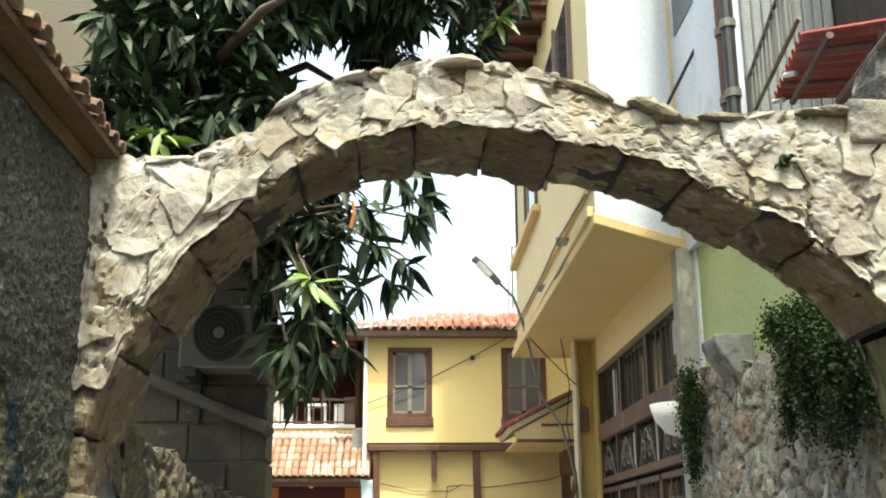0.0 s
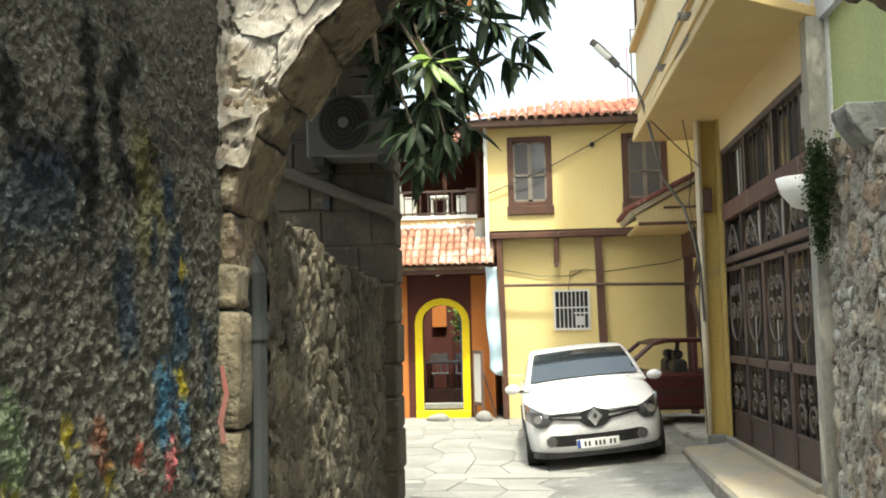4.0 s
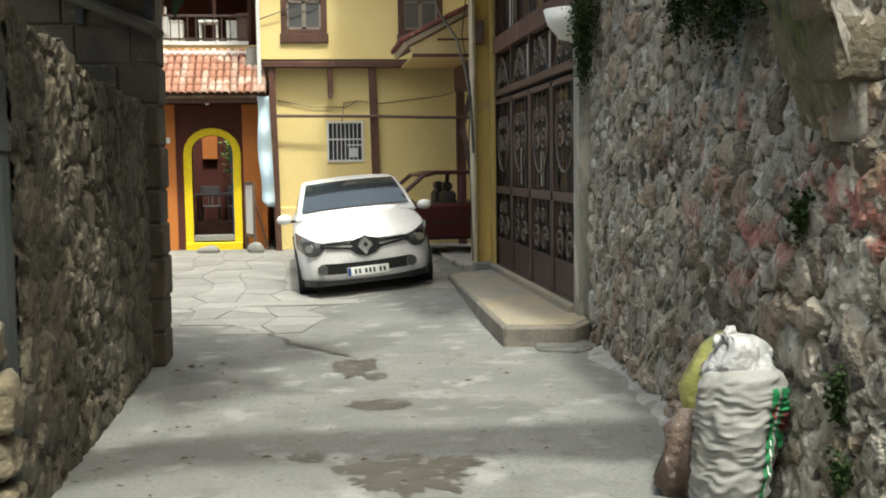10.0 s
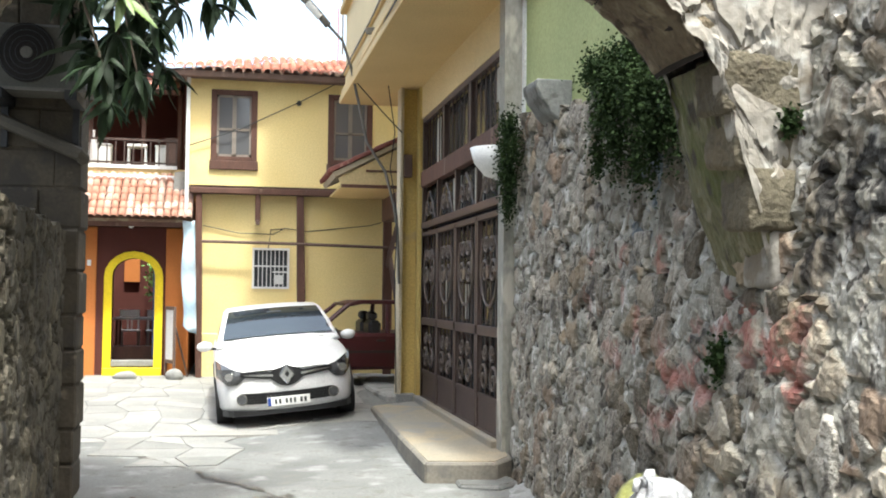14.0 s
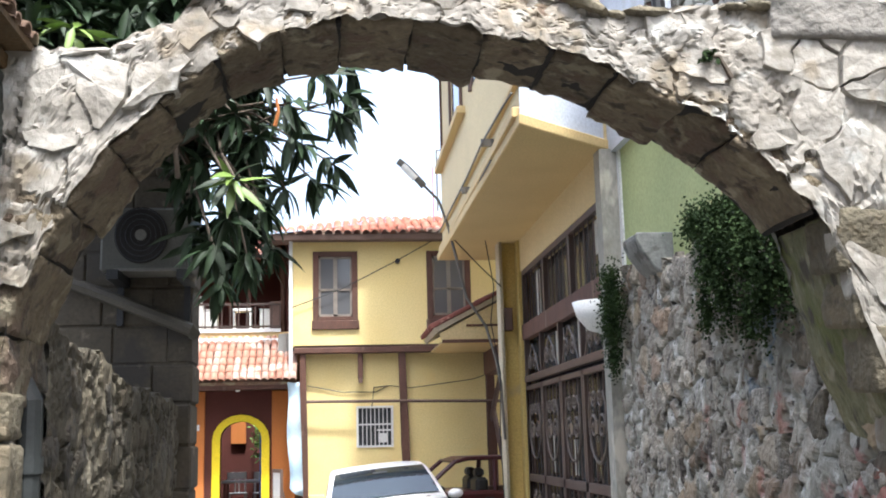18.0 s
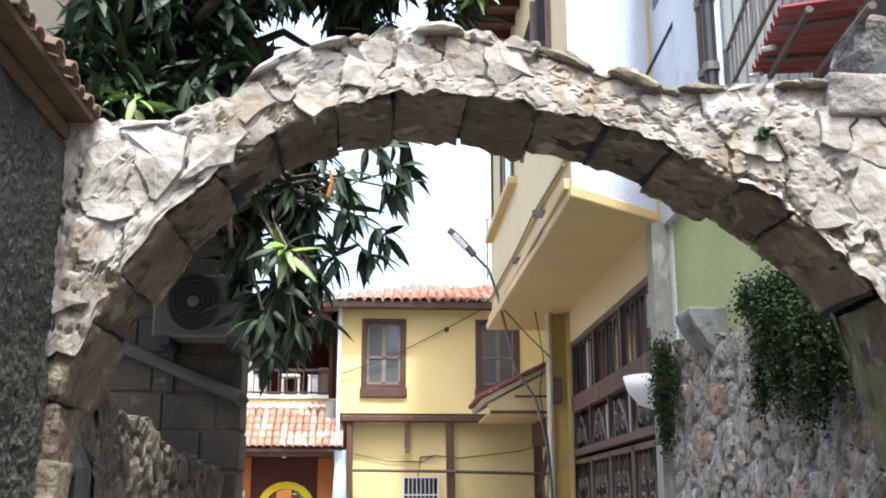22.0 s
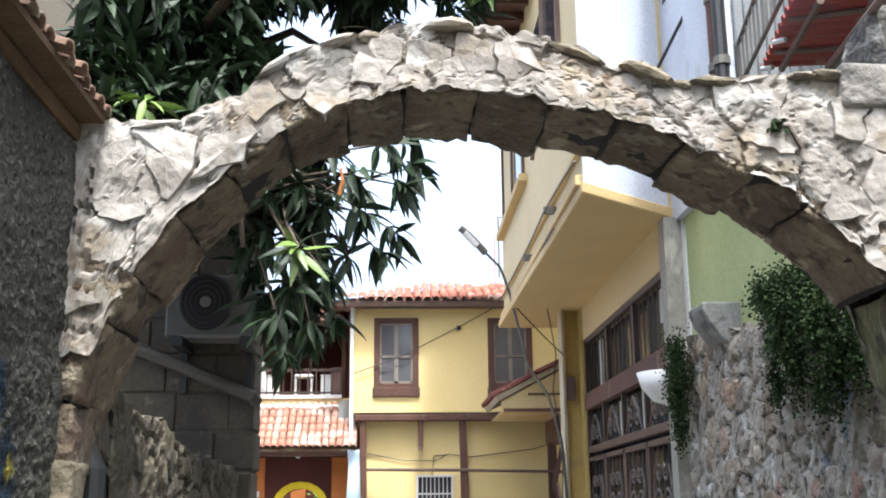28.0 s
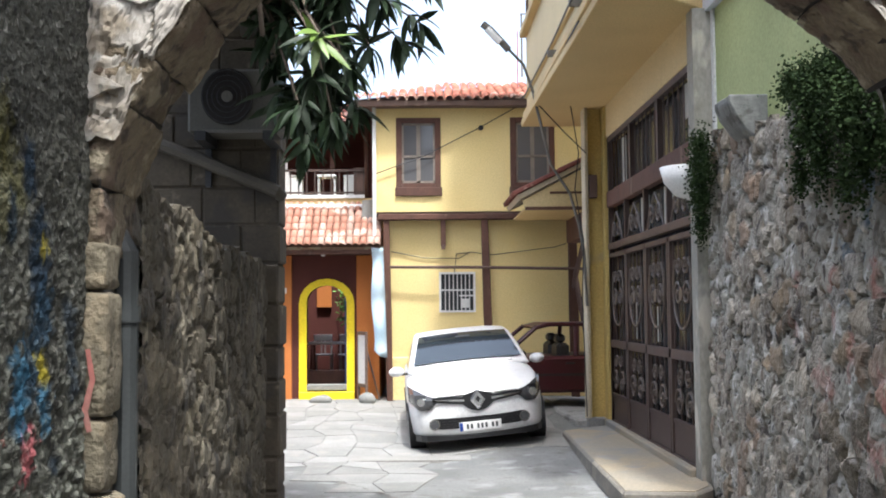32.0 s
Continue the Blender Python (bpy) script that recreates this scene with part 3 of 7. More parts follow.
        h = (0.014 + 0.055 * lev) * (dome - 0.5) - 0.035 * gap * max(0.0, 1 - edge / 0.09) + 0.006 * (lev2 - 0.5) - 0.012 * (1 - gap) * max(0.0, 1 - edge2 / 0.12)
        verts.append((wall_r(y, z) + 0.022 * rough(y, z, 4.0) - h - 0.05 * max(0, 0.25 - z), y, z))
        smear = max(0.1, min(0.9, 0.62 + 1.7 * noise.noise((y * 1.25, z * 1.5, 61))))
        tint.append(over(sprayed(y, z, MARKS_R, 5), stone_tone(lev, edge, STONES_R, smear)))
    verts.append((wall_r(y, top) + 0.6, y, top + 0.02))
    tint.append((0, 0, 0, 0))
n_ = nv + 2
for i in range(len(ys_) - 1):
    for j in range(n_ - 1):
        faces.append((i * n_ + j, i * n_ + j + 1, (i + 1) * n_ + j + 1, (i + 1) * n_ + j))
me = bpy.data.meshes.new("mortar_face")
me.from_pydata(verts, [], faces)
me.materials.append(M_WALLSKIN)
paint_layer(me, tint)
part("mortar_face", me, None, right_wall)
part("wall_core", boxes((3.0, 3.28, -6.0, 9.3, -0.1, 2.5)), M_MORTAR, right_wall)

# ---- left yard wall ----
def wall_l_top(y):
    return interp(y, [(4.9, 2.42), (5.4, 2.33), (6.2, 2.32), (6.9, 2.2), (7.8, 2.2), (9.1, 2.15)])


left_wall = thing("wall_left", "old rubble yard wall with dark mortar", "wall", kind="structure")
verts, faces, nv, tint = [], [], 96, []
ys_ = [5.05 + i * 0.0239 for i in range(170)]
for y in ys_:
    top = wall_l_top(y) + 0.06 * noise.noise((y * 4, 0, 8))
    for j in range(nv + 1):
        z = -0.05 + (top + 0.05) * j / nv
        lev, edge = flaky(y * 0.8, z * 1.1, 5.0, 17.0)
        lev2, edge2 = flaky(y * 1.3, z * 0.7, 11.0, 23.0)
        gap = max(0.0, min(1.0, 0.35 + 2.6 * noise.noise((y * 1.7, z * 1.7, 37))))
        h = (0.008 + 0.02 * lev) * (min(1.0, edge / 0.3) ** 0.6 - 0.5) - 0.05 * gap * max(0.0, 1 - edge / 0.1) + 0.006 * (lev2 - 0.5) - 0.022 * (1 - gap) * max(0.0, 1 - edge2 / 0.1)
        verts.append((-1.285 - 0.022 * rough(y, z, 14.0) + h, y, z))
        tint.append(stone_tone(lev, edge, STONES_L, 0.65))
    verts.append((-1.75, y, top + 0.02))
    tint.append((0, 0, 0, 0))
n_ = nv + 2
for i in range(len(ys_) - 1):
    for j in range(n_ - 1):
        faces.append((i * n_ + j, (i + 1) * n_ + j, (i + 1) * n_ + j + 1, i * n_ + j + 1))
me = bpy.data.meshes.new("mortar_face")
me.from_pydata(verts, [], faces)
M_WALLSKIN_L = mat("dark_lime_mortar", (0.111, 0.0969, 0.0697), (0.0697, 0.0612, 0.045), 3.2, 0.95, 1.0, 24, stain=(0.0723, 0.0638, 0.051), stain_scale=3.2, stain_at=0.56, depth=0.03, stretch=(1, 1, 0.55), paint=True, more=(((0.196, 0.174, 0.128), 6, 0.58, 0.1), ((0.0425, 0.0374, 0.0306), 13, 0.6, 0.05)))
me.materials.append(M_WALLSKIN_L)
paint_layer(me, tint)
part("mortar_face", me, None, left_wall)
part("wall_core", boxes((-1.75, -1.42, 5.06, 9.1, -0.1, 2.1)), M_MORTAR, left_wall)

# ---- left roughcast wall with paint ----
NAVY, BLUE, YEL, ORG, GRN = (0.012, 0.022, 0.036), (0.03, 0.082, 0.13), (0.25, 0.21, 0.022), (0.33, 0.075, 0.03), (0.09, 0.135, 0.065)
MARKS_L = [([(3.08, 2.67), (3.1, 2.45), (3.12, 2.1)], 0.06, BLK, 1.0),
           ([(3.46, 2.64), (3.38, 2.64), (3.29, 2.5), (3.3, 2.33), (3.41, 2.24), (3.52, 2.26), (3.62, 2.38)], 0.06, BLK, 1.0),
           ([(2.61, 2.41), (2.66, 2.25), (2.81, 2.22), (2.92, 2.27), (3.04, 2.23)], 0.08, BLK, 0.97),
           ([(2.62, 2.09), (2.9, 2.14)], 0.12, NAVY, 0.54),
           ([(3.5, 2.39), (3.58, 2.24), (3.56, 2.06)], 0.1, (0.085, 0.08, 0.02), 0.38),
           ([(3.68, 2.16)], 0.09, (0.085, 0.08, 0.02), 0.45),
           ([(3.77, 2.3), (3.79, 2.2)], 0.05, NAVY, 0.85),
           ([(3.62, 2.14), (3.62, 2.03)], 0.05, NAVY, 0.81),
           ([(3.88, 2.04), (3.88, 1.87)], 0.1, NAVY, 0.85),
           ([(3.37, 1.95), (3.41, 1.76)], 0.09, NAVY, 0.72),
           ([(3.94, 1.79), (3.83, 1.55), (3.71, 1.45)], 0.09, (0.018, 0.04, 0.065), 0.75),
           ([(3.71, 1.6), (3.73, 1.41)], 0.06, BLUE, 0.85),
           ([(3.94, 1.47), (3.97, 1.37)], 0.05, BLUE, 0.81),
           ([(3.92, 1.6), (3.94, 1.55)], 0.04, YEL, 0.9),
           ([(3.92, 1.99)], 0.04, YEL, 0.72),
           ([(4.2, 1.75), (4.25, 1.5)], 0.07, NAVY, 0.63),
           ([(2.97, 1.47)], 0.05, YEL, 0.9),
           ([(2.65, 1.33), (2.66, 1.26)], 0.05, YEL, 0.9),
           ([(2.68, 1.2), (2.67, 1.12)], 0.05, YEL, 0.9),
           ([(3.02, 1.32), (3.02, 1.25)], 0.04, YEL, 0.81),
           ([(3.27, 1.3)], 0.04, YEL, 0.81),
           ([(2.87, 1.26)], 0.05, GRN, 0.72),
           ([(2.58, 1.11)], 0.05, NAVY, 0.72),
           ([(3.8, 1.32), (3.77, 1.25)], 0.06, (0.36, 0.1, 0.11), 0.72),
           ([(3.05, 1.18), (3.02, 1.11)], 0.06, (0.38, 0.07, 0.08), 0.81),
           ([(3.17, 1.47), (3.22, 1.35)], 0.05, (0.12, 0.05, 0.03), 0.72),
           ([(3.59, 1.02), (3.54, 0.94)], 0.03, ORG, 0.9),
           ([(3.4, 0.91), (3.42, 0.74), (3.57, 0.72), (3.66, 0.7), (3.67, 0.88), (3.54, 0.9), (3.4, 0.91)], 0.04, ORG, 0.54),
           ([(3.82, 1.06), (3.8, 0.9), (3.9, 0.9)], 0.03, ORG, 0.81),
           ([(4.01, 0.98), (4.04, 0.84)], 0.025, ORG, 0.72),
           ([(3.76, 0.84)], 0.06, (0.03, 0.08, 0.2), 0.9),
           ([(2.76, 0.76), (2.85, 0.72)], 0.07, (0.04, 0.1, 0.16), 0.81),
           ([(3.07, 0.69), (3.08, 0.52)], 0.08, NAVY, 0.81),
           ([(2.61, 0.85)], 0.05, (0.4, 0.1, 0.08), 0.81),
           ([(3.87, 0.55), (3.9, 0.49)], 0.05, ORG, 0.72),
           ([(3.24, 0.78)], 0.05, (0.3, 0.06, 0.05), 0.72),
           ([(2.75, 1.06), (2.88, 0.88)], 0.14, GRN, 0.45),
           ([(2.62, 1.55), (2.67, 1.4)], 0.06, GRN, 0.54),
           ([(3.33, 0.57), (3.43, 0.37)], 0.15, GRN, 0.36),
           ([(3.51, 1.35)], 0.05, (0.3, 0.07, 0.05), 0.63),
           ([(4.06, 1.21)], 0.05, NAVY, 0.72)]


def roughcast_paint_and_sun(y, z):
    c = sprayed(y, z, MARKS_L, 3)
    # pale pebbles, plus sunlight on the lower wall put into the colour
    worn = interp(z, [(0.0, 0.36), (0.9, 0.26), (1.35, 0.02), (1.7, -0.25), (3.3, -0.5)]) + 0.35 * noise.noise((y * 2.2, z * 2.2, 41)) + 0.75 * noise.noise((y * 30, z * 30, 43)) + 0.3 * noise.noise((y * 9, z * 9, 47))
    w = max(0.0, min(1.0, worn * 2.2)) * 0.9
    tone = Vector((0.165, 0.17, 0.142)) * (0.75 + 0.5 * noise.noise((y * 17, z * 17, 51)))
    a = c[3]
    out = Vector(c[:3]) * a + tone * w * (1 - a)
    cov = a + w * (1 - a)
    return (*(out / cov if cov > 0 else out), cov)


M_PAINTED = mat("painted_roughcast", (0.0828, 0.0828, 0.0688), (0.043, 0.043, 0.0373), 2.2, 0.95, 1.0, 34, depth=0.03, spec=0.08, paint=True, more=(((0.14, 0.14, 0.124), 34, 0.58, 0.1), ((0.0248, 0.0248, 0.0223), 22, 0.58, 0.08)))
near_left = thing("wall_left_near", "dark grey roughcast wall splashed with blue, red and yellow paint", "wall", kind="structure")
verts, faces, nv, tint = [], [], 266, []
ys_ = [1.6 + i * 0.05 for i in range(13)] + [2.25 + i * 0.0125 for i in range(175)]
for y in ys_:
    for j in range(nv + 1):
        z = 3.32 * j / nv
        amp = interp(z, [(0, 1.0), (1.2, 0.8), (1.9, 0.45), (3.3, 0.35)])
        d, _ = noise.voronoi((y * 27 + 1.5 * noise.noise((y * 9, z * 9, 3)), z * 24, 3.3))
        h = 0.04 * (0.45 - d[0]) + 0.016 * noise.noise((y * 22, z * 22, 7)) + 0.014 * noise.noise((y * 5, z * 5, 2)) / amp
        verts.append((-1.33 + amp * h + 0.01, y, z))
        tint.append(roughcast_paint_and_sun(y, z))
n_ = nv + 1
for i in range(len(ys_) - 1):
    for j in range(n_ - 1):
        faces.append((i * n_ + j, (i + 1) * n_ + j, (i + 1) * n_ + j + 1, i * n_ + j + 1))
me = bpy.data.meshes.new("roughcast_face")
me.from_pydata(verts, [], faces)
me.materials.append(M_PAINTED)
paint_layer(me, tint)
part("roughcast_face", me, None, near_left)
part("wall_core", boxes((-1.7, -1.345, -6.0, 4.41, -0.1, 3.32)), M_ROUGHCAST, near_left)
# ochre plaster darkened: shadow below the tiles is put into its colour
M_EAVES = mat("shaded_ochre_plaster", (0.119, 0.0735, 0.0315), (0.077, 0.049, 0.0224), 4, 0.9, 0.5, 40)
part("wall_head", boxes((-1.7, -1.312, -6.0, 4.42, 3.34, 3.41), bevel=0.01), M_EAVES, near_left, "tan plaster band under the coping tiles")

# black sprayed strokes on the walls
M_SPRAYR = mat("red_spray_paint", (0.30, 0.10, 0.085), (0.25, 0.12, 0.10), 9, 0.8, 0.2, 50)


def stroke(points, width, place, material, parent, name="sprayed_stroke"):
    """A ribbon of paint that follows a wall; points are (y, z), place(y, z) gives the wall point."""
    bm = bmesh.new()
    prev = None
    fine = []
    for (a, b), (c, d) in zip(points, points[1:]):
        k = max(2, int(math.hypot(c - a, d - b) / 0.03))
        fine += [(a + (c - a) * i / k, b + (d - b) * i / k) for i in range(k)]
    fine.append(points[-1])
    for i, (y, z) in enumerate(fine):
        y2, z2 = fine[min(i + 1, len(fine) - 1)]
        y1, z1 = fine[max(i - 1, 0)]
        dy, dz = y2 - y1, z2 - z1
        L = math.hypot(dy, dz) or 1
        w = width * (0.75 + 0.5 * noise.noise((y * 9, z * 9, 1)))
        cur = [bm.verts.new(place(y - dz / L * w, z + dy / L * w)), bm.verts.new(place(y + dz / L * w, z - dy / L * w))]
        if prev:
            bm.faces.new((prev[0], prev[1], cur[1], cur[0]))
        prev = cur
    return part(name, bm, material, parent)


# ---- coping tiles on the near left wall ----
def barrel_tile(length=0.42, r0=0.085, r1=0.07, steps=6, thick=0.014):
    """A half-round clay tile along +y, hollow side down."""
    bm = bmesh.new()
    rings = []
    for y, r in ((0, r0), (length, r1)):
        for rr in (r, r - thick):
            rings.append([bm.verts.new((rr * math.cos(math.pi * k / steps), y, rr * math.sin(math.pi * k / steps) * 0.8)) for k in range(steps + 1)])
    o0, i0, o1, i1 = rings
    for k in range(steps):
        bm.faces.new((o0[k], o0[k + 1], o1[k + 1], o1[k]))
        bm.faces.new((i0[k + 1], i0[k], i1[k], i1[k + 1]))
        bm.faces.new((o0[k + 1], o0[k], i0[k], i0[k + 1]))
    bmesh.ops.recalc_face_normals(bm, faces=bm.faces)
    return bm


TILE = mesh_of("tile", barrel_tile(), M_TILE)
TILE_P = mesh_of("tile", barrel_tile(), mat("chalky_tile", (0.50, 0.26, 0.185), (0.44, 0.21, 0.145), 5, 0.9, 0.3, 50, stain=(0.58, 0.43, 0.36), stain_scale=2.5, stain_at=0.52, vary=0.1))
TILE_W = mesh_of("tile", barrel_tile(), M_TILE_W)
TILE_COP = mesh_of("tile", barrel_tile(0.45, 0.05, 0.045, thick=0.014), M_OLDTILE)
TILE_RED = mesh_of("tile", barrel_tile(), mat("dark_red_tile", (0.24, 0.075, 0.05), (0.17, 0.055, 0.04), 6, 0.85, 0.3, 50, stain=(0.3, 0.17, 0.12), stain_scale=6, stain_at=0.6, vary=0.2))
for me in (TILE, TILE_P, TILE_W, TILE_COP, TILE_RED):
    me.shade_smooth()
coping = thing("tile_coping", "weathered clay tile coping along the top of the roughcast wall", "roof tiles", (0, 0, 3.42))
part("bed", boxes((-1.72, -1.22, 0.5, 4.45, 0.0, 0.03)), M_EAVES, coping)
rng = random.Random(3)
for k in range(38):
    y = 0.6 + k * 0.1015
    ob = part("tile", TILE_COP, None, coping)
    ob.matrix_basis = pose(-1.195 + rng.uniform(-.02, .02), y, 0.035 + rng.uniform(-.008, .008), 16 + rng.uniform(-3, 3), 0, 90 + rng.uniform(-4, 4))
    ob = part("tile", TILE_COP, None, coping)
    ob.matrix_basis = pose(-1.46 + rng.uniform(-.02, .02), y, 0.16 + rng.uniform(-.01, .01), 16, 0, 90 + rng.uniform(-4, 4))

# ---- left jamb of the arch ----
jamb = thing("arch_jamb", "stacked pale limestone blocks carrying the arch", "stone pier", (-1.215, 4.4, 0), kind="structure")
part("jamb_core", boxes((-0.2, -0.1, 0.06, 0.7, 0, 2.4)), M_MORTAR, jamb)
rng = random.Random(11)
z = 0.0
for h, w in ((0.19, 0.17), (0.2, 0.2), (0.19, 0.19), (0.25, 0.21), (0.22, 0.14), (0.3, 0.12), (0.5, 0.13), (0.2, 0.12)):
    bm = boxes((-0.16, -0.15 + w * 0.85 + 0.015, -0.02, 0.2, 0.008, h - 0.012), bevel=0.012 if z > 0.9 else 0.03)
    bmesh.ops.subdivide_edges(bm, edges=list(bm.edges), cuts=4, use_grid_fill=True)
    for v in bm.verts:
        v.co += Vector((noise.noise(v.co * 9 + Vector((z * 5, 0, 0))), noise.noise(v.co * 9 + Vector((0, z * 7, 0))), noise.noise(v.co * 8 + Vector((0, 5, z))))) * (0.010 if z > 0.9 else 0.024) + Vector((noise.noise(v.co * 30), noise.noise(v.co * 30 + Vector((9, 0, z))), noise.noise(v.co * 27))) * 0.008
    ob = part("block", bm, M_QUOIN, jamb, smooth=True)
    ob.location = (0.0 if z > 0.9 else 0.02, 0, z)
    z += h
stroke([(-1.32, 0.86), (-1.25, 0.86), (-1.25, 1.02), (-1.31, 1.02), (-1.32, 0.86)], 0.011, lambda a, b: (a + 1.27, -0.035, b), M_SPRAYR, jamb, "red_outline")
stroke([(-1.36, 1.62), (-1.34, 1.5), (-1.37, 1.38), (-1.35, 1.3)], 0.014, lambda a, b: (a + 1.27, -0.035, b), M_SPRAYR, jamb, "red_outline")

# ---- right pier under the arch ----
pier = thing("arch_pier", "mossy yellowish stone pier carrying the arch on the rubble wall", "stone pier", (2.44, 4.4, 0), kind="structure")
slab = bmesh.new()
bmesh.ops.create_cube(slab, size=1.0)
bmesh.ops.subdivide_edges(slab, edges=list(slab.edges), cuts=15, use_grid_fill=True)
for v in slab.verts:
    u, w, q = v.co.x + 0.5, v.co.y + 0.5, v.co.z + 0.5
    z = 1.57 + 1.16 * q
    xa, xb = interp(z, [(1.57, 0.05), (2.14, -0.19), (2.39, -0.25), (2.73, -0.33)]), interp(z, [(1.57, 0.25), (2.14, 0.05), (2.39, -0.02), (2.73, -0.08)])
    p = Vector((xa + (xb - xa) * u, 0.02 + 0.53 * w, z))
    worn = 0.02 * max(0.0, abs(u - 0.5) - 0.4) / 0.1
    v.co = p + Vector((worn * (1 if u < 0.5 else -1), worn, 0)) + Vector((noise.noise(p * 4), noise.noise(p * 5 + Vector((3, 0, 0))), 0)) * 0.016 + Vector((noise.noise(p * 19), noise.noise(p * 21), noise.noise(p * 17))) * 0.008
part("slab", slab, mat("mossy_stone", (0.215, 0.20, 0.12), (0.15, 0.15, 0.082), 5, 0.95, 1.0, 28, stretch=(1, 1, 0.5), stain=(0.12, 0.13, 0.05), stain_scale=4, stain_at=0.54, depth=0.03, more=(((0.28, 0.26, 0.19), 9, 0.58, 0.09), ((0.07, 0.062, 0.048), 8, 0.56, 0.08))), pier)
rng = random.Random(8)
for x, z, w, h, m_ in ((-0.12, 2.62, 0.36, 0.26, M_QUOIN), (-0.05, 2.37, 0.38, 0.24, M_QUOIN), (0.0, 2.11, 0.36, 0.27, M_QUOIN), (0.09, 1.84, 0.3, 0.26, M_PLASTER), (0.17, 1.6, 0.26, 0.24, M_PLASTER),
                       (0.2, 2.62, 0.3, 0.3, M_PLASTER)):
    bm = boxes((-w / 2, w / 2, 0, 0.3, -h / 2, h / 2), bevel=0.014)
    bmesh.ops.subdivide_edges(bm, edges=list(bm.edges), cuts=5, use_grid_fill=True)
    for v in bm.verts:
        v.co += Vector((noise.noise(v.co * 6 + Vector((z * 5, 0, 0))), noise.noise(v.co * 6 + Vector((0, z * 7, x))), noise.noise(v.co * 6 + Vector((x, 5, z))))) * 0.022 + Vector((noise.noise(v.co * 24), noise.noise(v.co * 22), noise.noise(v.co * 26 + Vector((x, 0, z))))) * 0.010
    ob = part("block", bm, m_, pier, smooth=True)
    ob.location = (x, rng.uniform(-0.035, -0.01), z)

# ---- house wall with the air conditioner ----
stone_house = thing("stone_house", "grey cut-stone house wall with a quoined corner", "house", (-1.17, 8.95, 0), kind="structure")
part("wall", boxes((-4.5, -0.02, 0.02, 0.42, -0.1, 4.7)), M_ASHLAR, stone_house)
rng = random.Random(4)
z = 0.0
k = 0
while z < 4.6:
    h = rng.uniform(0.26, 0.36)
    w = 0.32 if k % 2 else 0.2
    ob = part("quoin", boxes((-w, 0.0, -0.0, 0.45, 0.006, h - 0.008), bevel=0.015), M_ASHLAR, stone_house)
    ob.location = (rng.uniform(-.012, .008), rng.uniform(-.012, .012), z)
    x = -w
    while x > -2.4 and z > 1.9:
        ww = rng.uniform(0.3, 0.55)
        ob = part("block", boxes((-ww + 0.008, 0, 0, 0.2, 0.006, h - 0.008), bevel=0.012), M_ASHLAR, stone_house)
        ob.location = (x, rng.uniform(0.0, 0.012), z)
        x -= ww
    z += h
    k += 1

ac = thing("air_conditioner", "weathered white outdoor air conditioner unit on iron brackets", "air conditioner", (-1.44, 8.6, 3.2))
# white casing darkened: the canopy's shade is put into its colour
part("casing", boxes((-0.42, 0.34, 0, 0.3, 0, 0.52), bevel=0.02), mat("shaded_casing", (0.11, 0.105, 0.088), (0.08, 0.076, 0.063), 3, 0.6, 0.1), ac)
part("fan_opening", prism([(-0.1 + 0.21 * math.cos(a * math.pi / 16), 0.29 + 0.23 * math.sin(a * math.pi / 16)) for a in range(32)], -0.012, 0.0), M_DARK, ac)
for r in (0.08, 0.12, 0.16, 0.2):
    part("guard_ring", rod([(-0.1 + r * math.cos(a * math.pi / 12), -0.022, 0.29 + r * 1.08 * math.sin(a * math.pi / 12)) for a in range(25)], 0.004, 5), M_METALDK, ac)
part("fan_hub", prism([(-0.1 + 0.045 * math.cos(a * math.pi / 8), 0.29 + 0.045 * math.sin(a * math.pi / 8)) for a in range(16)], -0.03, -0.013), M_PIPE_L, ac)
for x in (-0.34, 0.2):
    part("bracket", boxes((x, x + 0.09, -0.12, 0.38, -0.08, -0.005), (x, x + 0.05, 0.32, 0.38, -0.4, -0.06)), M_METALDK, ac)
part("tray", boxes((-0.3, 0.42, -0.03, 0.3, -0.005, 0.02)), M_PIPE_L, ac)
pipe = thing("wall_pipe", "pale plastic pipe sloping along the stone house", "pipe", (-1.23, 8.86, 2.75))
# pale pipe darkened, shade put into its colour
part("tube", rod([(-1.5, 0.1, 0.62), (-0.8, 0.05, 0.36), (0.06, 0.0, 0.0), (0.07, 0.1, -0.02)], 0.055), mat("shaded_pipe", (0.1, 0.088, 0.066), (0.07, 0.06, 0.046), 3, 0.7, 0.2), pipe)
dpipe = thing("downpipe", "grey plastic downpipe beside the arch jamb", "pipe", (-1.24, 4.74, 0))
part("tube", rod([(-0.02, 0, 0.02), (-0.02, 0, 2.02), (-0.1, 0.02, 2.15)], 0.05, 10), M_PIPE, dpipe)
part("collar", rod([(-0.02, 0, 1.72), (-0.02, 0, 1.79)], 0.06, 10), M_PIPE, dpipe)

tagged(part("beige_building", boxes((-12, -3.27, 10.2, 12.2, 0, 12)), M_BEIGE_SHADE), "plain beige rendered apartment wall", "house", "", "structure")
# unseen walls added around the lane, heights set to limit its skylight
structure("wall_back", boxes((-3.0, 5.0, -6.4, -6.0, -0.1, 5.5)), M_BEIGE, "unseen plain wall added to close the lane and cut skylight", "wall")
structure("wall_house_left", boxes((-4.0, -2.3, -6.0, 5.0, -0.1, 6.5)), M_BEIGE, "unseen plain wall added behind the tiled coping to cut skylight", "wall")
structure("wall_house_right", boxes((2.95, 6.0, -6.0, 3.9, 2.4, 6.5)), M_BEIGE, "unseen plain wall added above the rubble wall to cut skylight", "wall")

# ---- house with the iron gate ----
GX = 2.63
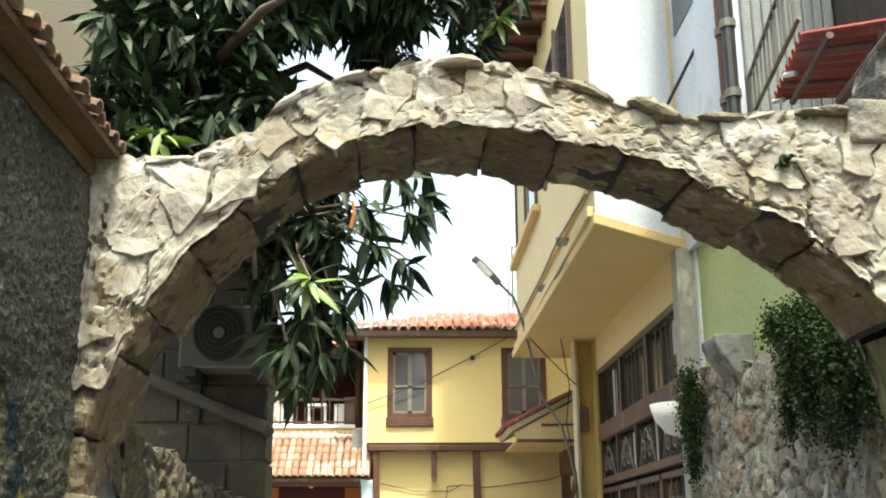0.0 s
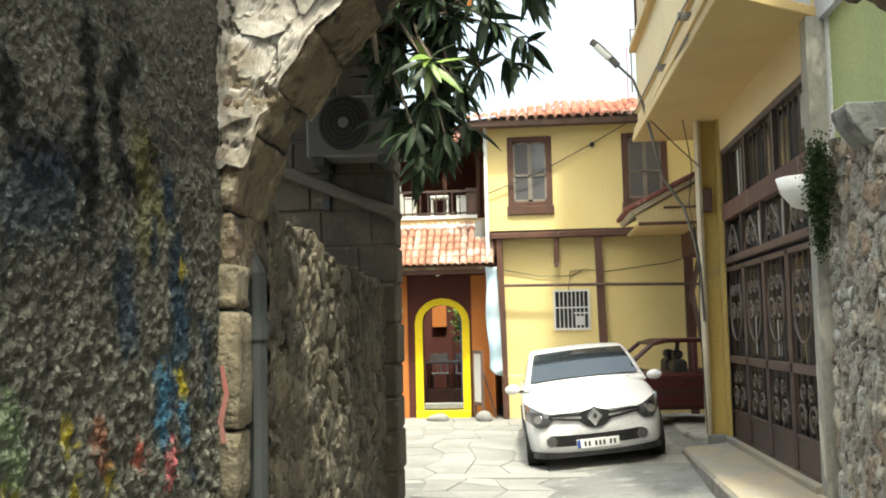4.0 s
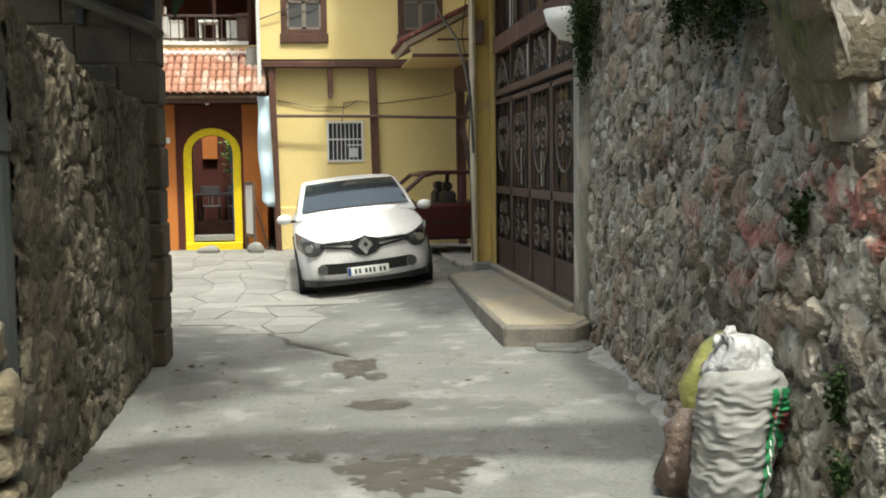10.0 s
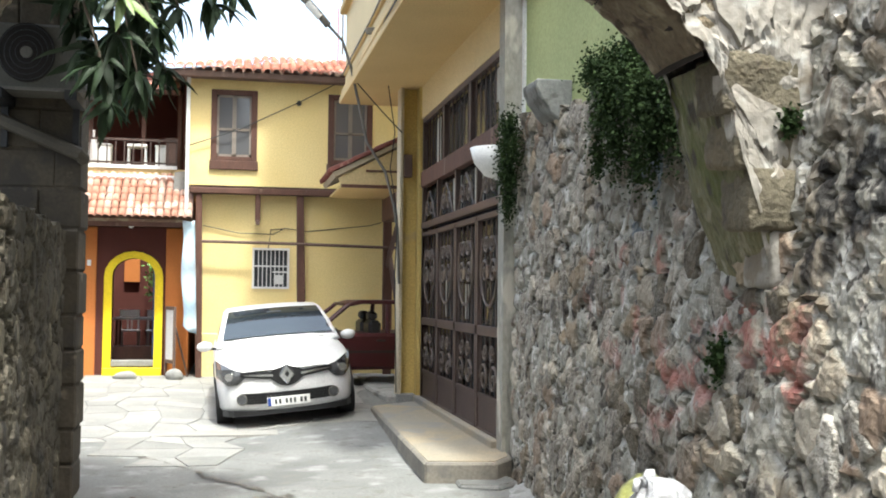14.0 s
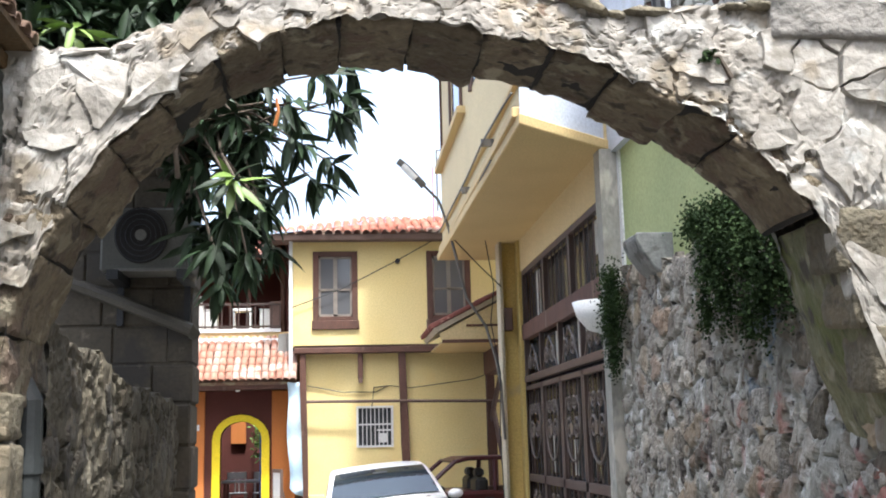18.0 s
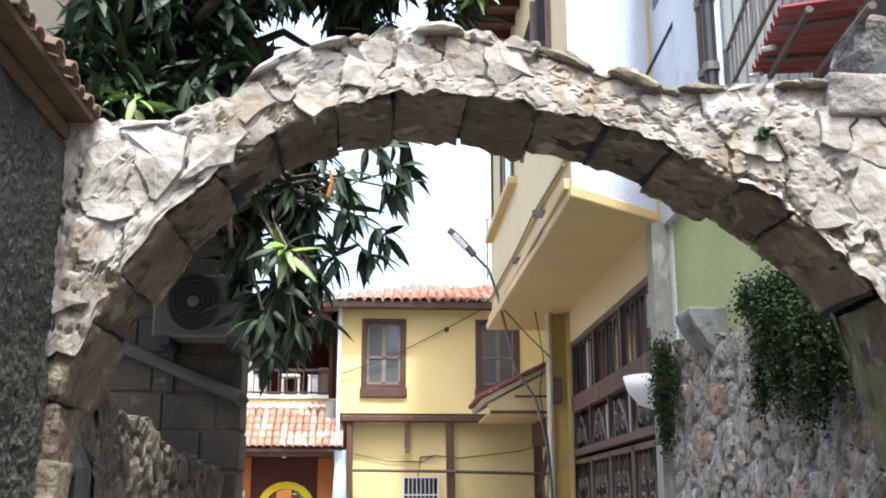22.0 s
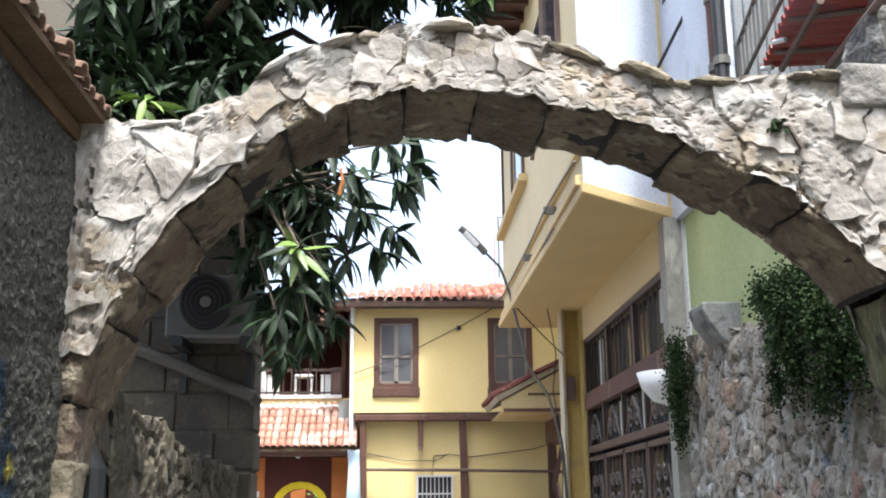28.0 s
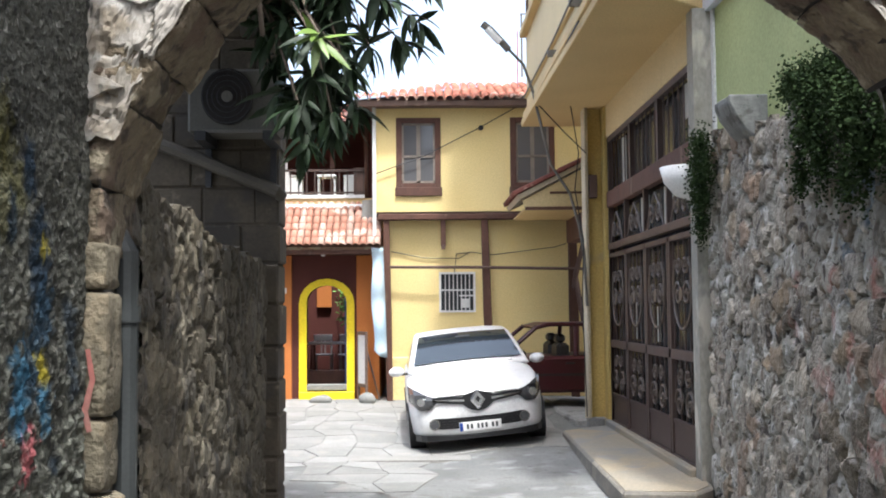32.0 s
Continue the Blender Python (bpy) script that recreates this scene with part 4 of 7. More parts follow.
gate_house = thing("gate_house", "cream rendered house with a projecting bay over the lane", "house", (0, 0, 0), kind="structure")
part("wall", boxes((GX + 0.12, 9.0, 9.98, 14.5, 4.1, 9.0), (GX + 0.1, 9.0, 14.5, 16.6, -0.1, 9.0), (GX + 1.2, 9.0, 9.98, 14.5, -0.1, 4.1)), M_CREAM, gate_house)
part("lintel_wall", boxes((GX - 0.04, GX + 0.14, 9.98, 16.6, 4.11, 4.62)), M_CREAM, gate_house)
part("gate_reveal", boxes((GX - 0.08, GX + 0.5, 9.76, 9.975, 0.0, 4.55)), mat("weathered_grey_render", (0.36, 0.345, 0.30), (0.27, 0.26, 0.225), 3, 0.9, 0.5, 35, stain=(0.46, 0.43, 0.36), stain_scale=4, stain_at=0.56, stretch=(1, 1, 0.5)), gate_house, "worn pale grey render strip beside the gate")
M_OCHRE = mat("yellow_ochre_paint", (0.62, 0.46, 0.15), (0.54, 0.40, 0.13), 1.4, 0.75, 0.2, 40, stain=(0.42, 0.33, 0.15), stain_scale=2, stain_at=0.6)
part("pilaster", boxes((2.355, GX + 0.1, 14.72, 15.1, 0, 4.6)), M_OCHRE, gate_house, "ochre plaster pilaster")
part("pilaster_strip", boxes((2.305, 2.353, 14.6, 14.9, 0.0, 4.6), bevel=0.008), mat("chalky_edge_render", (0.62, 0.54, 0.38), (0.5, 0.43, 0.3), 3, 0.9, 0.4, 40), gate_house, "worn whitish edge of the pilaster")
part("pilaster_strip", boxes((2.555, GX + 0.05, 14.5, 14.72, 0.18, 4.6), bevel=0.008), M_OCHRE, gate_house)
part("pilaster_base", boxes((2.30, 2.55, 14.52, 14.74, 0, 0.27), bevel=0.01), M_FLAG, gate_house)
part("meter_box", boxes((2.36, 2.48, 14.6, 14.72, 3.3, 3.62), bevel=0.01), M_WOODG, gate_house)
# projecting bay
bay = [(1.68, 9.08), (2.80, 9.98), (2.9, 16.0), (1.66, 16.0)]
part("bay_wall", prism(bay, 4.66, 8.2, 'z'), M_CREAM, gate_house)
M_BLUEWHITE = mat("bluish_white_render", (0.60, 0.63, 0.69), (0.53, 0.56, 0.62), 1.2, 0.8, 0.15, 40, stain=(0.42, 0.43, 0.44), stain_scale=1.5, stain_at=0.62)
part("bay_soffit", prism([(1.64, 9.0), (2.85, 9.98), (2.9, 16.1), (1.58, 16.1)], 4.56, 4.665, 'z', bevel=0.01), M_CREAM_D, gate_house, "tan painted soffit of the bay")
# end face of the bay in white render
dirv = (Vector((2.80, 9.98, 0)) - Vector((1.68, 9.08, 0))).normalized()
nrm = Vector((dirv.y, -dirv.x, 0))
p0, p1 = Vector((1.66, 9.07, 0)) + nrm * 0.01, Vector((2.62, 9.84, 0)) + nrm * 0.01
bm = bmesh.new()
lo = [bm.verts.new((p.x, p.y, 4.67)) for p in (p0, p1, p1 - nrm * 0.008, p0 - nrm * 0.008)]
hi = [bm.verts.new((v.co.x, v.co.y, 8.2)) for v in lo]
bm.faces.new(lo[::-1]), bm.faces.new(hi)
for k in range(4):
    bm.faces.new((lo[k], lo[(k + 1) % 4], hi[(k + 1) % 4], hi[k]))
part("bay_end", bm, M_BLUEWHITE, gate_house, "whitewashed end wall of the bay")
for z0, z1, x in ((4.66, 4.76, 1.60), (4.98, 5.04, 1.63), (5.92, 6.02, 1.56)):
    part("string_course", boxes((x, 1.69, 9.12 if z0 < 5.5 else 12.9, 16.02, z0, z1), bevel=0.01), M_CREAM_D, gate_house)
for y0, y1 in ((10.1, 12.2), (13.2, 15.6)):
    w = part("bay_window", boxes((1.665, 1.685, y0, y1, 6.02, 7.5)), M_GLASS, gate_house)
    for a, b in ((y0 - 0.08, y0), (y1, y1 + 0.08), ((y0 + y1) / 2 - 0.04, (y0 + y1) / 2 + 0.04)):
        part("frame", boxes((1.63, 1.69, a, b, 5.98, 7.55)), M_WOODG, w)
# eaves far up
part("eaves_soffit", boxes((0.98, 2.9, 11.7, 17.0, 8.2, 8.26)), M_WOOD, gate_house)
for k in range(11):
    part("rafter", boxes((0.98, 2.9, 11.8 + k * 0.48, 11.88 + k * 0.48, 8.08, 8.2)), M_WOOD, gate_house)
part("eaves_tiles", boxes((0.9, 3.0, 11.65, 17.05, 8.26, 8.36)), M_OLDTILE, gate_house)

# iron gate
def scroll(cy, cz, r, turns=1.6, flip=1, up=1):
    return [(0, cy + flip * r * (1 - t / 26 * 0.85) * math.cos(turns * 2 * math.pi * t / 26), cz + up * r * (1 - t / 26 * 0.85) * math.sin(turns * 2 * math.pi * t / 26)) for t in range(27)]


gate = thing("iron_gate", "dark brown wrought iron gate with scrollwork, glazed behind", "gate", (GX, 9.98, 0.18))
Y0, Y1 = 0.02, 4.5
part("gate_frame", boxes((-0.03, 0.04, Y0, Y0 + 0.07, 0, 3.93), (-0.03, 0.04, Y1 - 0.07, Y1, 0, 3.93), (-0.03, 0.04, Y0, Y1, 3.86, 3.93)), M_IRON, gate)
part("transom_beam", boxes((-0.05, 0.05, Y0, Y1, 2.96, 3.18), bevel=0.008), M_WOOD, gate)
part("transom_beam", boxes((-0.04, 0.04, Y0, Y1, 2.38, 2.47), bevel=0.008), M_IRON, gate)
M_GATEGLASS = glass_mat("dusty_gate_glass", (0.07, 0.07, 0.068), 0.12)
part("backing_glass", boxes((0.10, 0.115, Y0, Y1, 0.3, 3.88)), M_GATEGLASS, gate, "dark glass behind the ironwork")
wl_ = (Y1 - Y0) / 4
for k in range(4):
    y = Y0 + k * wl_
    leaf = part("gate_leaf", boxes((-0.03, 0.03, y + 0.01, y + 0.07, 0.02, 2.33), (-0.03, 0.03, y + wl_ - 0.07, y + wl_ - 0.01, 0.02, 2.33), (-0.03, 0.03, y + 0.01, y + wl_ - 0.01, 2.27, 2.33),
                                   (-0.03, 0.03, y + 0.01, y + wl_ - 0.01, 1.06, 1.16), (-0.03, 0.03, y + 0.01, y + wl_ - 0.01, 0.02, 0.09), bevel=0.006), M_IRON, gate)
    part("kick_panel", boxes((-0.012, 0.012, y + 0.07, y + wl_ - 0.07, 0.09, 0.42), (-0.02, 0.02, y + 0.05, y + wl_ - 0.05, 0.40, 0.45), bevel=0.004), M_IRON, leaf)
    for j in range(5):
        yy = y + 0.13 + (wl_ - 0.26) * j / 4
        part("bar", boxes((-0.007, 0.007, yy - 0.008, yy + 0.008, 0.42, 2.28)), M_IRON, leaf)
    c = y + wl_ / 2
    oval = [(-0.02, c + 0.36 * math.sin(math.pi * t / 12), 1.78 - 0.36 * math.cos(math.pi * t / 12) * 1.15) for t in range(-9, 10)]
    part("oval", rod(oval, 0.018, 6), M_SCROLL, leaf)
    for f in (-1, 1):
        part("scroll", rod([(-0.022, *p[1:]) for p in scroll(c + f * 0.17, 1.72, 0.14, 1.5, f, 1)], 0.016, 6), M_SCROLL, leaf)
        part("scroll", rod([(-0.022, *p[1:]) for p in scroll(c + f * 0.12, 2.02, 0.10, 1.4, f, -1)], 0.015, 6), M_SCROLL, leaf)
        part("scroll", rod([(-0.022, *p[1:]) for p in scroll(c + f * 0.2, 0.62, 0.16, 1.5, f, 1)], 0.016, 6), M_SCROLL, leaf)
        part("scroll", rod([(-0.022, *p[1:]) for p in scroll(c + f * 0.14, 0.9, 0.10, 1.4, f, -1)], 0.015, 6), M_SCROLL, leaf)
        part("scroll", rod([(-0.022, *p[1:]) for p in scroll(c + f * 0.16, 2.62, 0.13, 1.5, f, 1)], 0.015, 6), M_SCROLL, leaf)
        part("scroll", rod([(-0.022, c + f * 0.42, 2.45), (-0.022, c + f * 0.2, 2.72), (-0.022, c, 2.86)], 0.014, 6), M_SCROLL, leaf)
    part("rosette", prism([(c + 0.07 * math.cos(a * math.pi / 6), 1.72 + 0.07 * math.sin(a * math.pi / 6)) for a in range(12)], -0.045, -0.015, 'x'), M_SCROLL, leaf, "round cast boss")
    part("mullion", boxes((-0.03, 0.03, y - 0.025, y + 0.03, 2.47, 2.96)), M_IRON, gate)
for k in range(3):
    y = Y0 + k * (Y1 - Y0) / 3
    part("upper_mullion", boxes((-0.03, 0.03, y - 0.04, y + 0.05, 3.18, 3.88)), M_IRON, gate)
    for j in range(1, 7):
        yy = y + (Y1 - Y0) / 3 * j / 7
        part("bar", boxes((-0.007, 0.007, yy - 0.008, yy + 0.008, 3.18, 3.88)), M_IRON, gate)
# pale panels added for the light and reflections glimpsed behind the ironwork
M_GLINT = mat("pale_curtain", (0.6, 0.58, 0.5), (0.45, 0.43, 0.38), 2, 0.9, 0.1)
for y0, y1, z0, z1 in ((0.2, 0.75, 3.5, 3.85), (3.75, 4.0, 3.22, 3.85), (1.3, 1.42, 1.2, 1.7), (3.2, 3.32, 1.2, 1.7), (1.5, 1.62, 0.5, 0.95), (1.3, 1.7, 2.5, 2.92), (0.35, 0.6, 2.5, 2.92), (0.42, 0.55, 1.2, 1.75), (2.0, 2.15, 1.2, 1.6), (0.45, 0.55, 0.5, 1.0), (2.45, 2.9, 2.5, 2.92)):
    part("pale_curtain", boxes((0.08, 0.09, y0, y1, z0, z1)), M_GLINT, gate)

step = thing("door_step", "worn concrete doorstep with an ochre tiled top", "step", (0, 0, 0), kind="structure")
top = [(1.73, 9.3), (2.36, 9.2), (2.58, 9.5), (2.66, 9.98), (2.66, 14.6), (1.84, 13.9)]
M_STEPSIDE = mat("worn_step_concrete", (0.27, 0.245, 0.20), (0.19, 0.175, 0.15), 3, 0.9, 0.6, 35, stain=(0.15, 0.14, 0.125), stain_scale=4, stain_at=0.56)
part("step_body", prism(top, -0.05, 0.18, 'z', bevel=0.02), M_STEPSIDE, step)
M_STEPTOP = mat("ochre_step_top", (0.36, 0.29, 0.19), (0.27, 0.245, 0.2), 1.2, 0.85, 0.5, 40, stain=(0.22, 0.21, 0.19), stain_scale=1.6, stain_at=0.52)
part("step_top", prism([(1.765, 9.36), (2.35, 9.26), (2.55, 9.55), (2.63, 10.0), (2.63, 14.5), (1.87, 13.86)], 0.178, 0.19, 'z', bevel=0.004), M_STEPTOP, step)
part("step_toe", prism([(1.98, 9.02), (2.3, 8.86), (2.55, 9.1), (2.5, 9.5), (2.0, 9.3)], -0.05, 0.035, 'z', bevel=0.02), M_CONCRETE, step)
part("gate_threshold", boxes((GX - 0.13, GX - 0.036, 9.99, 14.48, 0.17, 0.262), bevel=0.012), M_STEPTOP, step)
bm = prism([(2.16, 14.75), (2.9, 14.75), (2.9, 19.0), (2.1, 19.0), (2.12, 17.2), (2.05, 16.1)], -0.1, 0.24, 'z', bevel=0.03)
bmesh.ops.subdivide_edges(bm, edges=[e for e in bm.edges if e.calc_length() > 0.3], cuts=7, use_grid_fill=True)
for v in bm.verts:
    v.co += Vector((noise.noise(v.co * 3), 0, noise.noise(v.co * 4 + Vector((5, 0, 0))))) * 0.03
structure("kerb", bm, mat("broken_pale_concrete", (0.38, 0.37, 0.345), (0.26, 0.255, 0.24), 3, 0.9, 0.7, 30, stain=(0.17, 0.165, 0.155), stain_scale=3, stain_at=0.58), "raised broken concrete pavement beside the parked cars", "kerb")

lamp = thing("wall_lamp", "white half-bowl wall lamp beside the gate", "lamp", (2.45, 9.8, 3.06))
bm = bmesh.new()
prof = [(0.0, -0.31), (0.14, -0.26), (0.24, -0.14), (0.28, 0.0), (0.265, 0.0)]
rings = []
for r, z in prof:
    rings.append([bm.verts.new((-r * math.sin(math.pi * k / 12) + 0.06, r * math.cos(math.pi * k / 12), z)) for k in range(13)])
for a, b in zip(rings, rings[1:]):
    for k in range(12):
        try:
            bm.faces.new((a[k], a[k + 1], b[k + 1], b[k]))
        except ValueError:
            pass
bmesh.ops.remove_doubles(bm, verts=bm.verts, dist=0.0005)
part("bowl", bm, M_WHITE, lamp, smooth=True)
part("lid", prism([(0.06 - 0.27 * math.sin(math.pi * k / 12), 0.27 * math.cos(math.pi * k / 12)) for k in range(13)], -0.012, 0.0, 'z'), M_WHITE, lamp)
part("back_plate", boxes((0.05, 0.1, -0.2, 0.2, -0.25, 0.0)), M_WHITE, lamp)

# ---- green and white house above the rubble wall ----
green = thing("green_house", "house wall painted green below and white above", "house", (0, 0, 0), kind="structure")
GRX = 2.74
part("green_wall", boxes((GRX, 9.0, 6.15, 9.76, 2.2, 4.24), (GRX, 9.0, 7.3, 9.76, 4.24, 4.52)), M_GREEN, green)
part("white_wall", boxes((GRX - 0.07, 9.0, 7.9, 9.9, 4.52, 9.0)), M_BLUEWHITE, green)
part("corner_strip", boxes((GRX - 0.02, GRX + 0.1, 9.68, 9.8, 2.4, 4.6)), M_OFFWHITE, green)
# the dark under the awning is put into this wall's colour
part("set_back_wall", boxes((3.5, 9.0, 4.0, 7.9, 4.2, 9.0)), mat("shaded_boards", (0.055, 0.045, 0.038), (0.032, 0.027, 0.024), 3, 0.85, 0.4, stretch=(1, 8, 1)), green)
# corrugated cladding, the shade on it put into a darker grey
M_CLAD = mat("shaded_grey_cladding", (0.25, 0.265, 0.265), (0.2, 0.21, 0.21), 2, 0.6, 0.2)
for k in range(9):
    part("cladding_strip", boxes((2.72 + k * 0.085, 2.80 + k * 0.085, 7.84, 7.9, 4.52, 9.0), bevel=0.012), M_CLAD, green)
part("high_window", boxes((GRX - 0.08, GRX - 0.04, 9.0, 9.7, 6.75, 7.6)), M_GLASS, green)
part("terrace", boxes((2.7, 3.5, 4.95, 7.9, 4.1, 4.25)), M_CONCRETE, green)
for y, m_ in ((7.92, M_METALDK), (8.06, M_WOOD)):
    pp = thing("drain_pipe", "dark drain pipe on the white wall" if m_ is M_METALDK else "brown drain pipe on the white wall", "pipe", (GRX - 0.12, y, 4.3))
    part("tube", rod([(0, 0, 0), (0, 0, 4)], 0.055, 10), m_, pp)
    for z in (1.0, 1.62, 2.3):
        part("collar", rod([(0, 0, z), (0, 0, z + 0.07)], 0.068, 10), M_PIPE_L, pp)
rail = thing("stair_railing", "white iron stair railing up against the house", "railing", (2.70, 7.75, 5.12))
part("top_rail", rod([(0, 0.0, 0.28), (0, -1.1, 0.72)], 0.018, 6), M_PIPE_L, rail)
part("bottom_rail", rod([(0, 0.0, -0.05), (0, -1.1, 0.22)], 0.018, 6), M_PIPE_L, rail)
for k in range(12):
    y = -0.02 - k * 0.09
    part("baluster", rod([(0, y, -0.05 - y * 0.245), (0, y, 0.28 - y * 0.4)], 0.01, 6), M_PIPE_L, rail)
part("newel", boxes((-0.02, 0.02, 0.0, 0.04, -0.95, 0.3)), M_PIPE_L, rail)
# corrugated red awning
M_RED = mat("red_sheet_metal", (0.30, 0.035, 0.02), (0.22, 0.03, 0.02), 3, 0.55, 0.2, 40, stain=(0.3, 0.14, 0.1), stain_scale=3, stain_at=0.62)
awning = thing("awning", "red corrugated metal awning on iron struts", "awning", (3.05, 7.0, 4.25))
qa, qb, qc, qd = (Vector(p) - Vector((3.05, 7.0, 4.25)) for p in ((2.9, 7.81, 5.23), (2.55, 6.26, 5.04), (2.75, 5.5, 4.74), (3.2, 7.28, 5.02)))
bm = bmesh.new()
prev = None
for k in range(40):
    u = k / 39
    a_, d_ = qa.lerp(qb, u), qd.lerp(qc, u)
    o_ = Vector((0, 0, 0.022 * (1 if k % 4 < 2 else -1)))
    ends = 0.06 * (k % 4 < 2)
    cur = [bm.verts.new(a_.lerp(d_, -ends * 0.3) + o_), bm.verts.new(a_.lerp(d_, 0.5) + o_), bm.verts.new(d_ + o_)]
    if prev:
        for j in range(2):
            bm.faces.new((prev[j], cur[j], cur[j + 1], prev[j + 1]))
    prev = cur
part("sheet", bm, M_RED, awning)
for foot, head in (((2.75, 7.04, 4.88), (2.6, 5.97, 4.86)), ((2.8, 6.4, 4.61), (2.66, 5.31, 4.55))):
    part("strut", rod([Vector(foot) - awning.location, Vector(head) - awning.location], 0.026, 6), M_WOODG, awning)
for u in (0.35, 0.8):
    part("rafter", rod([qa.lerp(qb, u) + Vector((0.03, 0, -0.05)), qd.lerp(qc, u) + Vector((0, 0, -0.05))], 0.02, 6), M_WOODG, awning)
for u in (0.08, 0.5):
    part("clip", rod([qa.lerp(qb, u) + Vector((0, 0.04, -0.03)), qa.lerp(qb, u).lerp(qd.lerp(qc, u), 0.14) + Vector((0, 0, -0.035))], 0.02, 6), M_OFFWHITE, awning, "white edge clip")
cable = thing("cable", "black cable slung between the houses", "cable", (2.7, 9.0, 5.8))
part("wire", rod([(-0.28, 0.2, 0.0), (-0.05, 0.1, 0.45), (0.25, 0, 1.05), (0.6, -0.1, 1.75)], 0.016, 6), M_BLACK, cable)
# carved ledge stone on the rubble wall
ledge = thing("ledge_stone", "grey carved corbel stone set in the rubble wall", "stone", (2.63, 8.3, 3.40), kind="structure")
bm = prism([(-0.2, 0.03), (-0.2, -0.03), (-0.16, -0.12), (-0.07, -0.24), (0.08, -0.36), (0.6, -0.37), (0.6, 0.06)], 0.0, 0.4, 'y', bevel=0.012)
bmesh.ops.subdivide_edges(bm, edges=[e for e in bm.edges if e.calc_length() > 0.1], cuts=4, use_grid_fill=True)
for v in bm.verts:
    v.co += Vector((noise.noise(v.co * 7), noise.noise(v.co * 8 + Vector((4, 0, 0))), noise.noise(v.co * 9))) * 0.010
part("corbel", bm, mat("grey_carved_stone", (0.27, 0.275, 0.26), (0.18, 0.185, 0.175), 5, 0.9, 0.7, 30, stain=(0.11, 0.11, 0.10), stain_scale=6, stain_at=0.57), ledge)
# rough stone post on the wall, beside the awning
post = thing("stone_post", "rough grey stone post built of rubble on the wall", "post", (2.9, 5.7, 3.0), kind="structure")
bm = boxes((-0.24, 0.3, -0.2, 0.2, 0, 1.6), bevel=0.06)
bmesh.ops.subdivide_edges(bm, edges=[e for e in bm.edges if e.calc_length() > 0.3], cuts=9, use_grid_fill=True)
for v in bm.verts:
    n_ = noise.cell_vector(v.co * 6) - Vector((0.5, 0.5, 0.5))
    v.co += Vector((noise.noise(v.co * 3), noise.noise(v.co * 4 + Vector((4, 0, 0))), noise.noise(v.co * 5))) * 0.05 + n_ * 0.03
part("shaft", bm, mat("dark_field_stone", (0.15, 0.145, 0.13), (0.07, 0.066, 0.06), 9, 0.95, 1.0, 24, stain=(0.24, 0.23, 0.21), stain_scale=7, stain_at=0.58, depth=0.03), post)
rocks = thing("wall_head_stone", "loose pale stones on the head of the wall", "stone", (2.75, 5.75, 3.1), kind="structure")
bm = blob_stone(random.Random(2), 0.5)
bmesh.ops.scale(bm, vec=(0.5, 0.5, 0.6), verts=bm.verts)
part("stone", bm, M_PLASTER, rocks, smooth=True).matrix_basis = pose(0, 0, 0.1, 0, 0, -60)

bay_cable = thing("cable", "pale cables clipped along the side of the bay", "cable", (1.55, 9.1, 5.0))
part("wire", rod([(0.06, 0.05, -0.1), (0.02, 0.4, -0.14), (0.0, 1.6, -0.12), (0.03, 3.2, -0.1), (0.0, 5.0, -0.14), (0.02, 6.5, -0.1)], 0.012, 5), M_PIPE_L, bay_cable)
part("clip", boxes((-0.01, 0.14, 3.36, 3.4, -0.24, -0.16)), M_PIPE_L, bay_cable)
part("clip", boxes((-0.01, 0.14, 1.58, 1.62, -0.16, -0.08)), M_PIPE_L, bay_cable)

# ---- yellow house across the court ----
house = thing("yellow_house", "yellow rendered timber-framed house with a jettied upper floor", "house", (0, 0, 0), kind="structure")
JY, WY = 18.4, 18.66
for d in ((-0.52, 0.38, WY, WY + 0.25, 0, 3.42), (0.96, 3.4, WY, WY + 0.25, 0, 3.42), (0.38, 0.96, WY, WY + 0.25, 0, 1.75), (0.38, 0.96, WY, WY + 0.25, 2.40, 3.42), (3.15, 3.4, WY + 0.25, 26, 0, 3.42),
          (-0.52, -0.3, WY + 0.25, 26, 0, 3.42)):
    part("lower_wall", boxes(d), M_YELLOW, house)
part("plinth", boxes((-0.50, 3.3, WY - 0.05, WY - 0.003, 0.1, 0.95), bevel=0.02), M_YELLOW, house)
M_SASH = mat("faded_sash_paint", (0.30, 0.26, 0.22), (0.22, 0.185, 0.155), 5, 0.8, 0.3, 50)
WINS = [(-0.36, 0.36, 3.93, 5.1), (1.64, 2.36, 3.93, 5.1)]
xs_ = [-0.76, -0.36, 0.36, 1.64, 2.36, 3.3]
up = [(a, b, JY, JY + 0.2, 3.48, 5.42) for a, b in zip(xs_, xs_[1:]) if (a, b) not in ((-0.36, 0.36), (1.64, 2.36))]
for a, b, c, d in WINS:
    up += [(a, b, JY, JY + 0.2, 3.48, c), (a, b, JY, JY + 0.2, d, 5.42)]
for d in up + [(-0.76, -0.56, JY + 0.2, 26, 3.48, 5.42), (3.1, 3.3, JY + 0.2, 26, 3.48, 5.42)]:
    part("upper_wall", boxes(d), M_YELLOW, house)
part("room_back", boxes((-0.5, 3.1, JY + 1.2, JY + 1.3, 3.5, 5.4), (0.2, 1.2, WY + 0.6, WY + 0.65, 1.5, 2.6)), M_DARK, house)
part("jetty_floor", boxes((-0.72, 3.3, JY + 0.02, WY + 0.2, 3.43, 3.478)), M_WOODG, house)
for a, b, c, d in WINS:
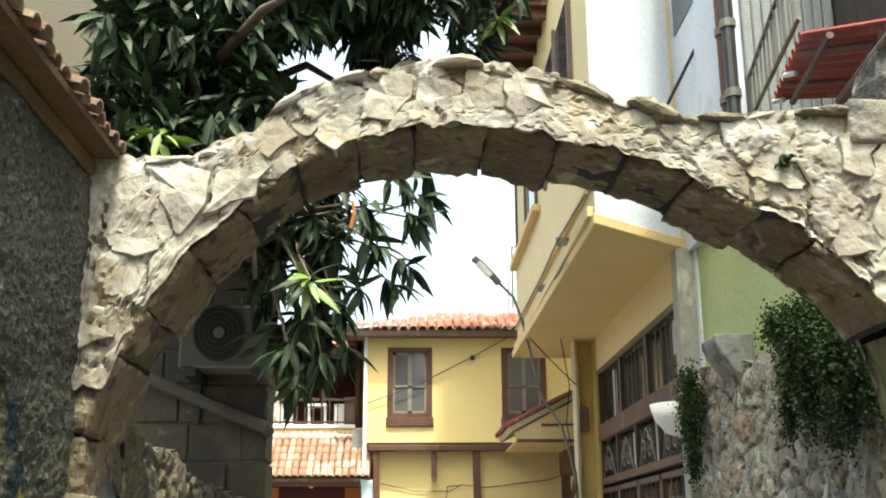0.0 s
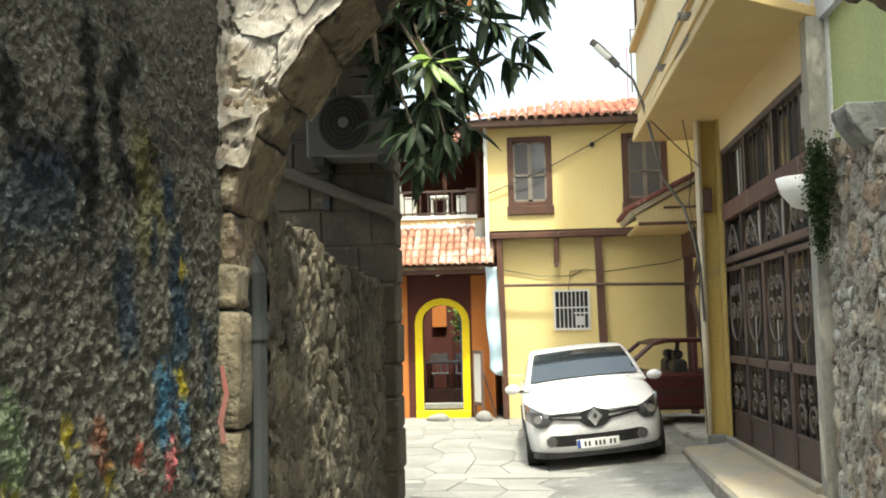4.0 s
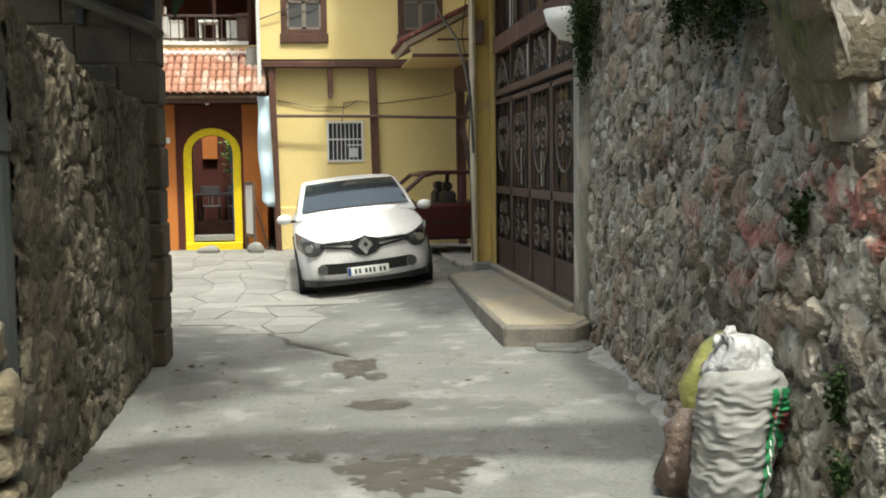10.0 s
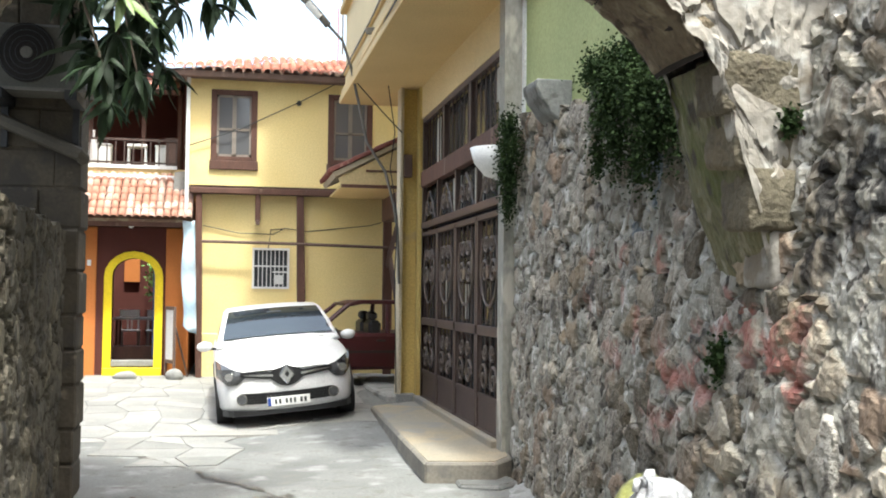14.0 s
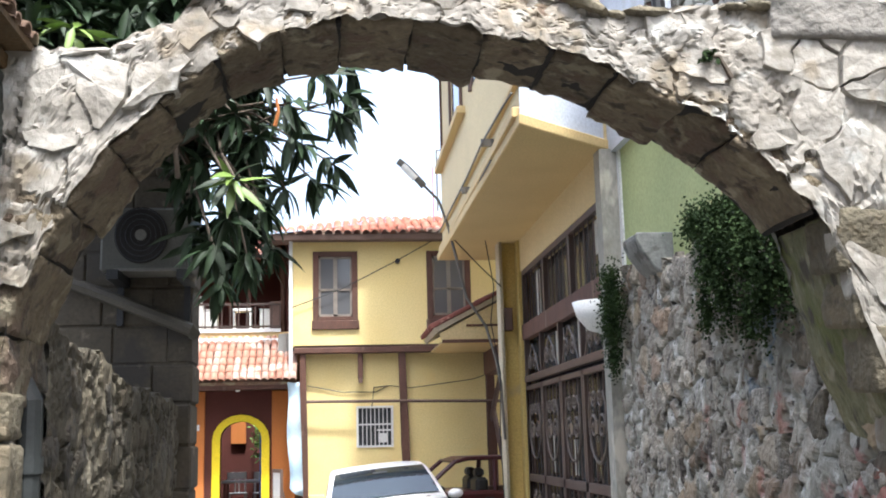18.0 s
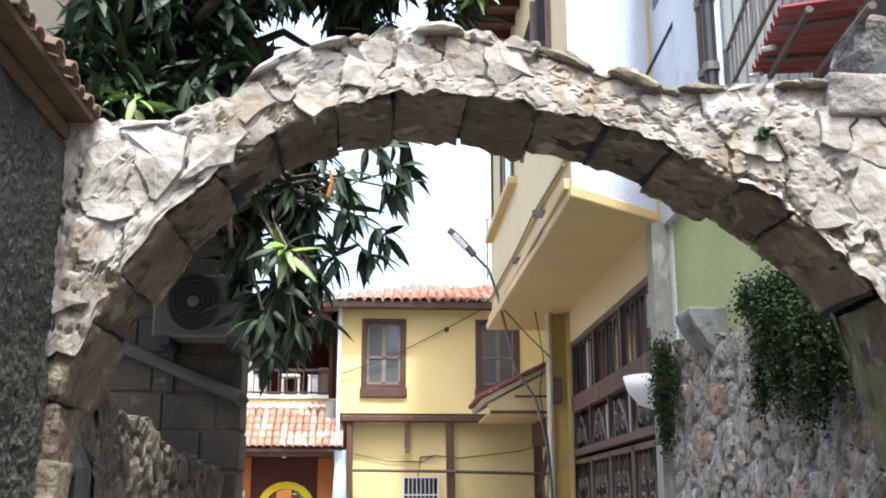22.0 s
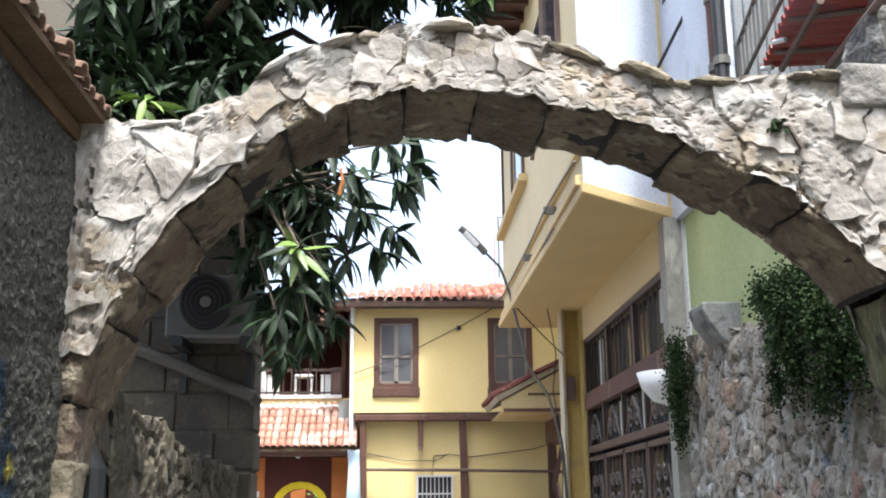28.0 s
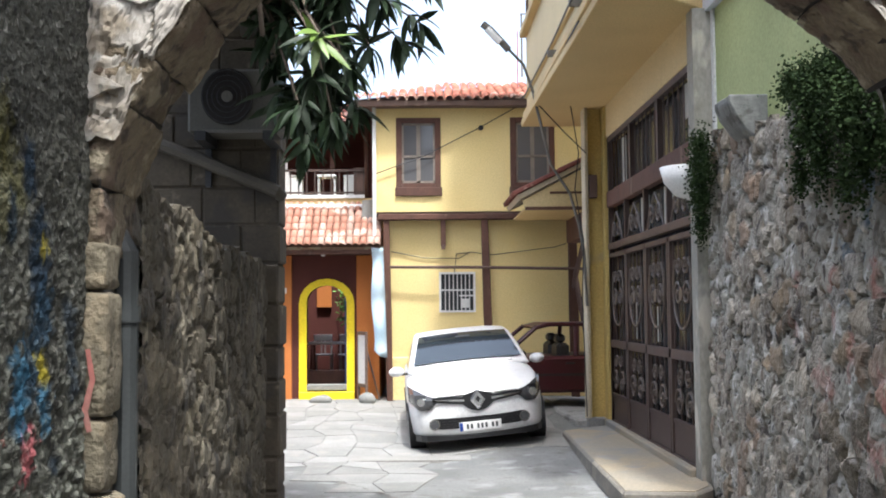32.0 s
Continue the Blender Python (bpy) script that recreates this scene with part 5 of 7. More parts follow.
    w = part("window_frame", boxes((a - 0.03, a + 0.07, JY - 0.03, JY + 0.08, c - 0.02, d + 0.03), (b - 0.07, b + 0.03, JY - 0.03, JY + 0.08, c - 0.02, d + 0.03),
                                   (a + 0.07, b - 0.07, JY - 0.03, JY + 0.08, d - 0.06, d + 0.03), (a + 0.07, b - 0.07, JY - 0.025, JY + 0.08, c - 0.02, c + 0.05), bevel=0.006), M_WOOD, house)
    part("sill", boxes((a - 0.05, b + 0.05, JY - 0.05, JY + 0.02, c - 0.18, c - 0.022), bevel=0.01), M_WOOD, w)
    m = (a + b) / 2
    for s0, s1 in ((a + 0.07, m), (m, b - 0.07)):
        sash = part("sash", boxes((s0, s0 + 0.035, JY + 0.0, JY + 0.04, c + 0.05, d - 0.06), (s1 - 0.035, s1, JY + 0.0, JY + 0.04, c + 0.05, d - 0.06),
                                  (s0, s1, JY + 0.0, JY + 0.04, c + 0.05, c + 0.09), (s0, s1, JY + 0.0, JY + 0.04, d - 0.1, d - 0.06), (s0, s1, JY + 0.0, JY + 0.04, c + 0.5, c + 0.54)), M_SASH, w, "faded wooden casement")
    for s0, s1 in ((a + 0.105, m - 0.035), (m + 0.035, b - 0.105)):
        for z0, z1 in ((c + 0.09, c + 0.5), (c + 0.54, d - 0.1)):
            part("pane", boxes((s0, s1, JY + 0.018, JY + 0.024, z0, z1)), M_GREYGLASS, w)
# timber beam, posts, braces and rail
part("jetty_beam", boxes((-0.72, 3.0, JY - 0.02, JY + 0.18, 3.34, 3.44), bevel=0.012), M_WOOD, house)
for x0, x1, z0, z1, lean in ((1.09, 1.21, 0.15, 3.34, 0.09), (2.62, 2.76, 0.2, 3.34, 0.02), (-0.62, -0.52, 0.15, 3.34, 0.05)):
    bm = prism([(x0 + lean, z0), (x1 + lean, z0), (x1 + lean * 0.4 + 0.012, (z0 + z1) / 2), (x1, z1), (x0, z1), (x0 + lean * 0.4 - 0.012, (z0 + z1) / 2)], JY + 0.02, JY + 0.14, bevel=0.01)
    part("post", bm, M_WOOD, house)
part("side_post", boxes((2.84, 2.95, JY - 0.4, JY - 0.28, 0.2, 3.3), bevel=0.01), M_WOOD, house)
part("wall_rail", rod([(-0.6, JY + 0.05, 2.52), (1.1, JY + 0.0, 2.50), (2.95, JY + 0.03, 2.46)], 0.03, 6), M_WOODG, house)
part("hanging_post", boxes((0.38, 0.47, JY + 0.02, JY + 0.12, 2.88, 3.34), bevel=0.01), M_WOOD, house)
part("hanging_post_tip", boxes((0.39, 0.46, JY + 0.0, JY + 0.1, 2.82, 2.90), bevel=0.01), M_WOODG, house)
for a, b in (((2.66, JY + 0.1, 2.0), (2.84, JY - 0.2, 2.9)), ((2.86, JY - 0.3, 1.2), (2.7, JY + 0.1, 2.6))):
    part("brace", rod([a, b], 0.045, 6), M_WOODG, house)
# barred window in the lower wall
barred = part("barred_window", boxes((0.35, 0.385, WY - 0.03, WY + 0.04, 1.72, 2.43), (0.955, 0.99, WY - 0.03, WY + 0.04, 1.72, 2.43), (0.385, 0.955, WY - 0.03, WY + 0.04, 2.395, 2.43), (0.385, 0.955, WY - 0.03, WY + 0.04, 1.72, 1.755)), M_WHITE, house)
for k in range(1, 8):
    part("bar", rod([(0.385 + k * 0.0713, WY - 0.01, 1.755), (0.385 + k * 0.0713, WY - 0.01, 2.395)], 0.009, 6), M_WHITE, barred)
part("bar", boxes((0.385, 0.955, WY - 0.02, WY, 2.10, 2.125), (0.70, 0.955, WY - 0.02, WY, 2.0, 2.025)), M_WHITE, barred)
part("pane", boxes((0.385, 0.955, WY + 0.1, WY + 0.11, 1.755, 2.395)), M_GLASS, barred)
part("card", boxes((0.73, 0.88, WY + 0.06, WY + 0.065, 1.80, 1.96)), M_WHITE, barred, "white card behind the pane")
# round boss and wires on the facade
part("cable_boss", rod([(1.1, JY - 0.04, 4.95), (1.1, JY + 0.0, 4.95)], 0.045, 10), M_METALDK, house)
wire1 = thing("cable", "thin black cable slung across the yellow facade", "cable", (0, JY - 0.06, 4.3))
part("wire", rod([(-0.75, 0, -0.16), (0.1, 0, 0.15), (1.1, 0, 0.66), (1.7, -0.1, 0.98)], 0.009, 5), M_METALDK, wire1)
wire2 = thing("cable", "thin dark cable drooping along the lower wall", "cable", (0, WY - 0.03, 2.7))
part("wire", rod([(-0.5, 0, 0.1), (0.1, 0, -0.02), (0.7, 0, -0.03), (0.9, 0, 0.08), (1.3, 0, 0.03), (2.4, 0, 0.16), (2.6, 0, 0.22)], 0.007, 5), M_METALDK, wire2)
part("wire", rod([(0.62, 0, -0.28), (0.66, 0, 0.05), (0.9, 0, 0.07)], 0.01, 5), M_METALDK, wire2)
# roof of the house
part("fascia", boxes((-1.16, 3.4, 18.06, 18.13, 5.28, 5.38), bevel=0.008), M_WOODG, house)
part("eaves_board", boxes((-1.14, 3.4, 18.12, 18.62, 5.30, 5.33)), M_WOODG, house)
bm = bmesh.new()
v = [bm.verts.new(p) for p in ((-1.18, 18.06, 5.38), (3.6, 18.06, 5.38), (3.6, 20.6, 6.15), (1.3, 20.6, 6.15), (-1.14, 23.5, 5.5), (3.6, 23.5, 5.5))]
bm.faces.new((v[0], v[1], v[2], v[3])), bm.faces.new((v[0], v[3], v[4])), bm.faces.new((v[3], v[2], v[5], v[4]))
part("roof_deck", bm, M_OLDTILE, house)
rng = random.Random(21)
for i in range(29):
    x = -1.08 + i * 0.162
    for j in range(8):
        y = 18.0 + j * 0.27
        if x < -1.16 + 0.9 * (y - 18.0) - 0.05:
            continue
        ob = part("tile", TILE_W if rng.random() < 0.04 else TILE, None, house)
        ob.matrix_basis = pose(x + rng.uniform(-.01, .01), y, 5.395 + (y - 18.0) * 0.33, 17.5, 0, rng.uniform(-2, 2)) @ Matrix.Diagonal((0.92, 0.85, 0.85, 1))

# lean-to porch beside the gate house
porch = thing("porch_roof", "small tiled lean-to roof on timber brackets", "roof", (0, 0, 0), kind="structure")
slope = 26.5
part("porch_board", prism([(1.50, 3.50), (2.56, 4.03), (2.56, 3.96), (1.54, 3.43)], 16.0, 18.0), M_BEIGE, porch)
part("porch_gable", prism([(1.58, 3.42), (2.56, 3.93), (2.56, 3.28), (1.62, 3.30)], 16.05, 16.1), M_CREAM, porch)
part("porch_soffit", boxes((1.62, 2.62, 16.1, 18.0, 3.28, 3.31)), M_CREAM_D, porch)
part("porch_end", boxes((2.55, 2.9, 16.0, 18.2, 2.9, 4.05)), M_WOOD, porch)
part("porch_joist", boxes((1.62, 2.56, 16.02, 16.05, 3.27, 3.32), (2.0, 2.56, 16.02, 16.05, 3.52, 3.55)), M_WOOD, porch)
for j in range(10):
    for r in range(3):
        ob = part("tile", TILE_RED, None, porch)
        ob.matrix_basis = pose(1.46 + r * 0.35, 16.05 + j * 0.2, 3.50 + r * 0.175, 0, -slope, 0) @ pose(0, 0, 0, 0, 0, -90)
for k in range(14):
    ob = part("tile_end", TILE_RED, None, porch)
    ob.matrix_basis = pose(1.48 + k * 0.075, 15.98, 3.505 + k * 0.0374, 0, -slope, 0) @ Matrix.Diagonal((0.5, 0.35, 0.75, 1))

# ---- orange entrance building ----
ent = thing("entrance_house", "orange and maroon cafe entrance with a bright yellow arched doorway", "house", (0, 0, 0), kind="structure")
EY = 18.9
DX, DW, DZ = -1.65, 0.36, 1.92


def arch_outline(w, spring, rise, base, n=10):
    return [(DX - w, base)] + [(DX - w * math.cos(math.pi * k / n), spring + rise * math.sin(math.pi * k / n)) for k in range(n + 1)] + [(DX + w, base)]


# maroon wall with the doorway cut through it
o = arch_outline(DW, DZ, 0.3, 0.28)
bm = bmesh.new()
for y in (EY, EY + 0.25):
    left = [(-2.27, 0.0), (-2.27, 2.75)]
    for k in range(len(o) - 1):
        a, b = o[k], o[k + 1]
        if a[0] == b[0]:
            lx = -2.27 if a[0] < DX else -1.12
            q = [(lx, a[1]), a, b, (lx, b[1])]
        else:
            q = [a, (a[0], 2.75), (b[0], 2.75), b]
        bm.faces.new([bm.verts.new((p[0], y, p[1])) for p in q])
    for q in ([(-2.27, DZ), (DX - DW, DZ), (DX - DW, 2.75), (-2.27, 2.75)], [(-1.12, DZ), (DX + DW, DZ), (DX + DW, 2.75), (-1.12, 2.75)], [(-2.27, 0), (-1.12, 0), (-1.12, 0.28), (-2.27, 0.28)]):
        bm.faces.new([bm.verts.new((p[0], y, p[1])) for p in q])
for a, b in zip(o, o[1:]):
    bm.faces.new([bm.verts.new(p) for p in ((a[0], EY, a[1]), (a[0], EY + 0.25, a[1]), (b[0], EY + 0.25, b[1]), (b[0], EY, b[1]))])
bmesh.ops.remove_doubles(bm, verts=bm.verts, dist=0.0005)
part("maroon_wall", bm, M_MAROON, ent)
for x0, x1 in ((-2.62, -2.27), (-1.12, -0.72)):
    part("orange_pier", boxes((x0, x1, EY - 0.04, EY + 0.25, 0, 2.75), bevel=0.01), M_ORANGE, ent)
part("side_wall", boxes((-6, -2.62, EY, EY + 0.25, 0, 5), (-0.9, -0.72, EY + 0.25, 24, 0, 3.4)), M_ORANGE, ent)
# bright yellow surround
oi, oo = arch_outline(DW - 0.005, DZ, 0.3, 0.3), arch_outline(DW + 0.13, DZ - 0.02, 0.44, 0.18)
bm = bmesh.new()
for a, b, c, d in zip(oi, oi[1:], oo[1:], oo):
    ring = [[bm.verts.new((p[0], y, p[1])) for p in (a, b, c, d)] for y in (EY - 0.05, EY + 0.004)]
    bm.faces.new(ring[0]), bm.faces.new(ring[1][::-1])
    for k in range(4):
        bm.faces.new((ring[0][k], ring[0][(k + 1) % 4], ring[1][(k + 1) % 4], ring[1][k]))
part("door_surround", bm, M_BRIGHT, ent, "bright yellow painted arch surround")
part("threshold", boxes((DX - DW - 0.13, DX + DW + 0.13, EY - 0.10, EY - 0.002, 0.16, 0.34), bevel=0.015), M_BRIGHT, ent)
part("sill_stone", boxes((DX - DW, DX + DW, EY - 0.04, EY + 0.25, 0.36, 0.46), bevel=0.01), M_FLAG, ent)
# room behind the doorway
part("room_floor", boxes((-3.2, -0.9, EY + 0.25, 24, 0.3, 0.4)), M_WOODG, ent)
part("room_walls", boxes((-3.3, -3.2, EY + 0.25, 24, 0.3, 2.75), (-0.95, -0.9, EY + 0.25, 24, 0.3, 2.75)), M_MAROON, ent)
part("far_wall", boxes((-3.2, -0.9, 23.9, 24, 0.3, 2.75)), M_MAROON, ent)
# unseen ceiling added to darken the room, open at the back for skylight
part("room_ceiling", boxes((-3.3, -0.9, EY + 0.25, 22.4, 2.75, 2.85)), M_WOOD, ent)
part("orange_panel", boxes((-2.3, -1.98, 23.8, 23.88, 1.85, 2.5)), M_ORANGE, ent)
part("blue_post", boxes((DX + 0.30, DX + 0.38, EY + 0.3, EY + 0.4, 0.4, 2.1)), mat("blue_paint", (0.08, 0.16, 0.42), None, 3, 0.6, 0.1), ent)
part("inner_step", boxes((DX - 0.45, DX + 0.6, EY + 0.9, EY + 1.2, 0.4, 0.66), bevel=0.01), M_WOOD, ent)
# eaves and tiles
part("eaves_beam", boxes((-2.72, -0.7, 18.28, 18.38, 2.74, 2.86), bevel=0.01), M_WOOD, ent)
part("eaves_soffit", boxes((-2.72, -0.7, 18.36, 18.92, 2.78, 2.82)), M_WOOD, ent)
part("roof_deck", prism([(18.22, 2.86), (19.1, 3.62), (19.1, 3.5), (18.3, 2.8)], -2.75, -0.68, 'x'), M_OLDTILE, ent)
rng = random.Random(31)
for i in range(17):
    x = -2.66 + i * 0.121
    wash = i in (2, 5, 8, 12, 15, 16)
    for j in range(6):
        y = 18.16 + j * 0.155
        ob = part("tile", TILE_W if wash and rng.random() < 0.8 else TILE_P, None, ent)
        ob.matrix_basis = pose(x, y, 2.885 + j * 0.134, 39.0, 0, rng.uniform(-3, 3)) @ Matrix.Diagonal((0.74, 0.6, 0.75, 1))
part("roof_flashing", boxes((-2.72, -0.74, 18.98, 19.12, 3.60, 3.68), bevel=0.02), M_OFFWHITE, ent)
part("mortar_haunch", prism([(-1.02, 3.05), (-0.72, 2.9), (-0.70, 3.75), (-1.0, 3.72)], 18.72, 18.95), M_FLAG, ent)
part("white_edge", boxes((-0.80, -0.74, 18.3, 18.42, 2.9, 5.35)), M_OFFWHITE, ent, "whitewashed strip where the houses meet")
part("door_bulb", boxes((-1.72, -1.64, 18.5, 18.58, 2.72, 2.78), bevel=0.02), M_WHITE, ent)
part("switch_box", boxes((-2.42, -2.36, EY - 0.06, EY - 0.04, 2.08, 2.18)), M_WHITE, ent)
# balcony above
BY = 19.1
part("balcony_slab", boxes((-4.0, -0.8, BY, 21.5, 3.62, 3.80)), M_CREAM_D, ent)
part("balcony_edge", boxes((-4.0, -0.98, BY - 0.03, BY + 0.02, 3.80, 3.86)), M_OFFWHITE, ent)
part("balcony_room", boxes((-4.0, -0.8, 21.0, 21.1, 3.8, 5.9), (-0.9, -0.8, 19.4, 21.0, 3.8, 5.6)), M_MAROON, ent)
part("balcony_roof", prism([(18.9, 5.18), (21.6, 5.9), (21.6, 5.8), (18.95, 5.1)], -4.2, -0.95, 'x'), M_WOOD, ent)
for i in range(11):
    ob = part("tile", TILE, None, ent)
    ob.matrix_basis = pose(-2.95 + i * 0.19, 18.85, 5.2, 15, 0, 0)
    ob = part("tile", TILE, None, ent)
    ob.matrix_basis = pose(-2.95 + i * 0.19, 19.22, 5.3, 15, 0, 0)
for x in (-2.52, -1.62, -1.0):
    part("balcony_post", boxes((x, x + 0.07, BY + 0.3, BY + 0.37, 3.8, 5.25)), M_WOOD, ent)
rail2 = thing("balcony_railing", "thin dark iron balcony railing", "railing", (-2.6, BY, 3.86))
part("hand_rail", boxes((-1.2, 1.6, 0, 0.03, 0.43, 0.47)), M_IRON, rail2)
part("foot_rail", boxes((-1.2, 1.6, 0, 0.03, 0.03, 0.06)), M_IRON, rail2)
for k in range(20):
    part("baluster", boxes((-1.2 + k * 0.147, -1.18 + k * 0.147, 0.005, 0.025, 0.0, 0.45)), M_IRON, rail2)
part("side_panel", boxes((1.42, 1.62, 0.03, 0.06, 0.0, 0.5)), M_WOODG, rail2)


def cafe_chair(at, turn):
    ch = thing("plastic_chair", "white plastic cafe chair", "chair", at, "cafe chairs", "", turn)
    part("seat", boxes((-0.2, 0.2, -0.2, 0.2, 0.42, 0.45), bevel=0.01), M_WHITE, ch)
    part("backrest", boxes((-0.2, 0.2, 0.17, 0.2, 0.72, 0.86), (-0.2, -0.16, 0.17, 0.2, 0.45, 0.86), (0.16, 0.2, 0.17, 0.2, 0.45, 0.86), (-0.05, -0.02, 0.17, 0.2, 0.45, 0.8), (0.03, 0.06, 0.17, 0.2, 0.45, 0.8), bevel=0.006), M_WHITE, ch)
    for x in (-0.18, 0.15):
        for y in (-0.18, 0.15):
            part("leg", boxes((x, x + 0.03, y, y + 0.03, 0, 0.42)), M_WHITE, ch)
    return ch


cafe_chair((-1.52, 22.6, 0.4), 0), cafe_chair((-2.05, 22.7, 0.4), 10)
table = thing("cafe_table", "white topped cafe table inside the doorway", "table", (-1.72, 21.4, 0.4))
part("tabletop", boxes((-0.5, 0.6, -0.35, 0.35, 0.70, 0.74), bevel=0.01), M_WHITE, table)
for x in (-0.45, 0.5):
    for y in (-0.3, 0.3):
        part("leg", boxes((x, x + 0.04, y, y + 0.04, 0, 0.7)), M_WOOD, table)
plant = thing("potted_plant", "green trailing plant hanging at the back of the cafe", "plant", (-1.62, 23.4, 1.75))
bm = bmesh.new()
rng = random.Random(2)
for k in range(220):
    c = Vector((rng.gauss(0, 0.09), rng.gauss(0, 0.08), rng.uniform(-0.3, 0.5)))
    d = Vector((rng.uniform(-1, 1), rng.uniform(-1, 1), rng.uniform(-1, 1))).normalized() * 0.06
    e = d.orthogonal().normalized() * 0.025
    bm.faces.new([bm.verts.new(c + q) for q in (d, e, -d, -e)])
part("leaves", bm, mat("bright_plant_leaf", (0.13, 0.25, 0.04), (0.09, 0.2, 0.03), 4, 0.6, 0), plant)
part("stem", rod([(0, 0, -0.35), (0, 0, 0.6)], 0.012, 5), M_BARK, plant)
# white goods on the balcony
for k, (x, w, h) in enumerate(((-2.33, 0.40, 0.42), (-1.22, 0.30, 0.42))):
    bx = thing("storage_box", "white plastic box on the balcony", "box", (x, 19.45, 3.8), "balcony boxes")
    part("body", boxes((-w / 2, w / 2, -0.15, 0.15, 0, h), bevel=0.015), M_WHITE, bx)
    part("lid", boxes((-w / 2 - 0.01, w / 2 + 0.01, -0.16, 0.16, h, h + 0.03), bevel=0.008), M_WHITE, bx)
bott = thing("gas_bottle", "tall white bottle on the balcony", "bottle", (-2.42, 19.3, 3.8))
part("body", rod([(0, 0, 0), (0, 0, 0.5), (0, 0, 0.55)], 0.05, 10), M_WHITE, bott)
part("neck", rod([(0, 0, 0.55), (0, 0, 0.68)], 0.025, 8), M_WHITE, bott)
st = thing("stool", "white frame stool on the balcony", "stool", (-1.68, 19.35, 3.8))
for x in (-0.16, 0.13):
    for y in (-0.12, 0.12):
        part("leg", boxes((x, x + 0.03, y, y + 0.03, 0, 0.42)), M_WHITE, st)
part("seat", boxes((-0.17, 0.17, -0.14, 0.16, 0.40, 0.45), bevel=0.008), M_WHITE, st)

# pale blue cloth strip, board and stone by the doorway
strip = thing("hanging_cloth", "long pale blue cloth hung on the corner of the house", "cloth", (-0.66, 18.24, 1.0))
bm = bmesh.new()
prev = None
for k in range(24):
    z = 1.85 * k / 23
    wv = 0.03 * math.sin(k * 0.7)
    cut = 0.04 if k == 0 else 0.0
    cur = [bm.verts.new((-0.13 + 0.02 * math.sin(k * 0.4) - 0.04 * k / 23 + cut, wv, z + cut)), bm.verts.new((-0.02, wv - 0.03, z - 0.02)), bm.verts.new((0.10 - 0.06 * k / 23, wv + 0.02, z - 0.05 * (k == 0)))]
    if prev:
        for i in range(2):
            bm.faces.new((prev[i], prev[i + 1], cur[i + 1], cur[i]))
    prev = cur
ob = part("cloth", bm, mat("pale_blue_cloth", (0.50, 0.68, 0.82), (0.62, 0.74, 0.82), 3, 0.9, 0.1), strip, smooth=True)
ob.modifiers.new("thickness", 'SOLIDIFY').thickness = 0.006
part("cord", rod([(-0.05, 0, 1.85), (-0.05, 0.1, 1.95)], 0.01, 5), M_WOODG, strip)
board = thing("sign_board", "white easel board leaning in a wooden frame", "sign board", (-1.0, 18.5, 0.2), turn=-68)
part("panel", boxes((-0.2, 0.2, -0.012, 0.012, 0.30, 1.16)), M_OFFWHITE, board)
part("board_frame", boxes((-0.23, -0.19, -0.02, 0.02, 0.0, 1.2), (0.19, 0.23, -0.02, 0.02, 0.0, 1.2), (-0.19, 0.19, -0.02, 0.02, 1.14, 1.2), (-0.19, 0.19, -0.02, 0.02, 0.24, 0.3)), M_WOODG, board)
part("back_leg", rod([(0, 0.02, 1.1), (0.05, 0.3, 0.0)], 0.018, 6), M_WOODG, board)
for at, sz in (((-0.9, 18.15, 0.26), 0.3), ((-1.7, 18.35, 0.24), 0.42)):
    rk = thing("rock", "pale boulder on the paving by the doorway", "stone", at)
    bm = bmesh.new()
    bmesh.ops.create_icosphere(bm, subdivisions=2, radius=0.5)
    for v in bm.verts:
        v.co *= 1 + 0.25 * noise.noise(v.co * 2.2 + Vector(at))
        v.co = Vector((v.co.x * sz, v.co.y * sz * 0.8, v.co.z * sz * (0.75 if sz < .4 else 0.4)))
    part("stone", bm, M_FLAG, rk, smooth=True)

# street lamp on the gate house with its bent pole
sl = thing("street_lamp", "grey street lamp on a slanting arm above the court", "street lamp", (2.2, 14.4, 2.4))
part("pole", rod([(0.1, 0.15, -0.6), (0.06, 0.1, 0.15), (0.0, 0.1, 0.5), (-0.12, 0.1, 0.95), (-0.38, 0.1, 1.35), (-0.62, 0.1, 2.4), (-0.74, 0.1, 2.75), (-0.98, 0.1, 3.0)], 0.02, 8), M_PIPE_L, sl)
head = bmesh.new()
tube(head, [(-0.94, 0.1, 2.95), (-1.05, 0.1, 3.08), (-1.2, 0.1, 3.24), (-1.3, 0.1, 3.32)], 0.05, 10)
part("lamp_head", head, M_PIPE_L, sl)
part("lens", rod([(-1.06, 0.06, 3.05), (-1.24, 0.06, 3.24)], 0.05, 8), M_WHITE, sl)
ant = thing("antenna", "thin rooftop mast behind the house", "antenna", (1.95, 19.5, 5.9))
part("mast", rod([(0, 0, 0.2), (0, 0, 1.4)], 0.02, 6), M_PIPE_L, ant)
part("mast_bar", rod([(-0.02, 0, 1.4), (0.2, 0, 1.4)], 0.015, 6), M_PIPE_L, ant)
wires = thing("cable", "bundle of dark cables down the corner of the gate house", "cable", (2.2, 14.45, 2.5))
part("wire", rod([(-0.1, 0, 2.05), (0.0, 0, 1.4), (-0.06, 0, 0.9), (0.05, 0, 0.2), (0.02, 0, -0.6), (0.06, 0, -2.2)], 0.008, 5), M_METALDK, wires)
part("wire", rod([(-0.6, -4.0, 2.12), (-0.56, -2.0, 2.2), (-0.55, 0, 2.08), (-0.2, 0, 1.7), (0.1, 0, 1.4)], 0.009, 5), M_METALDK, wires)

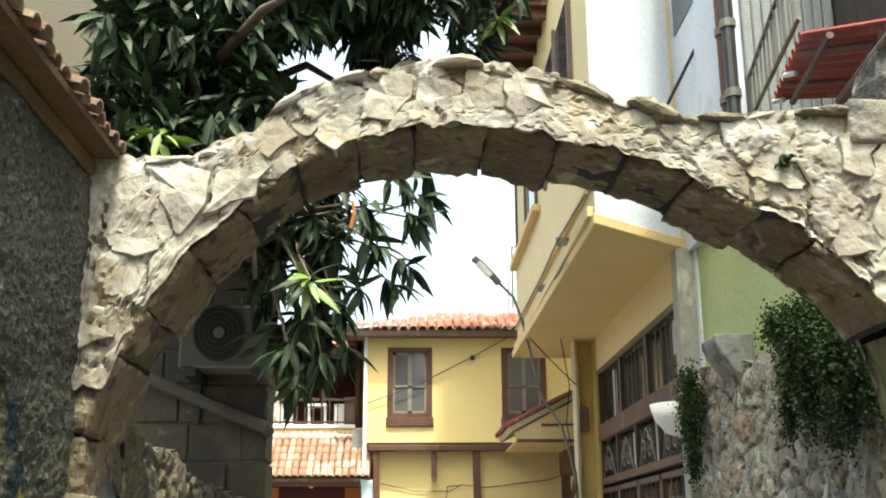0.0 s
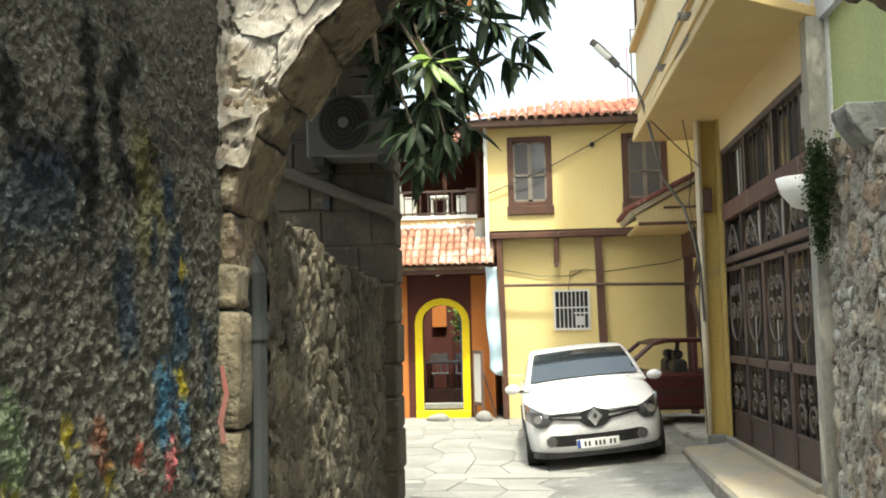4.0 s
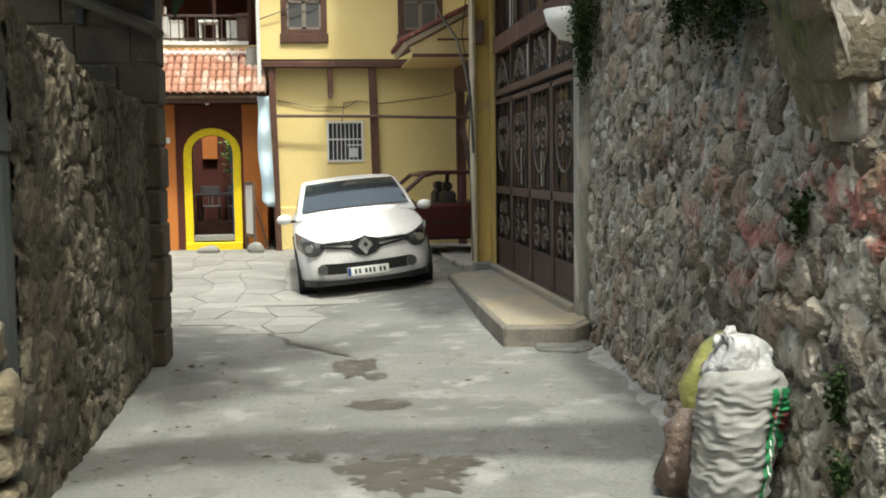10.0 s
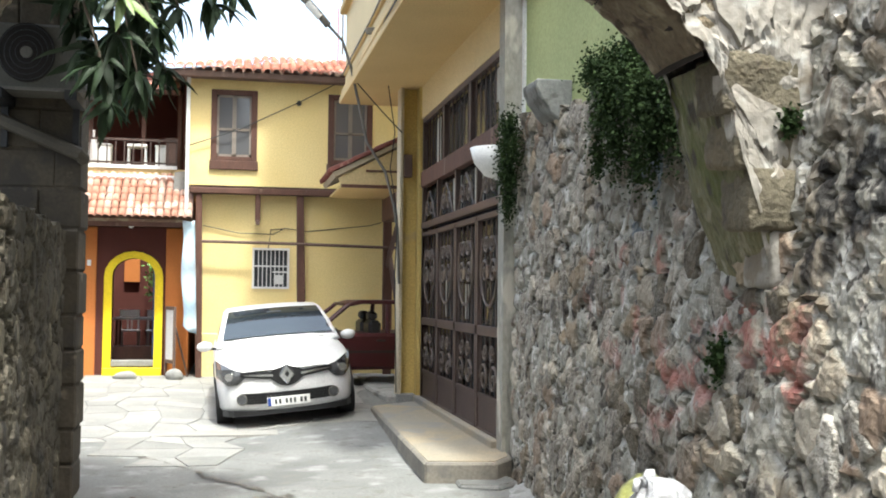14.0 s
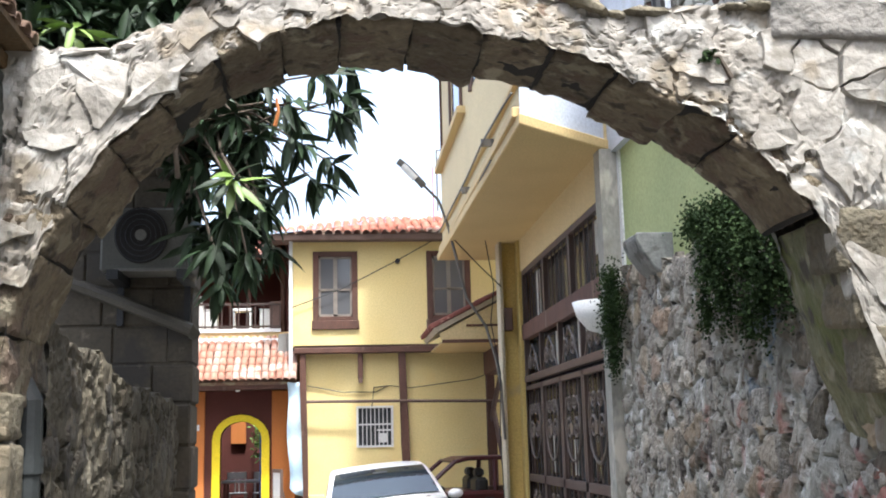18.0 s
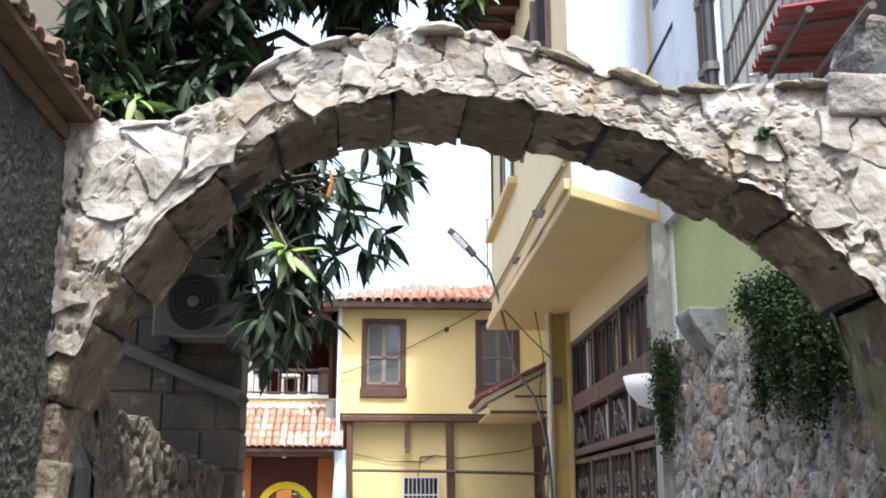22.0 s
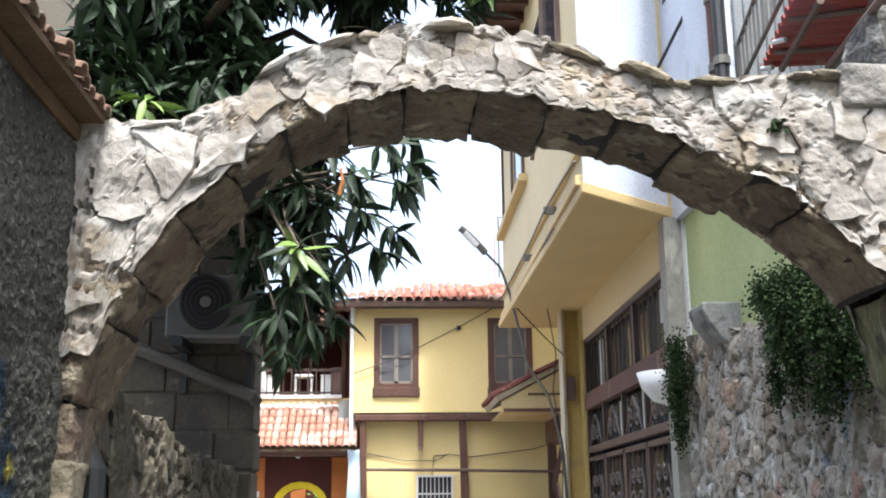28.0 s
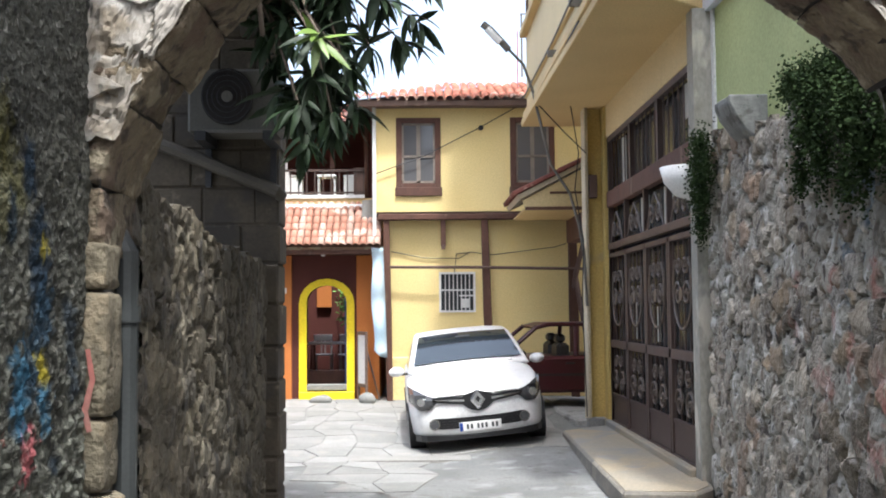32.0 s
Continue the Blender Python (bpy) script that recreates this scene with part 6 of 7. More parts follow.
M_RED_POLE = mat("faded_red_paint", (0.42, 0.14, 0.13), None, 5, 0.6, 0.1)
mast = thing("roof_mast", "thin reddish antenna pole on the tiled roof", "antenna", (1.82, 19.0, 5.7))
part("pole", rod([(0, 0, 0), (0, 0, 1.14)], 0.012, 6), M_RED_POLE, mast)

# ---- white hatchback ----
M_CARWHITE = mat("white_car_paint", (0.80, 0.80, 0.80), (0.78, 0.78, 0.78), 2, 0.25, 0.0, spec=0.5)
M_CARRED = mat("dark_red_car_paint", (0.055, 0.005, 0.008), (0.042, 0.005, 0.007), 2, 0.4, 0.0)
M_CHROME = mat("chrome", (0.75, 0.75, 0.76), (0.7, 0.7, 0.7), 4, 0.15, 0, metal=1.0)
M_SCREEN = glass_mat("windscreen_glass", (0.025, 0.032, 0.038), 0.04)
M_LENS = mat("smoked_headlight", (0.085, 0.088, 0.092), (0.05, 0.05, 0.055), 14, 0.12, 0, spec=0.7)
M_TRIM = mat("black_trim", (0.02, 0.02, 0.021), None, 4, 0.45, 0)

W_T = [(0, .34), (.03, .54), (.09, .68), (.2, .77), (.45, .845), (.8, .866), (2.5, .866), (3.6, .84), (3.95, .72), (4.06, .6)]
ZB_T = [(0, .23), (.25, .17), (3.8, .2), (4.06, .32)]
ZT_T = [(0, .70), (.04, .76), (.14, .81), (.5, .91), (.95, .995), (1.15, 1.02), (3.9, 1.03), (4.06, .8)]
ZS_T = [(0, .60), (.06, .68), (.2, .76), (.5, .83), (1.1, .92), (2.0, .95), (3.9, .99), (4.06, .75)]
YF_T = [(0, 0), (.34, .0), (.54, .03), (.68, .09), (.77, .2), (.845, .45), (.87, .8)]


def half_section(y):
    w, zb, zt, zs = (interp(y, t) for t in (W_T, ZB_T, ZT_T, ZS_T))
    return [(0, zb), (w * 0.9, zb), (w * .985, zb + 0.1), (w, (zb + zs) / 2), (w * .985, zs - 0.06), (w * .93, zs), (w * .80, zs + (zt - zs) * 0.55), (w * 0.45, zs + (zt - zs) * 0.9), (0, zt)]


def loft(sections):
    """Closed skin through mirrored half sections [(y, [(x, z), ...])]."""
    bm = bmesh.new()
    rings = []
    for y, half in sections:
        full = half + [(-x, z) for x, z in half[-2:0:-1]]
        rings.append([bm.verts.new((x, y, z)) for x, z in full])
    n = len(rings[0])
    for a, b in zip(rings, rings[1:]):
        for k in range(n):
            bm.faces.new((a[k], a[(k + 1) % n], b[(k + 1) % n], b[k]))
    bm.faces.new(rings[0]), bm.faces.new(rings[-1][::-1])
    bmesh.ops.recalc_face_normals(bm, faces=bm.faces)
    return bm


def front_patch(x0, x1, lo, hi, lift=0.008, n=24, lean=0.0, thick=0.02):
    """A panel that follows the curve of the nose from x0 to x1 between the heights lo(x) and hi(x)."""
    bm = bmesh.new()
    prev = None
    for i in range(n + 1):
        x = x0 + (x1 - x0) * i / n
        z0, z1 = lo(x), hi(x)
        y = interp(abs(x), YF_T)
        ring = [bm.verts.new((x, y - lift + lean * (z - 0.6), z)) for z in (z0, (z0 + z1) / 2, z1)] + [bm.verts.new((x, y + thick, z)) for z in (z1, z0)]
        if prev:
            for k in range(5):
                bm.faces.new((prev[k], ring[k], ring[(k + 1) % 5], prev[(k + 1) % 5]))
        else:
            bm.faces.new(ring)
        prev = ring
    bm.faces.new(prev[::-1])
    bmesh.ops.recalc_face_normals(bm, faces=bm.faces)
    return bm


def wheel(parent, x, y, r=0.31):
    ty = part("wheel", rod([(x - 0.1, y, r), (x + 0.1, y, r)], r, 24), M_BLACK, parent)
    part("rim", rod([(x - 0.105, y, r), (x + 0.105, y, r)], r * 0.64, 18), mat_rim, ty, "grey steel wheel rim")


mat_rim = mat("wheel_rim", (0.35, 0.35, 0.36), None, 4, 0.4, 0, metal=0.6)
car = thing("white_car", "white five-door hatchback parked in the court", "car", (0.765, 13.2, 0.0), turn=1.5)
car.matrix_basis = pose(0.765, 13.2, 0.025, 0.3, -5.3, 1.5)
stations = [0, .03, .09, .2, .32, .45, .65, .8, 1.0, 1.15, 1.6, 2.1, 2.6, 3.1, 3.6, 3.8, 3.95, 4.06]
part("body", loft([(y, half_section(y)) for y in stations]), M_CARWHITE, car, smooth=True)
RZ = [(1.05, 1.01), (1.3, 1.14), (1.6, 1.285), (1.85, 1.385), (2.05, 1.425), (2.4, 1.45), (3.0, 1.445), (3.5, 1.38), (3.7, 1.30), (3.95, 1.06)]
RW = [(1.05, .78), (1.85, .655), (2.4, .63), (3.5, .60), (3.95, .62)]
gh = []
for y in (1.05, 1.2, 1.4, 1.6, 1.85, 2.05, 2.4, 3.0, 3.5, 3.7, 3.95):
    zr, wr = interp(y, RZ), interp(y, RW)
    wb = interp(y, [(1.05, .76), (1.5, .80), (3.5, .80), (3.95, .68)])
    belt = 0.96
    gh.append((y, [(0, belt - .03), (wb, belt - .02), (wr + 0.04, max(belt, zr - .055)), (wr, zr - 0.018), (wr * 0.6, zr + 0.004), (0, zr + 0.012)]))
part("greenhouse", loft(gh), M_CARWHITE, car, smooth=True)
bm = bmesh.new()
prev = None
for y in (1.12, 1.3, 1.5, 1.7, 1.86):
    zr, wr = interp(y, RZ), interp(y, RW) - 0.045
    cur = [bm.verts.new((x * wr, y - 0.004, zr + 0.034 - 0.018 * x * x)) for x in (-1, -.5, 0, .5, 1)]
    if prev:
        for k in range(4):
            bm.faces.new((prev[k], prev[k + 1], cur[k + 1], cur[k]))
    prev = cur
part("windscreen", bm, M_SCREEN, car, smooth=True)
part("inner_mirror", boxes((-0.1, 0.1, 1.70, 1.715, 1.34, 1.38), bevel=0.006), M_PIPE_L, car)
part("wiper_tray", boxes((-0.6, 0.6, 1.06, 1.12, 0.985, 1.022), bevel=0.008), M_TRIM, car)
for s in (-1, 1):
    bm = bmesh.new()
    for y0, y1 in ((1.55, 2.3), (2.36, 3.05)):
        q = []
        for y, up_ in ((y0, 0), (y1, 0), (y1, 1), (y0, 1)):
            zr, wr = interp(y, RZ), interp(y, RW)
            q.append(bm.verts.new((s * ((wr + 0.055) if up_ else 0.802), y, (zr - 0.07) if up_ else 1.0)))
        bm.faces.new(q if s > 0 else q[::-1])
    part("side_window", bm, M_SCREEN, car)
    mir = bmesh.new()
    bmesh.ops.create_icosphere(mir, subdivisions=3, radius=1)
    bmesh.ops.scale(mir, vec=(0.105, 0.08, 0.068), verts=mir.verts)
    bmesh.ops.translate(mir, vec=(s * 0.965, 1.36, 0.985), verts=mir.verts)
    mo = part("door_mirror", mir, M_CARWHITE, car, smooth=True)
    part("mirror_arm", boxes((min(s * 0.8, s * 0.92), max(s * 0.8, s * 0.92), 1.36, 1.42, 0.93, 0.96)), M_TRIM, mo)
    a, b = sorted((s * 0.50, s * 0.845))
    hl = part("headlight", front_patch(a, b, lambda x: interp(abs(x), [(.50, .645), (.60, .56), (.72, .55), (.845, .65)]), lambda x: interp(abs(x), [(.50, .70), (.62, .735), (.74, .80), (.845, .85)]), 0.012, 16, lean=0.22), M_LENS, car, "smoked grey headlight", smooth=True)
    part("lamp_bowl", rod([(s * 0.70, 0.06, 0.66), (s * 0.70, 0.2, 0.66)], 0.05, 12), M_CHROME, hl)
    a, b = sorted((s * 0.17, s * 0.55))
    part("chrome_strip", front_patch(a, b, lambda x: interp(abs(x), [(.17, .625), (.55, .665)]), lambda x: interp(abs(x), [(.17, .655), (.55, .68)]), 0.03, 10), M_CHROME, car)
    fg = part("fog_lamp", rod([(s * 0.56, 0.0, 0.375), (s * 0.56, 0.08, 0.375)], 0.055, 14), M_LENS, car)
    part("fog_ring", rod([(s * 0.56 + 0.062 * math.cos(t * math.pi / 8), 0.005, 0.375 + 0.062 * math.sin(t * math.pi / 8)) for t in range(17)], 0.006, 5), M_PIPE_L, fg)
    for y in (0.74, 3.24):
        wheel(car, s * 0.775, y)
part("upper_grille", front_patch(-0.56, 0.56, lambda x: interp(abs(x), [(0, .50), (.1, .52), (.2, .60), (.56, .65)]), lambda x: interp(abs(x), [(0, .75), (.12, .72), (.2, .685), (.56, .705)]), 0.018, 28), M_TRIM, car)
part("lower_grille", front_patch(-0.62, 0.62, lambda x: interp(abs(x), [(0, .30), (.5, .31), (.62, .35)]), lambda x: interp(abs(x), [(0, .43), (.4, .44), (.56, .45), (.62, .41)]), 0.012, 24), M_TRIM, car)
for z in (.335, .365, .395, .425):
    part("grille_slat", front_patch(-0.49, 0.49, lambda x: z, lambda x: z + 0.008, 0.02, 12), M_METALDK, car)
part("bumper_lip", front_patch(-0.8, 0.8, lambda x: .17, lambda x: interp(abs(x), [(0, .215), (.8, .25)]), 0.006, 24), M_TRIM, car)
part("badge", prism([(0, .51), (.105, .645), (0, .78), (-.105, .645)], -0.05, -0.012, bevel=0.02), M_CHROME, car, "plain chrome diamond badge")
part("badge_middle", prism([(0, .605), (.03, .645), (0, .685), (-.03, .645)], -0.054, -0.03), M_TRIM, car)
pl = part("number_plate", boxes((-0.26, 0.26, -0.03, -0.012, .265, .375), bevel=0.004), M_WHITE, car)
part("plate_band", boxes((-0.255, -0.215, -0.034, -0.03, .27, .37)), mat("blue_plate", (0.02, 0.06, 0.3), None, 3, 0.5, 0), pl)
for a in (-.17, -.12, -.04, .01, .06, .14, .19):
    part("plate_bar", boxes((a, a + 0.028, -0.034, -0.03, .29, .35)), M_PIPE, pl)
part("hood_gap", front_patch(-0.5, 0.5, lambda x: .705 + 0.0 * x, lambda x: .712, 0.004, 12), M_TRIM, car)

# ---- dark red car ----
red = thing("red_car", "old dark red hatchback parked against the yellow house", "car", (2.0, 17.15, 0.17), turn=4)
# length along x with the nose towards -x
part("lower_body", prism([(-1.75, .3), (-1.78, .62), (-1.72, .74), (-.75, .86), (1.85, .88), (1.95, .6), (1.9, .3)], -0.76, 0.76, bevel=0.05), M_CARRED, red)
part("roof", prism([(-.28, 1.32), (-.05, 1.38), (1.5, 1.38), (1.72, 1.3), (1.68, 1.27), (1.45, 1.32), (-.02, 1.32), (-.2, 1.28)], -0.62, 0.62, bevel=0.015), M_CARRED, red)
for s in (-1, 1):
    for x0, x1, w in ((-.78, -.22, 0.05), (0.38, 0.40, 0.05), (1.12, 1.16, 0.06), (1.80, 1.62, 0.1)):
        bm = bmesh.new()
        tube(bm, [(x0, s * 0.70, .86), (x1, s * 0.60, 1.32)], w * 0.75, 6)
        part("pillar", bm, M_CARRED, red)
    bm = boxes((-0.55, 1.6, s * 0.76 - 0.004, s * 0.76 + 0.004, .56, .60))
    part("side_strip", bm, M_TRIM, red)
    part("door_handle", boxes((0.2, 0.34, s * 0.765 - 0.012, s * 0.765 + 0.012, .74, .77), bevel=0.004), M_TRIM, red)
    for x in (-1.15, 1.3):
        ty = part("wheel", rod([(x, s * 0.70 - 0.08, 0.17), (x, s * 0.70 + 0.08, 0.17)], 0.28, 20), M_BLACK, red)
        part("rim", rod([(x, s * 0.70 - 0.085, 0.17), (x, s * 0.70 + 0.085, 0.17)], 0.17, 14), mat_rim, ty)
for x in (0.1, 0.95):
    for y in (-0.35, 0.35):
        st_ = part("seat", boxes((x, x + 0.2, y - 0.25, y + 0.25, 0.6, 1.06), bevel=0.05), M_TRIM, red)
        part("headrest", boxes((x + 0.02, x + 0.16, y - 0.14, y + 0.14, 1.06, 1.2), bevel=0.04), M_TRIM, st_)
part("dash", boxes((-0.62, -0.4, -0.68, 0.68, 0.8, 0.95), bevel=0.03), M_TRIM, red)

# ---- rubbish bags by the rubble wall ----
def lumpy(rings, seed, amp=0.12, sides=22):
    """A soft sack: rings of (z, rx, ry, shift_x)."""
    bm = bmesh.new()
    rr = []
    for z, rx, ry, sx in rings:
        ring = []
        for k in range(sides):
            a = 2 * math.pi * k / sides
            g = 1 + amp * noise.noise((math.cos(a) * 2, math.sin(a) * 2, z * 9 + seed)) + amp * 0.5 * noise.noise((math.cos(a) * 5, math.sin(a) * 5, z * 16 + seed))
            ring.append(bm.verts.new((sx + rx * g * math.cos(a), ry * g * math.sin(a), z)))
        rr.append(ring)
    for a, b in zip(rr, rr[1:]):
        for k in range(sides):
            bm.faces.new((a[k], a[(k + 1) % sides], b[(k + 1) % sides], b[k]))
    bm.faces.new(rr[0][::-1]), bm.faces.new(rr[-1])
    return bm


M_SACK = mat("white_woven_sack", (0.34, 0.34, 0.33), (0.28, 0.28, 0.272), 7, 0.6, 0.15, 200, depth=0.004, stain=(0.23, 0.22, 0.20), stain_scale=5, stain_at=0.6)
M_PLASTIC = mat("white_plastic_bag", (0.5, 0.5, 0.51), (0.38, 0.38, 0.4), 10, 0.35, 0.9, 20, depth=0.02)
sack = thing("rubbish_sack", "full white woven plastic sack with green printed panel", "sack", (1.93, 4.74, 0))
RX = [(0, .13), (.06, .165), (.3, .185), (.7, .2), (.9, .195), (.97, .175), (1, .14)]
RY = [(0, .14), (.06, .18), (.7, .19), (.95, .16), (1, .12)]


def sack_at(a, t, off=0.0):
    """A place on the sack's skin, with the soft creases across it."""
    z = 0.68 * t + 0.012 * noise.noise((math.cos(a) * 2, math.sin(a) * 2, 3))
    tt = t + 0.10 * noise.noise((math.cos(a) * 1.8, math.sin(a) * 1.8, t * 4 + 21))
    crease = 0.06 * noise.noise((math.cos(a) * 1.7, math.sin(a) * 1.7, tt * 10)) + 0.045 * noise.noise((math.cos(a) * 3.4, math.sin(a) * 3.4, tt * 26)) + 0.06 * noise.noise((math.cos(a) * 1.6, math.sin(a) * 1.6, t * 3 + 7))
    fold = 1 - abs(noise.noise((math.cos(a) * 1.5, math.sin(a) * 1.5, tt * 17 + 3)))
    crease += 0.11 * (fold ** 4 - 0.4) * (0.55 + 0.8 * noise.noise((math.cos(a) * 2, math.sin(a) * 2, t * 5 + 31)))
    return (0.09 * t + (interp(t, RX) * (1 + crease) + off) * math.cos(a), (interp(t, RY) * (1 + crease) + off) * math.sin(a), z)


def skin(a0, a1, t0, t1, na, nt, off=0.0):
    bm = bmesh.new()
    g = [[bm.verts.new(sack_at(a0 + (a1 - a0) * k / na, t0 + (t1 - t0) * j / nt, off)) for k in range(na + 1)] for j in range(nt + 1)]
    for p, q in zip(g, g[1:]):
        for k in range(na):
            bm.faces.new((p[k], p[k + 1], q[k + 1], q[k]))
    return bm


bm = skin(0, 2 * math.pi, 0, 1, 72, 110)
bmesh.ops.remove_doubles(bm, verts=bm.verts, dist=0.0004)
bmesh.ops.holes_fill(bm, edges=bm.edges)
sk = part("sack_body", bm, M_SACK, sack, smooth=True)


def on_sack(a0, a1, z0, z1, material, name, off=0.006):
    return part(name, skin(a0, a1, z0 / 0.62, z1 / 0.62, 10, 60, off), material, sk, smooth=True)


M_GREENP = mat("green_print", (0.02, 0.20, 0.07), (0.02, 0.17, 0.06), 6, 0.6, 0.2)
on_sack(-1.2, -1.02, 0.0, 0.55, M_GREENP, "green_band", 0.012)
on_sack(-0.9, -0.3, 0.30, 0.55, M_GREENP, "green_panel", 0.012)
on_sack(-0.85, -0.45, 0.37, 0.45, mat("maroon_print", (0.1, 0.02, 0.02), None, 6, 0.6, 0.2), "maroon_print", 0.016)
on_sack(-1.12, -1.09, 0.12, 0.34, M_WHITE, "print_bar", 0.016)
on_sack(-1.15, -1.06, 0.42, 0.49, mat("red_print", (0.25, 0.03, 0.03), None, 6, 0.6, 0.2), "red_print", 0.016)
wb = thing("plastic_bag", "crumpled white plastic carrier bag tied on the sack", "bag", (2.03, 4.78, 0.6))
part("bag", lumpy([(0, .1, .1, -.02), (.03, .155, .13, -.02), (.07, .165, .14, -.02), (.1, .15, .13, -.01), (.13, .14, .12, 0), (.16, .13, .11, 0), (.19, .11, .09, -.01), (.22, .08, .07, -.03), (.235, .035, .03, -.07)], 4.0, 0.45, 48), M_PLASTIC, wb, smooth=True)
for s in (-1, 1):
    part("tie", lumpy([(.19, .03, .02, -.08), (.23, .035, .02, -.09 + s * .02), (.27 - (s < 0) * .1, .02, .012, -.1 + s * .035)], 5.0 + s, 0.5, 10), M_PLASTIC, wb, smooth=True)
yb = thing("net_bag", "yellow-green plastic bag stuffed behind the sack", "bag", (2.04, 5.15, 0))
part("bag", lumpy([(0, .1, .1, 0), (.1, .13, .13, -.01), (.3, .12, .13, -.03), (.5, .14, .14, -.03), (.62, .14, .13, .01), (.72, .11, .11, .05), (.78, .05, .05, .06)], 8.0, 0.3, 26), mat("yellow_green_plastic", (0.33, 0.33, 0.11), (0.26, 0.27, 0.09), 9, 0.4, 0.5, 25, depth=0.02), yb, smooth=True)
bb = thing("rubbish_bag", "brown and dark plastic rubbish bag", "bag", (1.85, 5.02, 0))
part("bag", lumpy([(0, .10, .1, 0), (.06, .13, .13, 0), (.2, .12, .12, -.01), (.33, .1, .1, 0), (.42, .05, .05, .02)], 12.0, 0.7, 30), mat("brown_plastic", (0.10, 0.062, 0.042), (0.19, 0.15, 0.13), 9, 0.45, 0.7, 25, depth=0.03, more=(((0.34, 0.29, 0.26), 12, 0.6, 0.06),)), bb, smooth=True)

# ---- loquat tree behind the yard wall ----
def leaf_mesh(name, length, width, material, droop=0.25, seg=5):
    """A long pointed leaf along +y, folded at its rib and drooping."""
    bm = bmesh.new()
    rows_l = []
    for i in range(seg + 1):
        t = i / seg
        w = width * 0.5 * math.sin(math.pi * min(1.0, 0.06 + 0.94 * t) ** 0.8) if i < seg else 0.0
        z = -droop * length * t * t
        y = length * t
        rows_l.append([bm.verts.new((-w, y, z + w * 0.35)), bm.verts.new((0, y, z)), bm.verts.new((w, y, z + w * 0.35))])
    for a, b in zip(rows_l, rows_l[1:]):
        for k in range(2):
            try:
                bm.faces.new((a[k], a[k + 1], b[k + 1], b[k]))
            except ValueError:
                pass
    bmesh.ops.remove_doubles(bm, verts=bm.verts, dist=0.0003)
    me = mesh_of(name, bm, material)
    me.shade_smooth()
    return me


def whorl_poses(rng, at, axis, n, spread=(45, 95), size=(0.8, 1.15), sag=0.4):
    """Poses of a rosette of leaves at a shoot's tip."""
    axis = Vector(axis).normalized()
    base = axis.to_track_quat('Y', 'Z').to_matrix().to_4x4()
    for k in range(n):
        roll = 360 * k / n * 1.0 + rng.uniform(-22, 22)
        tilt = rng.uniform(*spread)
        s = rng.uniform(*size)
        d = (base @ pose(0, 0, 0, 0, roll, 0) @ pose(0, 0, 0, tilt, 0, 0)).to_3x3() @ Vector((0, 1, 0)) + Vector((0, 0, -sag))
        m = d.to_track_quat('Y', 'Z').to_matrix().to_4x4() @ pose(0, 0, 0, 0, rng.uniform(-50, 50), 0)
        yield Matrix.Translation(Vector(at) + axis * rng.uniform(-0.09, 0.02)) @ m @ Matrix.Diagonal((s, s, s, 1))


tree = thing("loquat_tree", "loquat tree with long dark leathery leaves hanging over the arch", "tree", (-2.35, 7.3, 0))
TB = Vector((-2.35, 7.3, 0))


def rel(p):
    return Vector(p) - TB


bm = bmesh.new()
tube(bm, [rel(p) for p in ((-2.35, 7.3, -0.1), (-2.3, 7.25, 1.2), (-2.2, 7.1, 2.4), (-2.0, 7.0, 3.6), (-1.7, 6.9, 4.6))], 0.14, 10, 0.08)
part("trunk", bm, M_BARK, tree, smooth=True)
rng = random.Random(77)
limbs = [((-2.0, 7.0, 3.6), (-0.6, 6.4, 4.6), (-0.35, 6.3, 3.75)), ((-2.0, 7.0, 3.6), (-1.0, 6.3, 4.2), (-0.9, 6.2, 3.35)), ((-1.7, 6.9, 4.6), (-0.6, 6.9, 5.6), (0.2, 6.9, 5.6)),
         ((-1.7, 6.9, 4.6), (-1.6, 6.6, 5.8), (-1.3, 6.4, 6.6)), ((-1.8, 6.9, 4.4), (-2.6, 6.6, 5.2), (-3.0, 6.4, 5.8)), ((-2.0, 7.0, 3.6), (-2.4, 6.2, 4.4), (-2.3, 5.8, 4.8)),
         ((-1.7, 6.9, 4.6), (-0.8, 7.6, 5.4), (-0.2, 8.0, 5.2)), ((-1.2, 6.4, 4.3), (-0.7, 6.8, 3.9), (-0.75, 7.0, 3.1)), ((-1.7, 6.9, 4.6), (-0.9, 6.0, 5.0), (-0.7, 5.8, 5.0))]
for pts in limbs:
    b = bmesh.new()
    tube(b, [rel(p) for p in pts], 0.05, 7, 0.015)
    part("limb", b, M_BARK, tree, smooth=True)

LEAVES = [leaf_mesh("leaf", 0.235, 0.054, M_LEAF, d) for d in (0.15, 0.35, 0.55)]
YOUNG = [leaf_mesh("leaf", 0.24, 0.055, M_LEAF_Y, d) for d in (0.05, 0.2)]


def add_leaf(m, young=False):
    ob = part("leaf", rng.choice(YOUNG if young else LEAVES), None, tree)
    ob.matrix_basis = Matrix.Translation(-TB) @ m


# hanging sprays seen through the arch: centre, down or outward axis, leaves
near = [((-0.46, 5.95, 3.26), (0.2, -0.6, 0.4), 10, True), ((-0.52, 6.1, 3.3), (-0.2, -0.5, 0.2), 6, False), ((-0.15, 6.1, 3.75), (0.6, -0.3, 0.2), 9, False), ((0.05, 6.2, 3.95), (0.7, -0.2, -0.1), 10, False),
